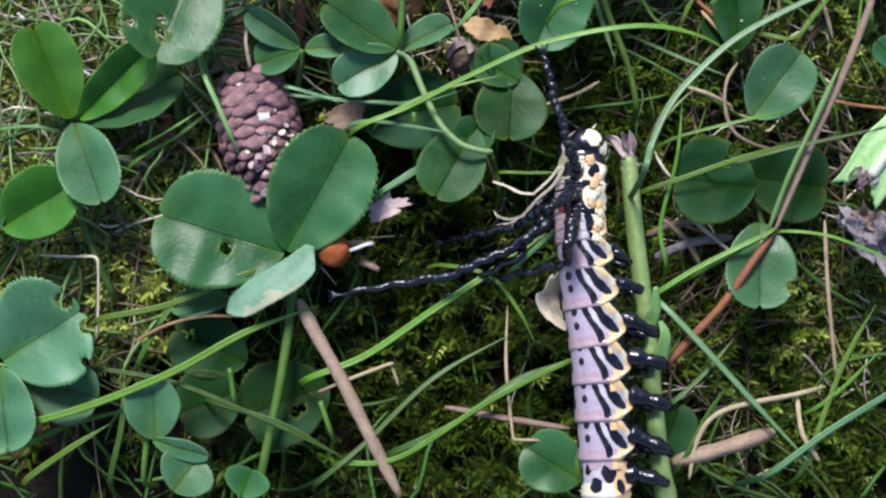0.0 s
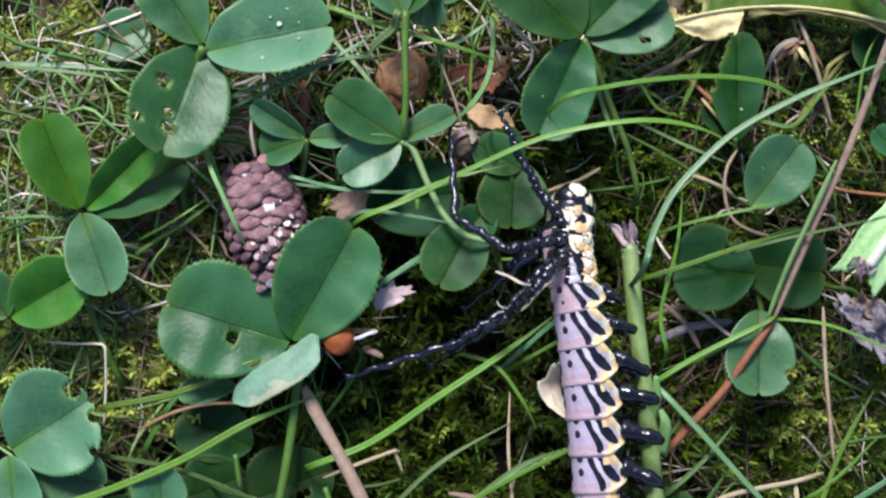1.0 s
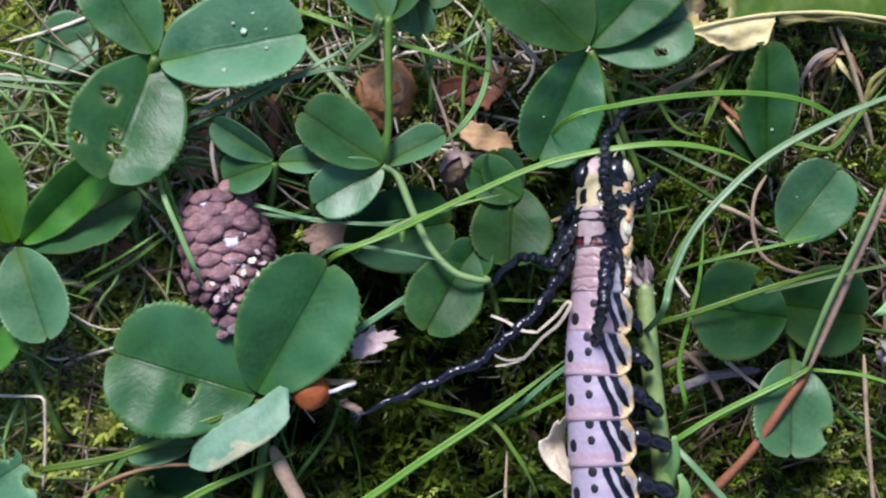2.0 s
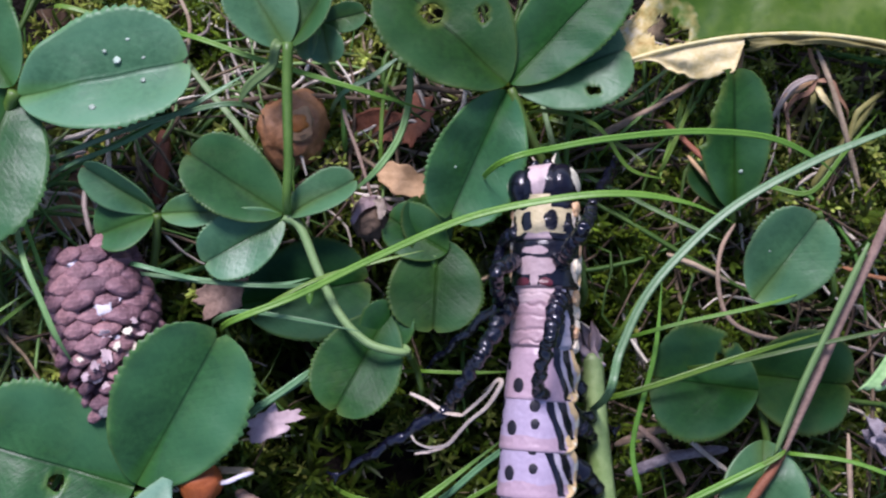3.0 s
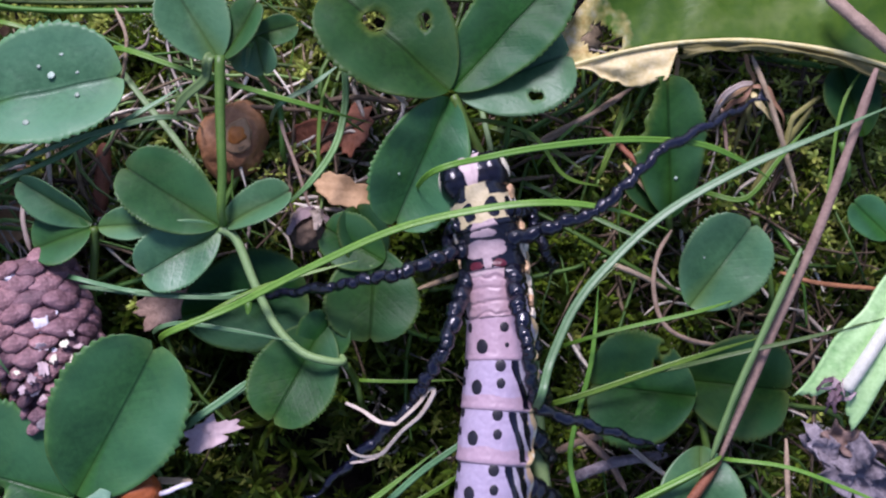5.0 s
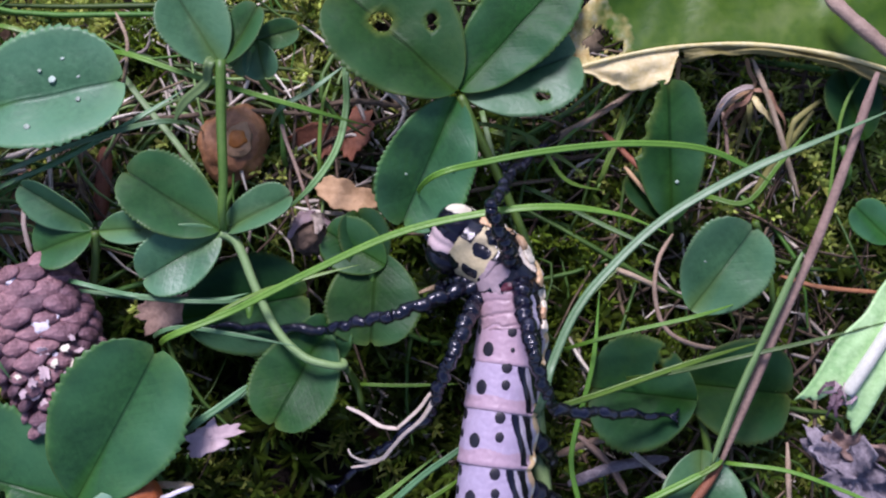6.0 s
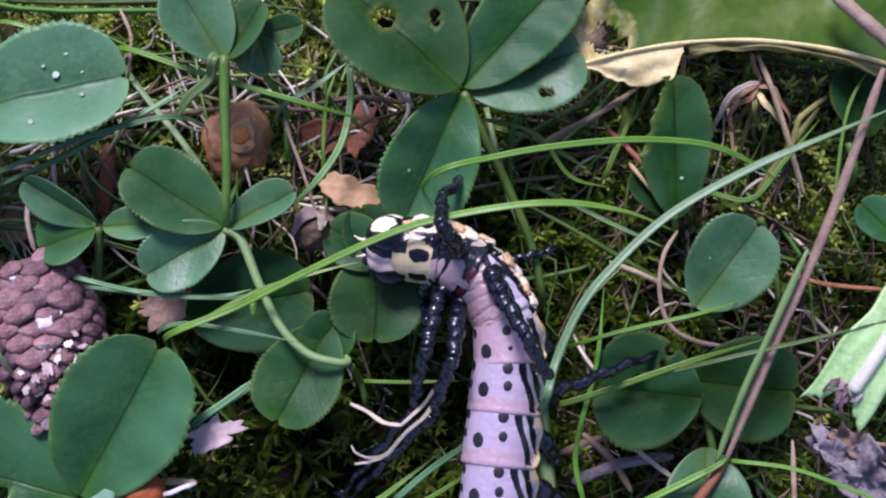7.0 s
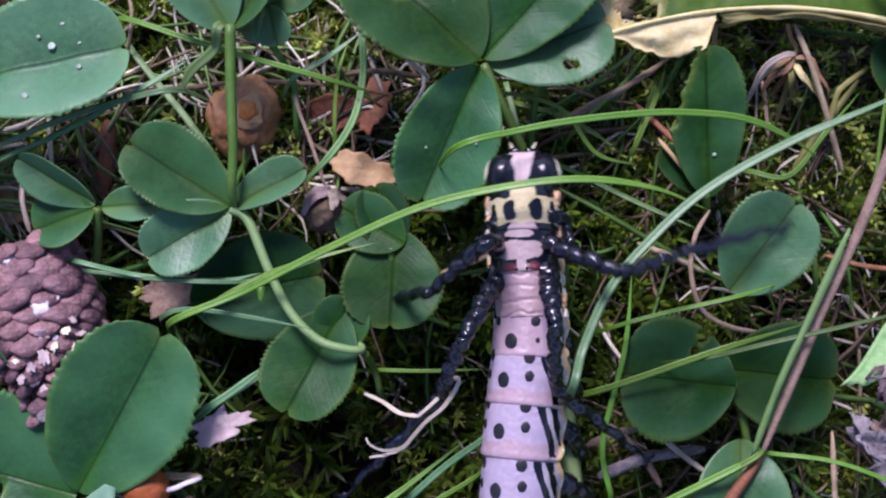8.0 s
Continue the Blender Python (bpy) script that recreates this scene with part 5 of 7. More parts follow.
# ---- the green stem that the larva grips ----
def green_stem():
    at = (31, -44, 3)
    ob = root("plant_stem", at, "thick green plant stem with swollen nodes and torn brown tip", "stem")
    line = smooth_line([(32.1, -62.7, 3), (31.6, -51.5, 3), (30.3, -42.4, 3), (29.6, -34.8, 3.2), (29, -27, 3.5), (28.3, -19.2, 4), (27.5, -11.3, 4), (27, -4.9, 4), (26.7, 0.8, 4)], 8)
    bm = bmesh.new()
    sweep(bm, line, lambda u: 1.4 * (1 + 0.20 * math.exp(-((u - 0.5) / 0.025) ** 2) + 0.18 * math.exp(-((u - 0.2) / 0.02) ** 2) - 0.12 * u))
    part("stalk", shifted(bm, at), "juicy", ob, m=ob.matrix_basis)
    bm = bmesh.new()
    sweep(bm, smooth_line([(26.9, -0.8, 4), (26.4, 1, 5), (26.4, 3.3, 6)], 9), lambda u: 1.25 * (1 - 0.55 * u) * (1 + 0.3 * noise.noise(Vector((u * 7, 0, 0)))), BLADE, twist=0.9)
    part("torn_tip", shifted(bm, at), "pale_pink", ob, "withered pale torn tip", m=ob.matrix_basis)
    for pts in ([(26.7, 1.4, 5), (26.1, 2.9, 6), (25.4, 3.9, 7)], [(26.8, 1, 5), (26.9, 2.6, 6.5), (26.4, 4.1, 7)], [(26.2, 0.6, 5), (24.6, 3.1, 5), (23.2, 3.7, 5)]):
        bm = bmesh.new()
        sweep(bm, smooth_line(pts, 7), lambda u: 0.75 * math.sin(math.pi * (0.2 + 0.75 * u)) * (1 + 0.3 * noise.noise(Vector((u * 6, pts[0][0], 0)))), BLADE, twist=1.2)
        part("frayed_flap", shifted(bm, at), "pale_pink", ob, "pale frayed flap of the torn tip", m=ob.matrix_basis)
    for pts in ([(28.6, -23.9, 4), (29.5, -20.9, 6), (29.5, -17.9, 7)], [(30, -28.6, 4), (30.8, -24.8, 6), (30.2, -22.5, 6)]):
        bm = bmesh.new()
        sweep(bm, smooth_line(pts, 6), lambda u: 1.3 * (1 - 0.75 * u), BLADE)
        part("sheath", shifted(bm, at), "blade_p", ob, "pale papery leaf sheath", m=ob.matrix_basis)


green_stem()


# ---- cone ----
def cone_scale(seed):
    """One scale: a thick, rough, lozenge-shaped plate, domed behind and turned up in a lip at its free edge."""
    bm = bmesh.new()
    n, rows = 16, []
    for rad, h in ((0.60, -1.1), (1.05, -0.45), (1.16, -0.05), (1.02, 0.30), (0.62, 0.52), (0.24, 0.60)):
        row = []
        for i in range(n):
            a = 2 * math.pi * i / n
            c, s = math.cos(a), math.sin(a)
            k = rad * 1.12 / (abs(c) ** 1.5 + abs(s) ** 1.5) ** 0.667
            w = 1 + 0.20 * noise.noise(Vector((c * 1.6, s * 1.6, rad + seed * 7)))
            row.append(bm.verts.new(Vector((1.0 * k * c * w, 1.45 * k * s * w, h + 0.36 * rad * c + 0.16 * noise.noise(Vector((c * 2 * rad, s * 2 * rad, seed * 5))))) * MM))
        rows.append(row)
    for a, b in zip(rows, rows[1:]):
        for i in range(n):
            j = (i + 1) % n
            bm.faces.new((a[i], a[j], b[j], b[i]))
    bm.faces.new(rows[-1])
    return mesh_of(bm, ("cone",))


def cone(at, axis_to, radius):
    a, b = Vector(at), Vector(axis_to)
    ob = root("pine_cone", at, "reddish-brown conifer cone with closed scales and white resin specks", "cone")
    x = (b - a).normalized()
    y = Vector((0, 0, 1)).cross(x).normalized()
    z = x.cross(y)
    ln = (b - a).length
    prof = lambda u: radius * (0.42 + 0.58 * math.sin(math.pi * min(1, 0.18 + 0.66 * u)) ** 0.8)
    bm = bmesh.new()
    sweep(bm, [a + x * ln * i / 14 for i in range(15)], lambda u: prof(u) * 0.86, [(math.cos(k * math.pi / 8), math.sin(k * math.pi / 8)) for k in range(16)])
    part("core", shifted(bm, at), "cone", ob, m=ob.matrix_basis)
    shapes = [cone_scale(k) for k in range(4)]
    r = random.Random(3)
    n = 125
    for i in range(n):
        u = (i + 0.5) / n
        ang = i * 2.39996
        rad = prof(u)
        out = y * math.cos(ang) + z * math.sin(ang)
        tang = x.cross(out)
        lean = (out - x * r.uniform(-0.10, 0.22) + tang * r.uniform(-0.18, 0.18)).normalized()
        fx = (x - lean * x.dot(lean)).normalized()
        m = Matrix((fx, lean.cross(fx), lean)).transposed().to_4x4()
        s = (0.78 + 0.42 * math.sin(math.pi * min(1, u + 0.15))) * r.uniform(0.76, 0.98)
        m.translation = (a + x * ln * u + out * (rad + r.uniform(0.15, 0.6))) * MM
        part("scale", shapes[r.randrange(4)], "cone", ob, m=m @ Matrix.Diagonal((s, s, s, 1)))
    specks = [(0.42, 1.35, 0.95, "pale"), (0.10, 1.75, 0.55, "pale"), (0.38, 1.02, 0.32, "pale"), (0.50, 1.12, 0.36, "pale_pink"), (0.60, 1.2, 0.3, "pale"), (0.30, 1.55, 0.25, "grime")]
    specks += [(r.uniform(0.68, 0.99), r.uniform(0.5, 1.9), r.uniform(0.35, 0.85), ("pale_pink", "grime", "pale_pink", "cream")[k % 4]) for k in range(14)]
    for u, ang, size, mat in specks:
        out = y * math.cos(ang) + z * math.sin(ang)
        bm = bmesh.new()
        bmesh.ops.create_icosphere(bm, subdivisions=3, radius=1.0)
        for v in bm.verts:
            k = size * (1 + 0.55 * noise.noise(v.co * 1.4 + Vector((ang * 9, u * 9, 0))) + 0.25 * noise.noise(v.co * 4 + Vector((u * 9, 0, 0))))
            v.co = Vector((v.co.x * k, v.co.y * k, v.co.z * k * 0.45)) * MM
        part("resin_speck", bm, mat, ob, "whitish resin speck", m=Matrix.Translation((a + x * ln * u + out * (prof(u) + 0.65)) * MM))



cone((-27.4, 12.1, 4.5), (-22.8, -5, 4.5), 4.9)


# ---- lumps, scraps and broken pieces in the litter ----
def lump(name, at, size, mat, label, category, rough=0.22, seed=0):
    bm = bmesh.new()
    bmesh.ops.create_icosphere(bm, subdivisions=4, radius=1.0)
    for v in bm.verts:
        k = 1 + rough * noise.noise(v.co * 1.4 + Vector((seed, 0, 0))) + rough * 0.45 * noise.noise(v.co * 4 + Vector((0, seed, 0)))
        v.co = Vector((v.co.x * size[0] * k, v.co.y * size[1] * k, v.co.z * size[2] * k)) * MM
    return tagged(part(name, bm, mat, None, m=Matrix.Translation(Vector(at) * MM) @ Matrix.Rotation(seed * 0.7, 4, "Z")), label, category)


def scrap(name, at, size, turn, mat, label, category, curl=0.1, rag=0.25, seed=1, tilt=(0, 0), crumple=0.35):
    """A thin ragged piece, curled along one side."""
    bm = bmesh.new()
    n, rings = 40, 9
    rows = []
    for k in range(rings + 1):
        row = []
        for i in range(n):
            a = 2 * math.pi * i / n
            e = 1 + rag * noise.noise(Vector((math.cos(a) * 2.2, math.sin(a) * 2.2, seed))) + rag * 0.5 * noise.noise(Vector((math.cos(a) * 7, math.sin(a) * 7, seed + 5)))
            q = max(k, 0.02) / rings * e
            px, py = q * size[0] * math.cos(a), q * size[1] * math.sin(a)
            row.append(bm.verts.new(Vector((px, py, curl * (py * py - 0.4 * px * px) + crumple * noise.noise(Vector((px * 0.5, py * 0.5, seed))) + 0.4 * crumple * noise.noise(Vector((px * 1.3, py * 1.3, seed))))) * MM))
        rows.append(row)
    for a, b in zip(rows, rows[1:]):
        for i in range(n):
            bm.faces.new((a[i], a[(i + 1) % n], b[(i + 1) % n], b[i]))
    bm.faces.new(rows[0])
    thicken(bm, 0.2)
    return tagged(part(name, mesh_of(bm, (mat,), turn=False), mat, None, m=pose(at[0] * MM, at[1] * MM, at[2] * MM, tilt[0], tilt[1], turn)), label, category)


nut = lump("nut", (-5.9, 26.0, 0.6), (4.4, 3.9, 3.0), "nut", "tan-brown nutshell with an orange scar, lying in the litter", "nut", 0.22, 2)
for size, height, kind, word in (((1.9, 1.6, 0.5), 2.75, "tan", "pale_ring"), ((1.1, 1.0, 0.5), 3.05, "orange", "scar")):
    bm = bmesh.new()
    bmesh.ops.create_icosphere(bm, subdivisions=3, radius=1.0)
    for v in bm.verts:
        k = 1 + 0.3 * noise.noise(v.co * 1.7 + Vector((size[0], 0, 0)))
        v.co = Vector((v.co.x * size[0] * k, v.co.y * size[1] * k, v.co.z * size[2])) * MM
    scar = new(word, mesh_of(bm, (kind,)))
    scar.parent, scar.matrix_basis = nut, Matrix.Translation(Vector((0.2, -0.9, height)) * MM)
scrap("bark_flake", (3, 26.2, 0), (4, 2.2), 15, "rust", "russet bark flake in the litter", "bark", 0.12, 0.6, 5, (10, -8))
scrap("bark_flake", (7.9, 27.5, 0), (3, 1.8), 70, "rust", "dark russet bark flake in the litter", "bark", 0.12, 0.6, 15, (-10, 8))
lump("orange_berry", (-14.7, -12.6, 5.4), (2.4, 2.3, 2), "orange", "orange-brown withered berry under the clover", "berry", 0.1, 3)
lump("orange_berry", (-25.3, -1.4, 4), (1.7, 2.0, 1.4), "orange", "orange-brown withered fruit at the foot of the cone", "berry", 0.3, 6)
for k, (spot, size) in enumerate((
    ((-23.7, 2.7, 10.65), 0.62),
    ((-22.5, 1.5, 10.45), 0.5),
    ((-23.5, 0.5, 10.45), 0.74),
    ((-24.7, -0.5, 10.65), 0.56),
    ((-21.6, 3, 10.05), 0.5),
    ((-25.6, -1.7, 10.65), 0.5),
    ((-21, 4.1, 9.65), 0.37),
    ((-26.1, 0.1, 10.85), 0.37),
    ((-20.4, 2.8, 9.05), 0.43),
)):
    scrap("resin_crumb", spot, (size, 0.7 * size), 50 * k, ("pale_pink", "cream", "pale_pink")[k % 3], "pinkish crumbling scrap on the cone", "crumb", 0.3, 0.9, 40 + k, (20 - 7 * k, 12))
scrap("dead_leaf", (-30.5, 16.8, 1), (3.0, 1.8), 30, "tan", "orange-tan dead leaf scrap above the cone", "leaf", 0.15, 0.6, 51, (8, 6))
scrap("dead_leaf", (-30.1, 20.2, 1), (3.4, 2.0), 80, "tan", "orange-tan dead leaf scrap in the moss", "leaf", 0.15, 0.6, 53, (-8, 6))
scrap("dead_leaf", (-40.9, 5.5, 1), (2.6, 1.8), 10, "rust", "rusty dead leaf scrap in the moss", "leaf", 0.15, 0.6, 55, (-8, -6))
scrap("petal", (-7.5, -6.6, 5), (3, 1.5), 20, "pale_pink", "pale pinkish dry petal on the moss", "petal", 0.12, 0.7, 3, (0, 0))
scrap("dead_leaf", (15.4, -20, 3), (1.9, 4.6), 10, "tendril", "pale curled dry leaf beside the larva", "leaf", 0.2, 0.4, 6, (0, 35))
scrap("dead_leaf", (6.9, 19.8, 3), (3.6, 1.7), -20, "tan", "tan dead leaf scrap on the soil", "leaf", 0.1, 0.4, 8, (0, 0))
scrap("dead_leaf", (-31.5, 17.8, -1), (3.4, 2.1), 35, "tan", "tan dead leaf scrap between the clover stalks", "leaf", 0.12, 0.6, 31, (8, -6))
scrap("dead_leaf", (-27.6, 23.4, -1), (3.0, 1.6), -25, "straw_pink", "pale brown leaf scrap between the clover stalks", "leaf", 0.12, 0.6, 33, (-6, 8))
scrap("dead_leaf", (-36.5, 22.6, -1), (2.8, 1.9), 70, "tan", "curled brown leaf scrap in the moss", "leaf", 0.2, 0.5, 35, (10, 10))
scrap("dead_leaf", (-13.2, 7.3, 2), (3.2, 2), 20, "straw_pink", "tan curled leaf scrap beside the cone", "leaf", 0.15, 0.5, 9, (0, 0))
scrap("dead_leaf", (33.3, 36.9, 4), (2.2, 1.7), 0, "litter", "dark broken leaf scrap at the torn leaf", "leaf", 0.1, 0.6, 10, (0, 0))


# ---- dry calyx, tendril and twisted dead leaf ----
def dry_calyx(at, radius):
    """A withered hood with ragged lobes, open on its lower side, round a dark seed head."""
    ob = root("dry_calyx", at, "withered whitish calyx hooding a dark seed head", "calyx")
    turn = pose(at[0] * MM, at[1] * MM, at[2] * MM, -92, 0, -20)
    for k in range(6):
        bm = bmesh.new()
        rows = []
        for i in range(15):
            u = i / 14
            th = radians(8 + (92 + 16 * math.sin(k * 2.1)) * u)
            half = radians(30 * (1 - 0.9 * max(0, u - 0.35) / 0.65) * (1 + 0.3 * math.sin(9 * u + k)))
            row = []
            for j in range(7):
                a = radians(60 * k + 7 * math.sin(k)) + half * (j / 3 - 1)
                r = radius * (1 + 0.22 * noise.noise(Vector((u * 5, j * 0.7, k))) + 0.30 * u ** 3 * math.sin(k * 1.7) - 0.05 * abs(j - 3) * u)
                row.append(bm.verts.new(Vector((r * math.sin(th) * math.cos(a), r * math.sin(th) * math.sin(a), r * math.cos(th))) * MM))
            rows.append(row)
        for a, b in zip(rows, rows[1:]):
            for j in range(6):
                bm.faces.new((a[j], a[j + 1], b[j + 1], b[j]))
        bmesh.ops.solidify(bm, geom=bm.faces[:], thickness=0.16 * MM)
        part("lobe", bm, "tendril" if k % 2 else "pale_pink", ob, m=turn)
    bm = bmesh.new()
    bmesh.ops.create_icosphere(bm, subdivisions=4, radius=radius * 0.72 * MM)
    for v in bm.verts:
        v.co *= 1 + 0.2 * noise.noise(v.co * 1500)
    part("seed_head", bm, "litter", ob, "dark brown seed head", m=turn)


dry_calyx((2.9, 15, 4.5), 2.7)


def dry_tendril():
    """A forked, looped tendril."""
    at = (12.1, -5.6, 5.5)
    ob = root("dry_tendril", at, "forked curling bleached tendril on the moss", "tendril")
    for pts, w in (([(7.3, -3.4, 7.6), (9.1, -4.2, 8.6), (10.8, -5.3, 9.6), (12.3, -5.6, 10.1), (13.0, -5.6, 10.1)], 0.21), ([(12.6, -5.7, 10.1), (13.8, -4.7, 10.6), (15.1, -3.5, 11.1), (16.0, -2.3, 11.6), (16.5, -2.1, 11.6), (16.5, -2.7, 11.6), (15.2, -4.7, 11.1), (13.4, -6.2, 10.6), (12.2, -7.5, 10.1), (11.1, -8.6, 9.6), (9.4, -8.9, 9.1), (8.0, -8.4, 8.6), (7.5, -7.7, 8.1)], 0.21), ([(7.8, -9.6, 8.1), (9.7, -9.3, 8.6), (11.4, -8.7, 9.1)], 0.14)):
        bm = bmesh.new()
        sweep(bm, smooth_line(pts, 9), lambda u: w * (0.5 + 0.6 * math.sin(math.pi * (0.1 + 0.8 * u))) * (1 + 0.1 * math.sin(19 * u)), BLADE, twist=0.7)
        part("strand", shifted(bm, at), "tendril", ob, m=ob.matrix_basis)


dry_tendril()


def twisted_leaf(pts, half, mat, label, twist):
    """A limp dead leaf lying in a twisted ribbon."""
    at = pts[0]
    bm = bmesh.new()
    section = [(-1, 0.25), (-0.7, 0.5), (-0.3, 0.1), (0, -0.25), (0.35, 0.05), (0.7, 0.35), (1, 0.1), (0.7, 0.22), (0.35, -0.08), (0, -0.38), (-0.3, -0.03), (-0.7, 0.37)]
    line = [p + Vector((0.5 * noise.noise(p * 0.4), 0.5 * noise.noise(p * 0.4 + Vector((9, 0, 0))), 0.6 * noise.noise(p * 0.5))) for p in smooth_line(pts, 12)]
    sweep(bm, line, lambda u: half * (0.45 + 0.55 * math.sin(math.pi * (0.15 + 0.75 * u))) * (1 + 0.22 * noise.noise(Vector((u * 9, half, 0)))), section, twist=twist)
    for v in bm.verts:
        c = v.co / MM
        v.co += Vector((noise.noise(c * 0.9), noise.noise(c * 0.9 + Vector((7, 0, 0))), 1.3 * noise.noise(c * 0.8 + Vector((0, 7, 0))))) * 0.6 * MM
    return tagged(part("dead_leaf", shifted(bm, at), mat, None, m=Matrix.Translation(Vector(at) * MM)), label, "leaf")


def shrivelled_seedling():
    """A dead seedling: brown leaves hanging from one crown."""
    at = (53.6, 25.1, -5)
    ob = root("shrivelled_seedling", at, "shrivelled brown seedling with hanging dead leaves", "seedling")
    for pts, w, mat in (([(51.7, 30.7, 4.5), (50.3, 29.9, 5), (48.5, 28.8, 5), (47.5, 27.3, 3), (47.1, 25.6, 0)], 0.34, "tan"), ([(51.5, 30.4, 4.5), (51.5, 27.7, 4), (53.5, 25.1, -5)], 0.4, "olive"), ([(51.8, 30.2, 4.5), (52.3, 28.7, 5), (53.5, 27.8, 4), (54.5, 26.9, 3), (55.8, 25.9, 1)], 0.5, "wither"), ([(51.4, 30.8, 4.5), (51.1, 28.9, 3), (50.3, 27.8, 1), (49.7, 27.2, 0)], 0.3, "tan"), ([(51.7, 34.7, 3), (51.7, 32.8, 4), (52.1, 31.4, 4.5), (51.6, 30.2, 4.5)], 0.35, "tan"), ([(51.9, 30.9, 5), (50.2, 30.4, 6), (48.6, 29.4, 5.5), (47.6, 27.6, 4), (47.0, 26.0, 2), (46.6, 24.2, 0)], 0.4, "tendril"), ([(51.8, 30.5, 5), (53.2, 30.2, 5.5), (54.0, 28.8, 5), (55.3, 27.2, 4), (55.6, 25.4, 2)], 0.36, "tan"), ([(51.6, 30.4, 5), (50.9, 29.2, 5), (49.6, 28.8, 4), (48.8, 27.4, 3), (49.6, 26.2, 2)], 0.34, "tan"), ([(51.9, 30.4, 4.8), (51.6, 28.6, 3.4), (51.0, 26.0, 1), (50.7, 23.2, -2)], 0.42, "olive")):
        bm = bmesh.new()
        sweep(bm, smooth_line(pts, 8), lambda u: w * math.sin(math.pi * (0.18 + 0.75 * u)) * (1 + 0.25 * noise.noise(Vector((u * 7, w * 9, 0)))), BLADE, twist=0.9)
        part("dead_strip", shifted(bm, at), mat, ob, m=ob.matrix_basis)


shrivelled_seedling()
scrap("dead_leaf", (61.5, -11.5, 3.5), (6.0, 2.9), -36, "grey", "limp ragged grey dead leaf under the torn stalk", "leaf", 0.10, 0.7, 21, (18, 10), 2.6)
scrap("dead_leaf", (58.0, -8.6, 4.2), (2.6, 1.4), -62, "grey", "small crumpled grey scrap of dead leaf", "leaf", 0.2, 0.8, 23, (-20, 12), 1.6)
twisted_leaf([(58.4, -6.6, 4.5), (60.6, -8.1, 4), (62.7, -8.6, 4), (65.7, -10, 3)], 1.5, "straw_pink", "brown shrivelled leaf beside the grey dead leaf", -0.8)


# ---- broad withering leaf ----
def broad_leaf():
    at = (49.1, 35.4, 6)
    ob = root("broad_leaf", at, "broad olive-green leaf with a pale midrib and a yellowed torn end", "leaf")
    a, b = Vector((30.6, 31.9, 8)), Vector((73.7, 28, 8))
    x = (b - a).normalized()
    y = Vector((0, 0, 1)).cross(x).normalized()
    ln = (b - a).length

    def axis(u):
        return a + x * ln * u + y * 18.8 * u * (1 - u)

    def blade(side, u0, u1, wide, label, seed, up, gaps=(), skin="dock"):
        bm = bmesh.new()
        nu, nv = 110, 26
        grid = []
        for i in range(nu + 1):
            u = u0 + (u1 - u0) * i / nu
            row = []
            for j in range(nv + 1):
                v = j / nv
                w = wide(u) * (1 + 0.14 * noise.noise(Vector((u * 14, v, seed))) + 0.10 * noise.noise(Vector((u * 45, v, seed))))
                start = (0.9 * noise.noise(Vector((v * 5, seed, 0))) + 0.5 * noise.noise(Vector((v * 15, seed, 3)))) * max(0, 1 - i / 12)
                p = axis(u) + x * start + y * side * w * v + Vector((0, 0, up * v * v * w * 0.2 + 1.7 * noise.noise(Vector((u * 9, v * 2, seed))) * v + 0.2 * math.sin(u * 60 - v * 2) * v))
                row.append(bm.verts.new(p * MM))
            grid.append(row)
        for i in range(nu):
            for j in range(nv):
                c = (grid[i][j].co + grid[i + 1][j + 1].co) / 2 / MM - a
                cx, cy = c.dot(x), c.dot(y)
                if any(math.hypot(cx - hx, cy - hy) < hr * (1 + 0.5 * noise.noise(Vector((cx, cy, 2)))) for hx, hy, hr in gaps):
                    continue
                bm.faces.new((grid[i][j], grid[i + 1][j], grid[i + 1][j + 1], grid[i][j + 1]))
        for v in [v for v in bm.verts if not v.link_faces]:
            bm.verts.remove(v)
        thicken(bm, 0.3)
        part("blade", mesh_of(shifted(bm, at), (skin,), turn=False), skin, ob, label, m=ob.matrix_basis)

    blade(1, -0.03, 1.0, lambda u: 4.5 + 9 * min(1, max(0, u) * 6), "", 1, 0.3, ((3.8, 3.8, 1.6), (5.4, 3.3, 1.0)))
    blade(-1, 0.0, 0.285, lambda u: 0.3 + 3.7 * smoothstep(0.0, 0.21, u) * (1 - 0.8 * smoothstep(0.262, 0.285, u)), "yellow-white folded edge", 3, -0.3, skin="wither")
    blade(-1, 0.3, 1.0, lambda u: 1.3 + 0.4 * math.sin(u * 9), "pale yellow-green rolled margin", 4, -0.3, skin="olive")
    bm = bmesh.new()
    sweep(bm, [axis(i / 30) + Vector((0, 0, 0.25)) for i in range(31)], lambda u: (0.20 + 0.10 * u) * (1 + 0.12 * math.sin(31 * u)))
    part("midrib", shifted(bm, at), "wither", ob, "pale yellowish midrib", m=ob.matrix_basis)


broad_leaf()


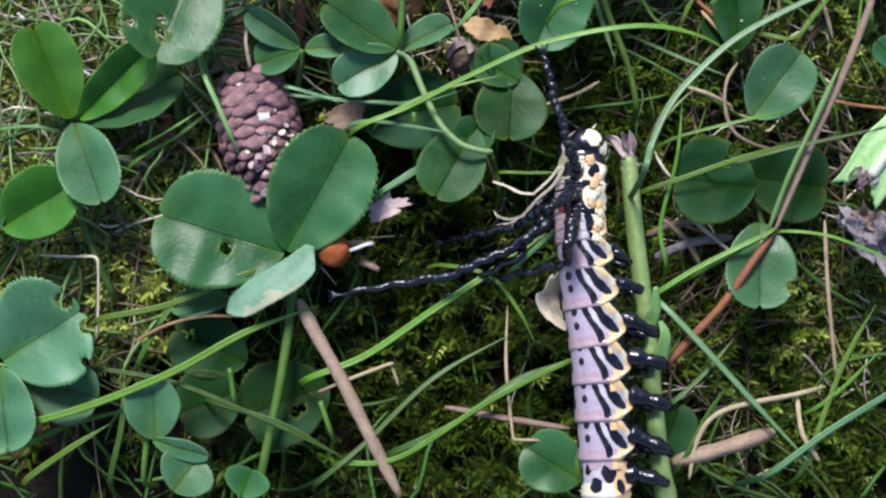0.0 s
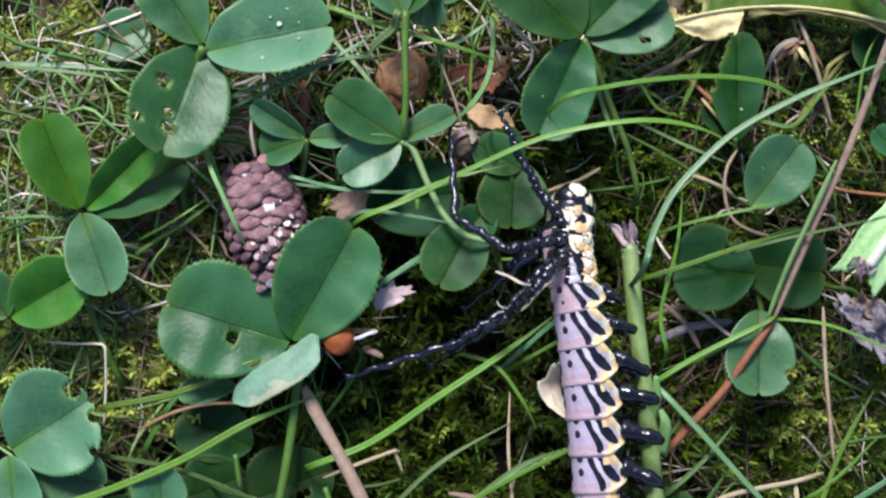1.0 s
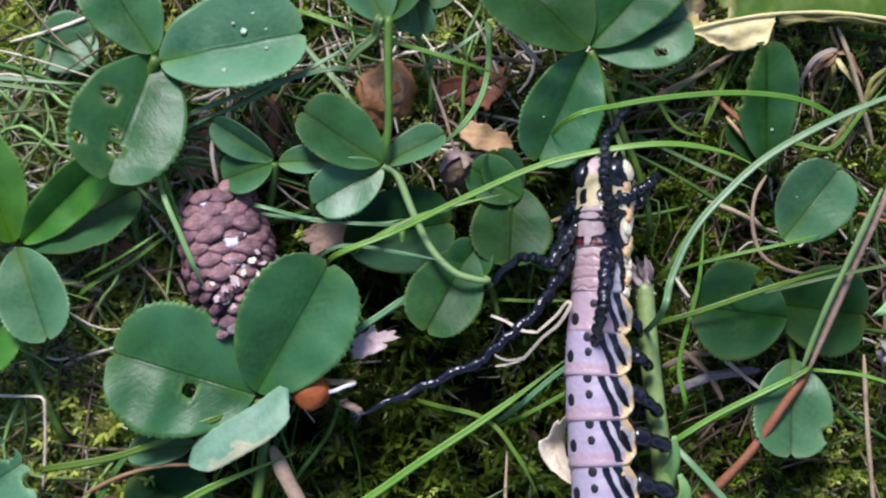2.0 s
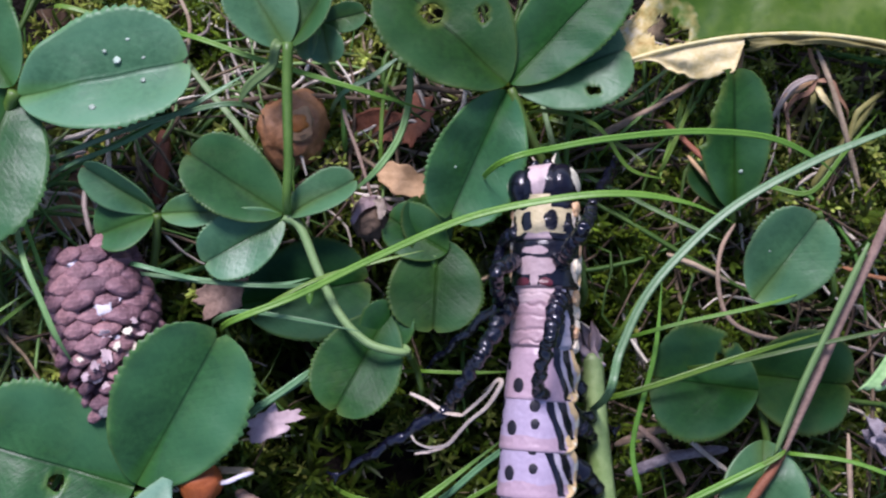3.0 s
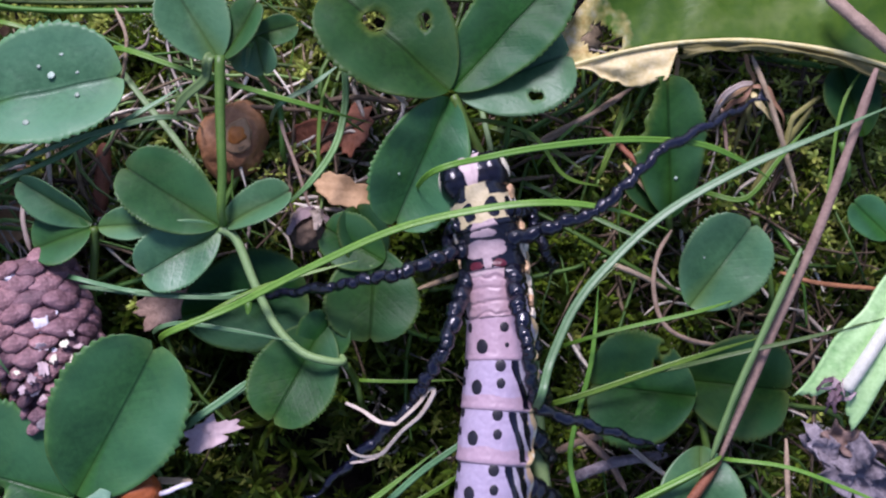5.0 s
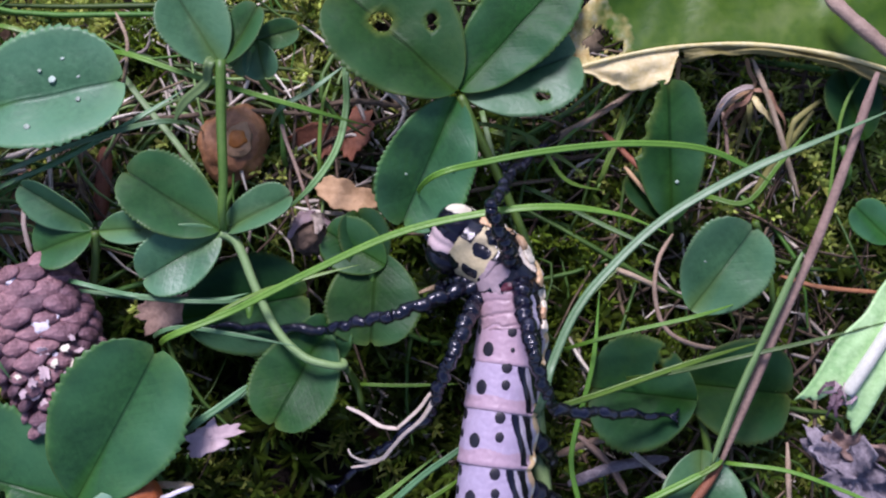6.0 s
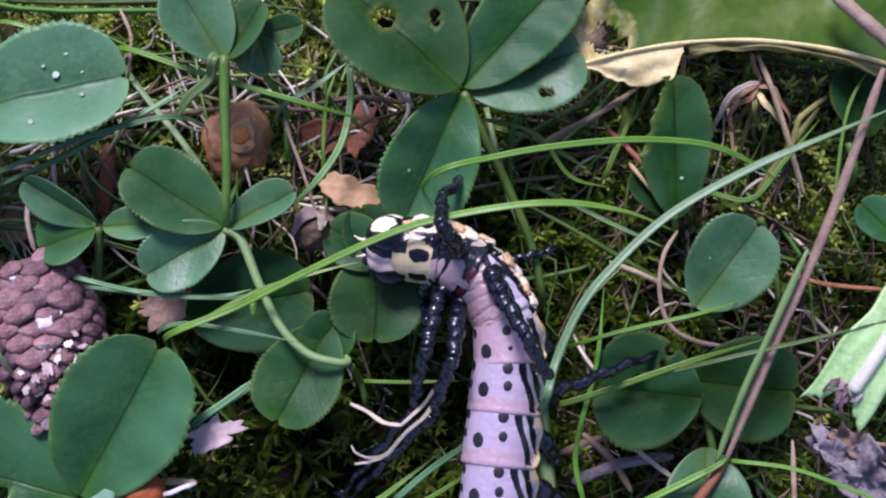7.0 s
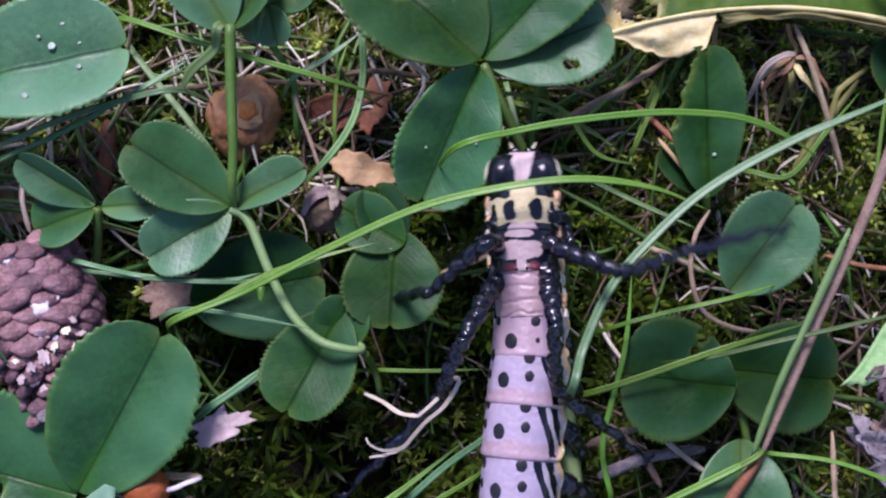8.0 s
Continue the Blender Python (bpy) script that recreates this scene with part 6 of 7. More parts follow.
# ---- torn juicy stem ----
def torn_stem():
    """A flat, channelled leaf stalk: raised rims, a white rib down the middle, torn into two lobes at its brown end."""
    at = (60.0, 1.0, 6)
    ob = root("torn_stem", at, "pale green split stalk with a white rib and frayed withered end", "stem")
    line = smooth_line([(73.4, 17.3, 7), (69.3, 11.3, 8), (65.3, 5.7, 8), (61.7, 0.6, 8), (58.6, -4.0, 7)], 10)
    n, k = len(line), 18
    bm = bmesh.new()
    rows = []
    for i, c in enumerate(line):
        u = i / (n - 1)
        d = (line[min(i + 1, n - 1)] - line[max(i - 1, 0)]).normalized()
        side = d.cross(Vector((0, 0, 1))).normalized()
        row = []
        for j in range(k + 1):
            v = 2 * j / k - 1
            half = 2.7 + 0.5 * u ** 3 + (0.7 * smoothstep(0.25, 0.75, u) if v > 0 else 0.0) + 0.45 * noise.noise(Vector((u * 6, v, 2)))
            ragged = smoothstep(0.8, 1.0, u) * (1.4 * abs(v) ** 1.5 - 1.1 + (1.5 if v > 0 else 1.2) * abs(v) + 1.2 * noise.noise(Vector((v * 5, 1, 0))))
            lift = 0.9 * abs(v) ** 2 * (1 - 0.8 * u) + 0.3 * noise.noise(Vector((u * 8, v * 3, 5))) - 0.8 * u ** 4 * abs(v)
            row.append(bm.verts.new((c + side * v * half + d * ragged + Vector((0, 0, lift))) * MM))
        rows.append(row)
    for a, b in zip(rows, rows[1:]):
        for j in range(k):
            bm.faces.new((a[j], a[j + 1], b[j + 1], b[j]))
    thicken(bm, 0.5)
    part("sheath", mesh_of(shifted(bm, at), ("torn",)), "torn", ob, m=ob.matrix_basis)
    bm = bmesh.new()
    sweep(bm, [c + Vector((0, 0, 0.25)) for c in line[:-3]], lambda u: 0.75 * (1 + 0.18 * noise.noise(Vector((u * 9, 3, 0)))))
    part("rib", shifted(bm, at), "pith", ob, "white fibrous rib", m=ob.matrix_basis)
    r = random.Random(8)
    for i in range(9):
        a = Vector((59.0 + r.uniform(-1.3, 1.6), -2.4 + r.uniform(-0.9, 0.9), 7.6))
        b = a + Vector((r.uniform(-2.0, 0.3), r.uniform(-2.4, -0.6), r.uniform(-0.6, 0.3)))
        bm = bmesh.new()
        sweep(bm, smooth_line([a, (a + b) / 2 + Vector((r.uniform(-0.4, 0.4), r.uniform(-0.4, 0.4), 0.4)), b], 6), lambda u: r.uniform(0.22, 0.5) * (1 - 0.6 * u), BLADE, twist=r.uniform(-1, 1))
        part("fibre", shifted(bm, at), ("purple", "purple", "pale_pink")[i % 3], ob, "purplish brown frayed fibre" if i % 3 < 2 else "pale frayed fibre", m=ob.matrix_basis)


torn_stem()



# ---- the larva ----
JOINTS = (0, 6.4, 9.8, 14.0, 19.1, 23.6, 28.8, 34.5, 40.2, 45.8, 51.2, 56.2, 60.5)   # ends of the rings of the resting body
LARVA_AT = (22.0, -10.0, 0.0)
larva = root("caterpillar", LARVA_AT, "long-legged lilac larva with black dots, black stripes and apricot side ridges", "caterpillar")


def ring_mesh(ln, r_front, r_back, paint, mats, ridge=0.0, folds=0, lap=1.3, nu=72, na=240):
    """A body ring along x, belly side up (+z): its hind lip laps over the next ring; painted face by face by (angle, along)."""
    bm = bmesh.new()
    rows = []
    total = ln + 2 * lap
    for i in range(nu + 1):
        x = -total / 2 + total * i / nu
        u = (x + ln / 2) / ln
        q = min(1.0, max(0.0, u))
        r = r_back + (r_front - r_back) * q
        if u > 1:
            r *= 1 - 0.10 * smoothstep(1.0, 1.0 + lap / ln, u)
        else:
            r *= 1 - 0.11 * smoothstep(0.012, -0.06, u)
            r *= 1 + 0.012 * math.exp(-((u - 0.06) / 0.05) ** 2)
        row = []
        for j in range(na):
            a = 2 * math.pi * j / na
            phi = math.degrees(a) if a <= math.pi else math.degrees(a) - 360
            side = Vector((math.cos(a) * 3, math.sin(a) * 3, x * 0.9))
            rr = r * (1 + 0.014 * noise.noise(side) + 0.008 * noise.noise(side * 2.7))
            if folds:
                wave = folds * u + 0.5 * noise.noise(side * 0.5) + 0.25 * noise.noise(side * 1.3)
                rr *= 1 - (0.035 + 0.035 * noise.noise(side * 0.8 + Vector((5, 0, 0)))) * max(0.0, math.cos(2 * math.pi * wave)) ** 3
            if ridge:
                rr += ridge * math.exp(-((abs(phi) - ridge_edge(q)) / 12) ** 2) * (0.35 + 0.65 * math.sin(math.pi * q) ** 0.8)
            row.append(bm.verts.new(Vector((x, -rr * math.sin(a), rr * math.cos(a))) * MM))
        rows.append(row)
    for i in range(nu):
        for j in range(na):
            f = bm.faces.new((rows[i][j], rows[i][(j + 1) % na], rows[i + 1][(j + 1) % na], rows[i + 1][j]))
            a = 360 * (j + 0.5) / na
            a = a if a <= 180 else a - 360
            x = -total / 2 + total * (i + 0.5) / nu
            f.material_index = mats.index(paint(a, (x + ln / 2) / ln))
    bm.faces.new(rows[0][::-1]).material_index = mats.index("black")
    bm.faces.new(rows[-1]).material_index = mats.index("black")
    return bm


def ridge_edge(q):
    """Middle, in degrees from the belly's middle, of the wavy cord along each side."""
    s = smoothstep(0.0, 0.32, q) if q < 0.32 else smoothstep(1.08, 0.32, q)
    return 106 + 40 * s


def paint_abdomen(phi, u):
    """Lilac belly; on each side two slanting black strokes with a pale gap, and a wavy apricot cord round the end of the second."""
    p = abs(phi) + 3 * noise.noise(Vector((phi * 0.07, u * 4, 3)))
    q = min(1.0, max(0.0, u))
    one = 62 + 27 * (1 - q) + 3 * math.sin(2 * math.pi * q)
    if p < one - 7:
        return "mauve" if u < 0.27 + 0.03 * math.sin(phi * 0.09) else "lilac"
    if p < one + 7.5 and u > 0.05:
        return "black"
    two = 84 + 38 * max(0.0, (1 - q) / 0.72) ** 1.2
    wide = 8.5 + 6.5 * smoothstep(0.85, 0.45, q)
    if q < 0.40:
        wide *= math.sqrt(max(0.0, 1 - ((0.40 - q) / 0.16) ** 2))
    if abs(p - two) < wide:
        return "black"
    if p < two and q > 0.26:
        return "bone"
    cord = ridge_edge(q)
    if abs(p - cord) < 11:
        return "cream" if p > cord + 5 or noise.noise(Vector((phi * 0.06, u * 2.5, 9))) > 0.25 else "apricot"
    if p < cord:
        return ("apricot" if p > one + 20 else "mauve") if q < 0.26 else "bone"
    if p > 98 and q > 0.93:
        return "dull_black"
    return "dull_black" if p < 170 else "black"


def paint_tail(phi, u):
    """Cream and white hind end with bold black blotches."""
    p = abs(phi) + 6 * noise.noise(Vector((phi * 0.05, u * 4, 7)))
    for c, w, m, h in ((0, 13, 0.55, 0.25), (34, 11, 0.75, 0.2), (52, 15, 0.3, 0.2), (84, 18, 0.62, 0.28), (112, 10, 0.25, 0.2)):
        if oval(p, u, c, w, m, h):
            return "black"
    if p > 150:
        return "black"
    return "apricot" if p > 95 else ("bone" if u > 0.35 else "cream")


def paint_first(phi, u):
    """The first abdominal ring is mauve all over its belly."""
    kind = paint_abdomen(phi, u)
    return "mauve" if kind == "lilac" else kind


def oval(p, u, c, w, m, h, power=2.0):
    return abs((p - c) / w) ** power + abs((u - m) / h) ** power < 1


def paint_hind_thorax(phi, u):
    p = abs(phi) + 5 * noise.noise(Vector((phi * 0.06, u * 3, 2)))
    edge = 46 + 7 * math.sin(math.pi * min(1, max(0, u)))
    if p < edge:
        return "pale_pink" if u > 0.86 + 0.05 * math.sin(phi * 0.11) else "pink"
    if p < edge + 14:
        return "black"
    slant = 78 + 22 * (1 - u)
    if abs(p - slant) < 8 + 5 * (1 - u):
        return "black"
    return "bone" if p < slant else ("cream" if p < 118 else ("apricot" if p < 140 else "black"))


def paint_mid_thorax(phi, u):
    p = abs(phi) + 5 * noise.noise(Vector((phi * 0.06, u * 3, 8)))
    v = u + 0.06 * noise.noise(Vector((phi * 0.05, u * 2, 4)))
    if oval(p, v, 20, 13, 0.10, 0.10):
        return "maroon"
    if oval(p, v, 0, 40, 0.48, 0.22, 2.6) or oval(p, v, 0, 24, 0.86, 0.10) or (p < 6 and v < 0.3):
        return "pale_pink"
    if v < 0.0 and p < 50:
        return "pale_pink"
    if p < 68:
        return "black"
    if oval(p, v, 84, 15, 0.5, 0.36) or oval(p, v, 118, 16, 0.55, 0.4):
        return "cream"
    return "black" if p < 100 or p > 138 else "cream"


def paint_fore_thorax(phi, u):
    p = abs(phi) + 5 * noise.noise(Vector((phi * 0.06, u * 4, 5)))
    v = u + 0.08 * noise.noise(Vector((phi * 0.05, u * 3, 1)))
    if v < 0.17:
        return "black" if p > 18 + 60 * max(0.0, 0.1 - v) else "pale_pink"
    for c, w, m, h in ((23, 11, 0.54, 0.31), (57, 8, 0.55, 0.27), (90, 13, 0.55, 0.30), (136, 14, 0.5, 0.3)):
        if oval(p, v, c, w, m, h, 2.4):
            return "black"
    if v > 0.95 and p > 20:
        return "black"
    return "butter" if p < 66 else "cream"


SKIN = ("lilac", "pink", "cream", "apricot", "black", "maroon", "pale_pink", "bone", "mauve", "butter", "dull_black")
RINGS = []      # part, arc length of its middle from the front of the head


def add_ring(name, s0, s1, r_front, r_back, paint, ridge=0.0, folds=0, label=""):
    ob = part(name, ring_mesh(s1 - s0, r_front, r_back, paint, SKIN, ridge, folds), SKIN, larva, label)
    RINGS.append((ob, (s0 + s1) / 2))
    return ob


def on_skin(ob, ln, u, phi, radius, size, name, mat, label, tall=0.16):
    """A slightly domed spot on a ring."""
    bm = bmesh.new()
    bmesh.ops.create_icosphere(bm, subdivisions=3, radius=1.0)
    for v in bm.verts:
        v.co = Vector((v.co.x * size * 1.15, v.co.y * size, v.co.z * tall)) * MM * (1 + (0.1 if tall < 0.3 else 0.45) * noise.noise(v.co * 1.6 + Vector((phi, u * 9, 0))))
    a = radians(phi)
    m = Matrix.Translation(Vector(((u - 0.5) * ln, -radius * math.sin(a), radius * math.cos(a))) * MM) @ Matrix.Rotation(a, 4, "X")
    spot = new(name, mesh_of(bm, (mat,)))
    spot.parent, spot.matrix_basis = ob, m
    return tagged(spot, label)


add_ring("front_ring", 6.4, 9.8, 3.35, 3.5, paint_fore_thorax, 0.3, 0, "cream neck ring with square black blotches")
add_ring("middle_ring", 9.8, 14.0, 3.4, 3.5, paint_mid_thorax, 0.3, 0, "pink ring with a maroon groove and black sides")
add_ring("hind_ring", 14.0, 19.1, 3.3, 3.5, paint_hind_thorax, 0.4, 4, "wrinkled pink ring with black sides")
for k, (s0, s1) in enumerate(zip(JOINTS[4:], JOINTS[5:-1])):
    grow = (0.96, 1.0, 1.02, 1.02, 1.0, 0.96, 0.90)[k]
    rf, rb = 3.44 * grow, 3.68 * grow
    ring = add_ring("body_ring", s0, s1, rf, rb, (paint_first, *[paint_abdomen] * 5, paint_tail)[k], 0.82 if k < 6 else 0.4, 0)
    dots = ((-3, 0.30, 0.66), (36, 0.74, 0.46), (40, 0.34, 0.22), (-34, 0.74, 0.44)) if k == 0 else ((-2, 0.42, 0.66), (37, 0.86, 0.54), (39, 0.52, 0.46), (-36, 0.86, 0.52), (-39, 0.52, 0.44))
    for phi, u, size in dots if k < 6 else ():
        on_skin(ring, s1 - s0, u, phi, rb - (rb - rf) * u + 0.02, size, "spot", "dull_black", "", 0.08)
    for side in (1, -1):
        bm = bmesh.new()
        w = (0.55, 0.7, 0.85, 1.0, 1.05, 1.0, 0.9)[k]
        d = 0.5 * math.sin(2.3 * k)
        line = [(0, 0, 0), (0.1, -side * 1.3, 0.0), (-0.5 + 0.4 * d, -side * 2.9 * w, -0.1), (d - 1.2, -side * 4.6 * w, -0.5), (1.3 * d - 1.9, -side * 5.7 * w, -1.5)]
        sweep(bm, smooth_line(line, 5), lambda u: 1.45 * w ** 0.5 * (1 - 0.50 * u) * (1 + 0.16 * math.sin(u * 13 + k) + 0.08 * math.sin(u * 31)))
        leg = new("proleg", mesh_of(bm, ("black",)))
        a = radians(148 * side)
        leg.parent = ring
        leg.matrix_basis = Matrix.Translation(Vector((0.2, -3.0 * grow * math.sin(a), 3.0 * grow * math.cos(a))) * MM) @ Matrix.Rotation(radians((148 - 82) * side), 4, "X")
tail = add_ring("tail_ring", 56.2, 60.5, 3.3, 2.2, paint_tail, 0.2, 0, "rounded black and cream tail ring")
bm = bmesh.new()
sweep(bm, smooth_line([(0, 0, 0), (0.3, 3, 0.3), (0.0, 6, -0.1), (-0.5, 9, -0.8), (-0.9, 12.5, -2.0)], 9), lambda u: 0.55 * (1 - 0.35 * u) * (0.8 + 0.3 * abs(math.sin(21 * u))))
clasper = new("clasper", mesh_of(bm, ("leg_black",)))
clasper.parent, clasper.matrix_basis = RINGS[-2][0], pose(-0.0006, 0.0022, 0.0026, -66, 0, 0)
tagged(clasper, "slender black beaded clasper")


def tubercles(ob, ln, radius, seed):
    """Cream and apricot knobs along the sides of a front ring."""
    r = random.Random(seed)
    for side in (1, -1):
        for k in range(5):
            on_skin(ob, ln, 0.06 + 0.22 * k + r.uniform(-0.06, 0.06), side * (98 + r.uniform(-20, 24)), radius - 0.05, r.uniform(0.55, 0.9), "knob", "apricot" if k % 3 == 1 else "cream", "", 0.36)


for ring_ob, ring_ln, ring_u, hip in ((RINGS[0][0], 3.4, 0.33, 0.55), (RINGS[1][0], 4.2, 0.60, 0.9), (RINGS[2][0], 5.1, 0.84, 1.0)):
    for side in (1, -1):
        on_skin(ring_ob, ring_ln, ring_u, side * 52, 3.25, hip, "hip", "black", "", 0.75 * hip)
tubercles(RINGS[0][0], 3.4, 3.45, 1)
tubercles(RINGS[1][0], 4.2, 3.5, 2)
tubercles(RINGS[2][0], 5.1, 3.5, 3)


def build_head():
    """A pinkish-cream skull with two large glossy black domes and a cream face."""
    bm = bmesh.new()
    bmesh.ops.create_uvsphere(bm, u_segments=150, v_segments=100, radius=1.0)
    for v in bm.verts:
        c = v.co.copy()
        dent = 1 - 0.06 * math.exp(-(c.y / 0.12) ** 2) + 0.02 * noise.noise(c * 3)
        v.co = Vector((c.x * 2.9, c.y * 3.75, c.z * 3.3)) * dent * MM
    kinds = ("black", "cream", "pale_pink", "butter")
    for f in bm.faces:
        c = f.calc_center_median() / MM
        y = abs(c.y) + 0.35 * noise.noise(c * 0.8)
        if c.x < -1.8 or (y > 3.0 and c.x < 0.8):
            k = "cream" if y > 1.2 else "butter"
        elif y < 0.8 + 0.15 * c.x:
            k = "pale_pink" if c.z > 0 else "cream"
        elif c.z < -1.5 and 1.6 < y < 2.6:
            k = "cream"
        else:
            k = "black"
        f.material_index = kinds.index(k)
    ob = part("head", bm, kinds, larva, "pinkish-cream head with two glossy black domes")
    RINGS.append((ob, 4.4))
    for side in (1, -1):
        d = bmesh.new()
        bmesh.ops.create_uvsphere(d, u_segments=72, v_segments=48, radius=1.0)
        for v in d.verts:
            v.co = Vector((v.co.x * 2.4, v.co.y * 1.85, v.co.z * 2.6)) * MM
        for f in d.faces:
            c = f.calc_center_median() / MM
            f.material_index = 1 if ((c.x - 0.5) / 1.35) ** 2 + ((c.y * side - 1.5) / 1.0) ** 2 + ((c.z - 0.4) / 1.25) ** 2 < 1 + 0.4 * noise.noise(c * 1.2) else 0
        dome = new("dome", mesh_of(d, ("black", "cream")))
        dome.parent, dome.matrix_basis = ob, Matrix.Translation(Vector((0.1, 2.0 * side, 0.5)) * MM)
        tagged(dome, "glossy black dome with a cream patch")
        b = bmesh.new()
        sweep(b, smooth_line([(2.3, 0.9 * side, -0.4), (3.2, 1.0 * side, -0.2), (4.0, 1.3 * side, -0.5)], 5), lambda u: 0.3 * (1 - 0.8 * u))
        feeler = new("feeler", mesh_of(b, ("cream",)))
        feeler.parent = ob
        m = bmesh.new()
        bmesh.ops.create_icosphere(m, subdivisions=3, radius=0.55 * MM)
        palp = new("mouthpart", mesh_of(m, ("black",)))
        palp.parent, palp.matrix_basis = ob, Matrix.Translation(Vector((2.5, 0.7 * side, 1.2)) * MM)


build_head()

LENGTHS = {"1": (6.0, 5.5, 6.0), "2": (9.5, 9.0, 14.5), "3": (9.0, 8.5, 16.0)}
LEGS = {}


def leg_piece(ln, r0, r1, beads, claw):
    """A jointed leg piece along x, ringed like a string of beads."""
    bm = bmesh.new()
    n = 54
    line = [Vector((ln * i / n, 0.16 * math.sin(i * 0.41), 0.35 * math.sin(math.pi * i / n) + 0.08 * math.sin(i * 0.6))) for i in range(n + 1)]
    sweep(bm, line, lambda u: (r0 + (r1 - r0) * u) * (0.84 + 0.17 * abs(math.sin(math.pi * beads * (u + 0.09 * math.sin(7 * u + ln) + 0.04 * math.sin(23 * u)) + 0.4)) + 0.10 * math.sin(31 * u + 2 * ln) + 0.05 * math.sin(83 * u)) * (1.0 if not claw else 1 - 0.5 * u ** 6))
    return bm


for side in "LR":
    for pair in "123":
        l1, l2, l3 = LENGTHS[pair]
        k = {"1": 0.85, "2": 0.88, "3": 1.0}[pair]
        LEGS[side + pair] = [
            part("thigh", leg_piece(l1, 0.98 * k, 0.74 * k, round(l1 / 1.6), False), "leg_black", larva, "glossy black beaded leg piece"),
            part("shin", leg_piece(l2, 0.76 * k, 0.60 * k, round(l2 / 1.5), False), "leg_black", larva, "glossy black beaded leg piece"),
            part("foot", leg_piece(l3, 0.70 * k, 0.42 * k, round(l3 / 1.4), True), "leg_black", larva, "slender black beaded foot"),
        ]
        for turn in (-1, 0, 1):
            bm = bmesh.new()
            sweep(bm, smooth_line([(0, 0, 0), (0.6, 0.35 * turn, 0.15), (1.2, 0.75 * turn, -0.1), (1.35, 0.9 * turn, -0.6)], 4), lambda u: 0.26 * (1 - 0.75 * u))
            claw = new("claw", mesh_of(bm, ("leg_black",)))
            claw.parent, claw.matrix_basis = LEGS[side + pair][2], Matrix.Translation(Vector((l3 - 0.25, 0, 0)) * MM)

# ---- movement of the larva ----
STATIONS = (4, 9, 13.5, 18, 23, 29, 40, 60)
ANCHOR, HEIGHT = 28.8, 9.0
BENDS, STEPS = [], {}


def bend(t, x, y, headings, roll_front, roll_rear, nod, lengths):
    """One posture: where the anchor lies, the heading of the body at each station, and how far each ring is stretched or drawn in."""
    BENDS.append((t, x, y, *headings, roll_front, roll_rear, nod, *lengths))


def step(leg, rows):
    """One leg's pieces over time: bearing and rise of thigh, shin and foot."""
    STEPS[leg] = rows


def between(rows, t, angles=()):
    """Smoothly eased values between the rows."""
    a = max((r for r in rows if r[0] <= t + 1e-6), key=lambda r: r[0])
    b = min((r for r in rows if r[0] >= t - 1e-6), key=lambda r: r[0])
    if b[0] - a[0] < 1e-6:
        return list(a[1:])
    u = (t - a[0]) / (b[0] - a[0])
    u = u * u * (3 - 2 * u)
    out = []
    for i, (p, q) in enumerate(zip(a[1:], b[1:])):
        d = q - p
        if i in angles:
            d = (d + 180) % 360 - 180
        out.append(p + d * u)
    return out


def ring_pose(t, s):
    """The pose of the body at arc length s from the front of the head, in the larva's space."""
    x, y, *rest = between(BENDS, t)
    heads, (front, rear, nod), lengths = rest[:8], rest[8:11], rest[11:]
    ends = np.concatenate(([0.0], np.cumsum(lengths)))
    ends -= ends[6]

    def heading(a):
        return radians(float(np.interp(a, STATIONS, heads)))
    n = 24
    way = [float(np.interp(ANCHOR + (s - ANCHOR) * i / n, JOINTS, ends)) for i in range(n + 1)]
    for i in range(n):
        h = heading(ANCHOR + (s - ANCHOR) * (i + 0.5) / n)
        x -= math.cos(h) * (way[i + 1] - way[i])
        y -= math.sin(h) * (way[i + 1] - way[i])
    roll = float(np.interp(s, (8, 26), (front, rear)))
    dip = float(np.interp(s, (0, 9), (nod, 0)))
    z = HEIGHT - (math.sin(radians(nod)) * max(0, 7 - s) if s < 7 else 0)
    m = Matrix.Translation((Vector((x, y, z)) - Vector(LARVA_AT)) * MM) @ Matrix.Rotation(heading(s), 4, "Z") @ Matrix.Rotation(radians(dip), 4, "Y")
    return m @ Matrix.Rotation(radians(-roll), 4, "X")


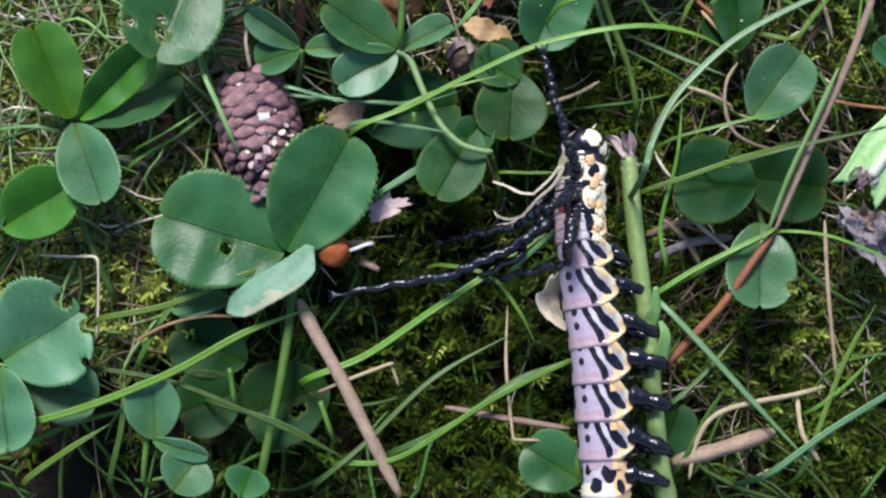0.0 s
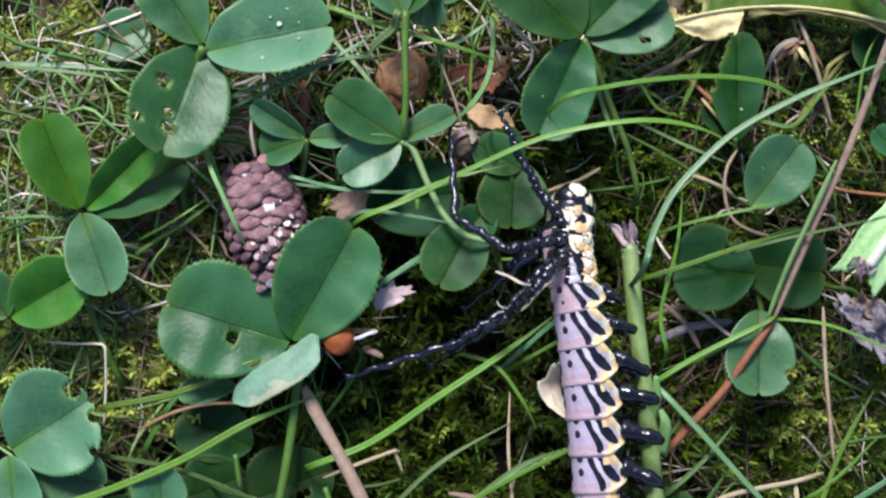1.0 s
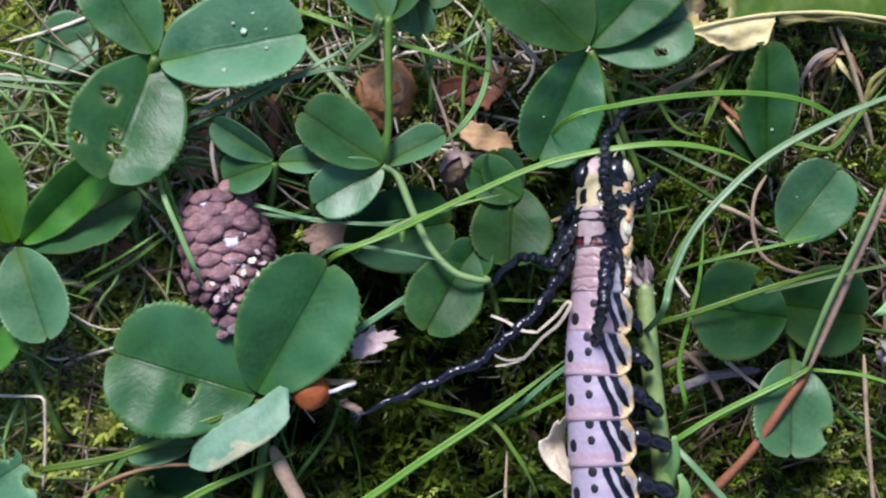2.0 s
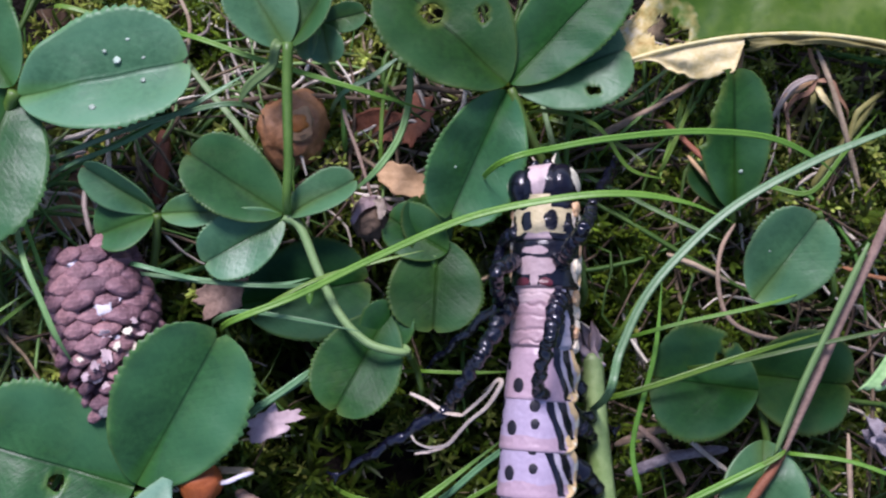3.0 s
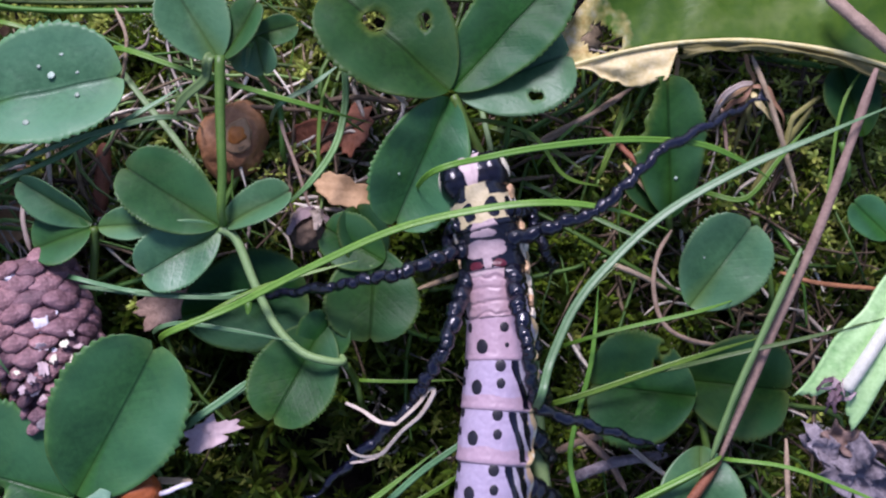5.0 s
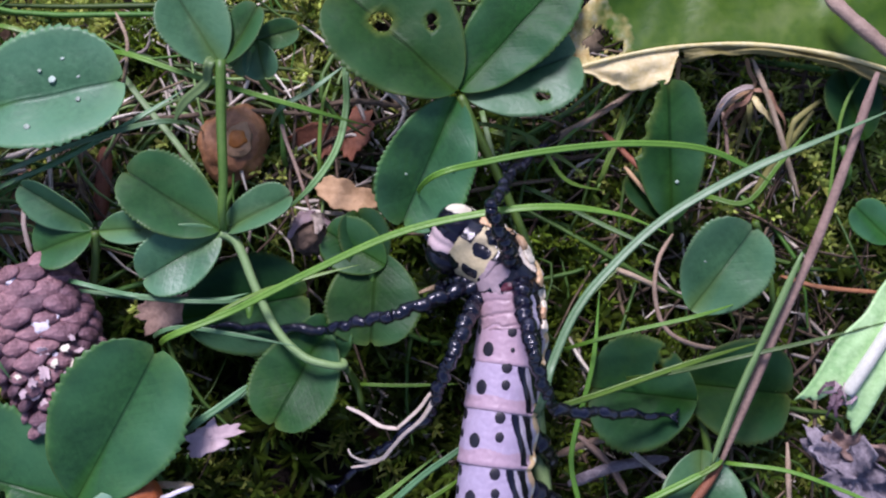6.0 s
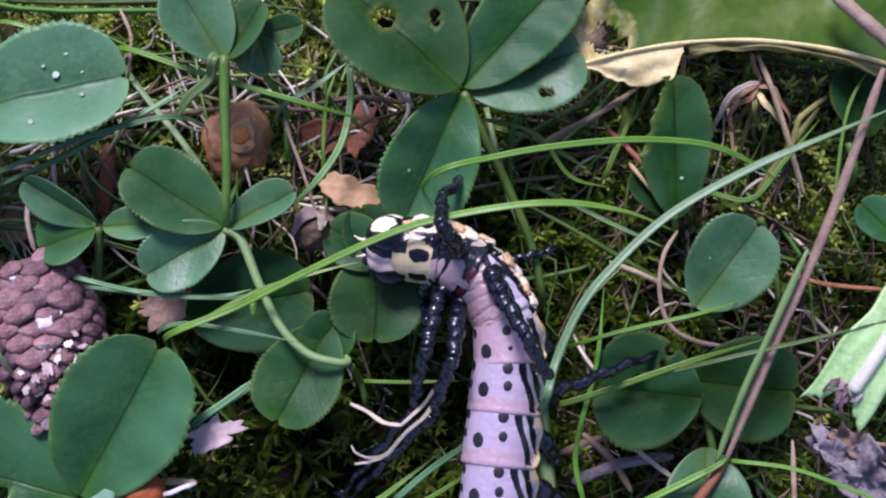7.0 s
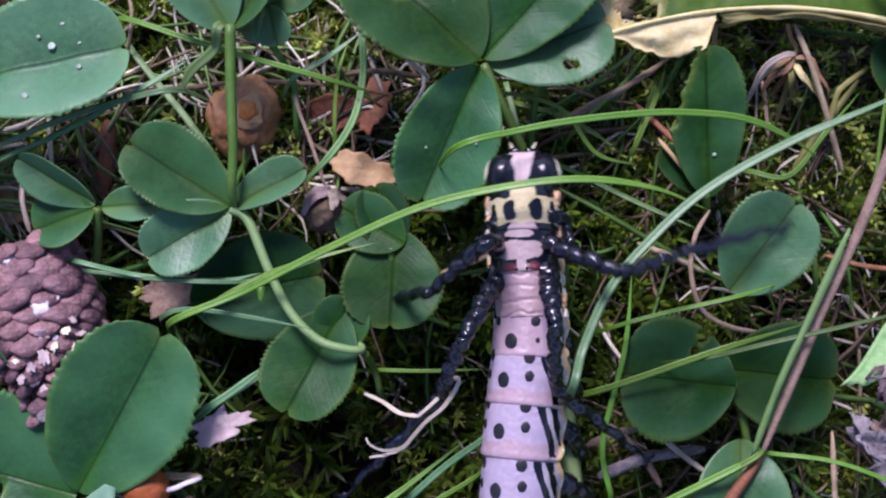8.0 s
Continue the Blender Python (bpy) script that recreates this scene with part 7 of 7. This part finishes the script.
def motions():
    bend(0, 20.3, -20.9, (79, 85, 88, 95, 95, 100, 93, 91), 66, 84, 25, (6.5, 3.8, 2.8, 3.7, 4.6, 4.9, 5.1, 4.6, 5.4, 4.9, 5, 4.3))
    bend(0.5, 20, -17.9, (74, 82, 93, 97, 98, 99, 88, 88), 66, 84, 30, (5.7, 3.1, 3.6, 6.3, 4.7, 5.3, 5.6, 5, 4.6, 4.1, 5, 4.3))
    bend(1, 19.4, -13.9, (83, 80, 98, 99, 99, 98, 94, 92), 68, 84, 60, (6, 2.5, 2.5, 3.7, 4.6, 4.6, 4.7, 4.6, 5.3, 4.8, 5, 4.3))
    bend(1.2, 19.3, -11.7, (82, 78, 97, 100, 100, 97, 93, 92), 68, 84, 60, (5.7, 2.2, 2.1, 3.7, 4.4, 4.4, 5.1, 5.6, 5.6, 5.4, 5, 4.3))
    bend(2.3, 19.9, -10.2, (84, 87, 86, 82, 81, 90, 93, 92), 24, 54, 15, (5.6, 2.8, 4.9, 6, 4.9, 4.7, 5.2, 5.4, 5.6, 5.4, 5, 4.3))
    bend(2.5, 20.2, -10.7, (84, 89, 88, 84, 84, 92, 93, 92), 24, 54, 15, (6, 2.9, 5.2, 6.6, 5.2, 4.9, 5.1, 5.4, 5.6, 5.4, 5, 4.3))
    bend(3, 20.2, -8.7, (92, 88, 88, 86, 85, 87, 87, 87), 18, 46, 10, (6.1, 4.1, 4.6, 6.5, 5.2, 4.2, 4.6, 5.7, 5.6, 5.4, 5, 4.3))
    bend(3.5, 22.6, -4.9, (86, 92, 89, 87, 87, 85, 86, 87), 4, 37, 10, (6.3, 3.5, 4.6, 4.6, 4.3, 4.8, 5, 5.7, 5.6, 5.4, 5, 4.3))
    bend(4, 22.7, -4.2, (83, 84, 87, 87, 84, 83, 86, 86), 4, 36, 10, (6.8, 3.2, 4.4, 5, 4, 4.9, 5.5, 5.7, 5.6, 5.4, 5, 4.3))
    bend(4.5, 22.9, -4, (91, 93, 93, 93, 88, 85, 87, 87), 4, 36, 10, (6.7, 3.5, 4.4, 5.2, 4.4, 4.9, 5.3, 5.7, 5.6, 5.4, 5, 4.3))
    bend(4.7, 23, -4.1, (94, 94, 94, 95, 89, 85, 86, 87), 4, 36, 10, (6.6, 3.9, 4.3, 5.2, 4.6, 4.9, 5.3, 5.7, 5.6, 5.4, 5, 4.3))
    bend(5.8, 23, -4.1, (151, 140, 101, 86, 81, 83, 86, 87), 28, 36, 20, (7.5, 2.5, 2.6, 4.1, 4.2, 4.7, 5.5, 5.7, 5.6, 5.4, 5, 4.3))
    bend(6, 23.2, -3.9, (154, 141, 103, 88, 80, 82, 87, 87), 28, 36, 20, (7.2, 2.6, 2.8, 4.2, 3.8, 5, 5.5, 5.7, 5.6, 5.4, 5, 4.3))
    bend(6.5, 23.2, -4, (142, 139, 122, 98, 83, 83, 86, 87), 22, 36, 10, (7, 3.5, 3.5, 4.7, 4.1, 4.7, 5.5, 5.7, 5.6, 5.4, 5, 4.3))
    bend(7, 23.1, -4.3, (179, 169, 140, 107, 86, 83, 87, 87), 38, 36, 10, (5.1, 3.6, 4.4, 5.7, 4.3, 4.9, 5.2, 5.7, 5.6, 5.4, 5, 4.3))
    bend(7.5, 23, -4, (150, 152, 137, 107, 87, 85, 84, 84), 36, 36, 10, (6.1, 3.4, 4.1, 5.4, 4.1, 4.8, 5.3, 5.7, 5.6, 5.4, 5, 4.3))
    bend(8, 22.9, -4.2, (89, 90, 94, 91, 85, 84, 87, 87), 4, 36, 10, (6.8, 3.3, 3.8, 4, 4.2, 4.3, 5.3, 5.7, 5.6, 5.4, 5, 4.3))
    step("L1", [
        (0, 205, -82, 229, 58, 229, -68),
        (0.5, 239, -64, 261, 53, 260, -67),
        (1, 202, -77, 246, 70, 242, -74),
        (1.2, 218, -72, 248, 69, 244, -74),
        (2.3, 229, -76, 253, 48, 246, -69),
        (2.5, 250, -66, 256, 48, 245, -68),
        (3, 211, -76, 253, 52, 75, -93),
        (3.5, 217, -66, 227, -60, 231, 52),
        (4, 181, -75, 258, 67, 248, -76),
        (4.5, 203, -80, 267, 66, 225, -76),
        (4.7, 205, -81, 268, 65, 225, -76),
        (5.8, 173, -61, 263, 70, 219, -75),
        (6, 179, -60, 263, 70, 219, -75),
        (6.5, 257, -78, 254, 65, 244, -72),
        (7, 271, -78, 277, 58, 76, -93),
        (7.5, 298, -77, 264, 58, 75, -94),
        (8, 225, -84, 237, 55, 214, -69),
    ])
    step("L2", [
        (0, 230, -41, 252, 72, 204, -43),
        (0.5, 245, -10, 248, 71, 226, -55),
        (1, 204, -45, 18, 55, 215, -32),
        (1.2, 211, -41, 19, 56, 216, -33),
        (2.3, 240, 65, 177, -94, 224, -38),
        (2.5, 249, 61, 174, -93, 224, -37),
        (3, 215, 70, 287, -72, 220, -44),
        (3.5, 218, 71, 53, -77, 208, -47),
        (4, 192, 58, 163, -56, 162, -48),
        (4.5, 196, 42, 176, -46, 181, -33),
        (4.7, 207, 40, 184, -40, 185, -41),
        (5.8, 194, 32, 189, -43, 177, -26),
        (6, 200, 15, 189, -33, 176, -19),
        (6.5, 246, 33, 250, -41, 219, -28),
        (7, 256, 46, 256, -44, 228, -35),
        (7.5, 244, 50, 263, -47, 224, -38),
        (8, 205, 82, 217, -44, 177, -69),
    ])
    step("L3", [
        (0, 214, 15, 203, -10, 189, -5),
        (0.5, 231, 5, 217, -6, 186, -9),
        (1, 228, 7, 213, -11, 197, -11),
        (1.2, 232, -38, 212, -10, 198, 0),
        (2.3, 235, 12, 223, -11, 205, -6),
        (2.5, 239, -2, 223, -1, 205, 1),
        (3, 238, 37, 239, -44, 211, -30),
        (3.5, 243, 28, 236, -37, 213, -19),
        (4, 247, 31, 239, -40, 218, -24),
        (4.5, 253, 27, 236, -39, 223, -23),
        (4.7, 253, 27, 236, -38, 223, -23),
        (5.8, 246, 39, 248, -44, 217, -35),
        (6, 245, 38, 248, -43, 217, -35),
        (6.5, 254, 41, 250, -43, 219, -32),
        (7, 262, 48, 250, -44, 224, -34),
        (7.5, 251, 56, 254, -45, 230, -38),
        (8, 240, 41, 246, -45, 225, -30),
    ])
    step("R1", [
        (0, 111, 38, 108, 9, 104, 14),
        (0.5, 138, -31, 124, -22, 104, -13),
        (1, 124, -6, 120, 7, 114, 7),
        (1.2, 135, 29, 119, 1, 113, 2),
        (2.3, 5, -52, 30, -61, 264, -15),
        (2.5, 346, -47, 28, -62, 264, -14),
        (3, 357, -76, 255, 65, 290, -76),
        (3.5, 355, -72, 263, 63, 286, -75),
        (4, 14, -73, 256, 65, 287, -77),
        (4.5, 3, -67, 263, 64, 277, -77),
        (4.7, 0, -65, 264, 64, 276, -77),
        (5.8, 97, -42, 6, -66, 91, -19),
        (6, 98, -47, 6, -66, 91, -19),
        (6.5, 85, -68, 15, -6, 112, -57),
        (7, 355, -17, 330, -69, 15, -22),
        (7.5, 356, -45, 341, -66, 9, -23),
        (8, 15, -71, 270, 64, 280, -75),
    ])
    step("R2", [
        (0, 218, 57, 197, -63, 184, -46),
        (0.5, 241, 60, 155, -71, 251, -53),
        (1, 194, 32, 144, -24, 93, -20),
        (1.2, 198, 29, 144, -25, 93, -21),
        (2.3, 95, 67, 64, -56, 48, -45),
        (2.5, 89, 74, 64, -57, 48, -46),
        (3, 58, 76, 62, -64, 60, -55),
        (3.5, 352, 55, 28, -49, 36, -36),
        (4, 7, -24, 23, -22, 23, -14),
        (4.5, 359, 2, 25, -13, 25, -7),
        (4.7, 3, 1, 39, 8, 28, -17),
        (5.8, 78, 51, 64, -43, 36, -42),
        (6, 118, 59, 63, -56, 47, -47),
        (6.5, 336, 61, 59, -59, 62, -42),
        (7, 138, 77, 91, -64, 52, -56),
        (7.5, 102, 83, 86, -68, 95, -62),
        (8, 330, 42, 19, -38, 16, -22),
    ])
    step("R3", [
        (0, 256, 52, 120, -101, 188, -38),
        (0.5, 249, 60, 242, -35, 189, -66),
        (1, 229, 43, 226, -59, 210, -41),
        (1.2, 233, 38, 228, -57, 211, -40),
        (2.3, 261, 43, 278, -56, 334, -38),
        (2.5, 265, 37, 277, -55, 333, -38),
        (3, 248, 61, 261, -51, 336, -50),
        (3.5, 269, 38, 306, -50, 339, -26),
        (4, 271, 38, 286, -51, 341, -27),
        (4.5, 277, 28, 279, -44, 339, -26),
        (4.7, 278, 26, 279, -44, 339, -26),
        (5.8, 278, 44, 292, -43, 356, -32),
        (6, 276, 42, 292, -43, 356, -32),
        (6.5, 285, 42, 286, -37, 13, -33),
        (7, 296, 35, 302, -42, 19, -34),
        (7.5, 290, 43, 318, -42, 9, -30),
        (8, 270, 55, 275, -47, 324, -41),
    ])
    times = sorted({k * 0.25 for k in range(33)} | {row[0] for row in BENDS})
    for ob, s in RINGS:
        walk(ob, [(t, ring_pose(t, s)) for t in times])
    for leg, pieces in LEGS.items():
        s = {"1": 8.6, "2": 11.4, "3": 14.8}[leg[1]]
        a = radians(50 if leg[0] == "R" else -50)
        rows = ([], [], [])
        for t in times:
            joint = ring_pose(t, s) @ (Vector((0, -3.2 * math.sin(a), 3.2 * math.cos(a))) * MM)
            v = between(STEPS[leg], t, (0, 2, 4))
            for k in range(3):
                turn = Matrix.Rotation(radians(v[2 * k]), 4, "Z") @ Matrix.Rotation(radians(-v[2 * k + 1]), 4, "Y")
                rows[k].append((t, Matrix.Translation(joint) @ turn))
                joint = joint + turn.to_3x3() @ Vector((LENGTHS[leg[1]][k] * MM, 0, 0))
        for ob, r in zip(pieces, rows):
            walk(ob, r)
    # the clover leaf that the larva brushes against sways a little
    rest = nudged_clover.matrix_basis.copy()
    sway = [(0, 1.4, 1.0), (1, 1.4, 1.0), (2.5, 0.4, 0.4), (3, -0.6, -0.1), (3.5, -0.8, -0.6), (4, -0.5, -0.3), (4.5, 0, 0), (6.5, 1.2, 0.7), (7, 1.0, 0.6), (7.5, 1.1, 0.5), (8, 1.0, 0.5)]
    walk(nudged_clover, [(t, Matrix.Translation(Vector((x, y, 0)) * MM) @ rest) for t, x, y in sway])


motions()
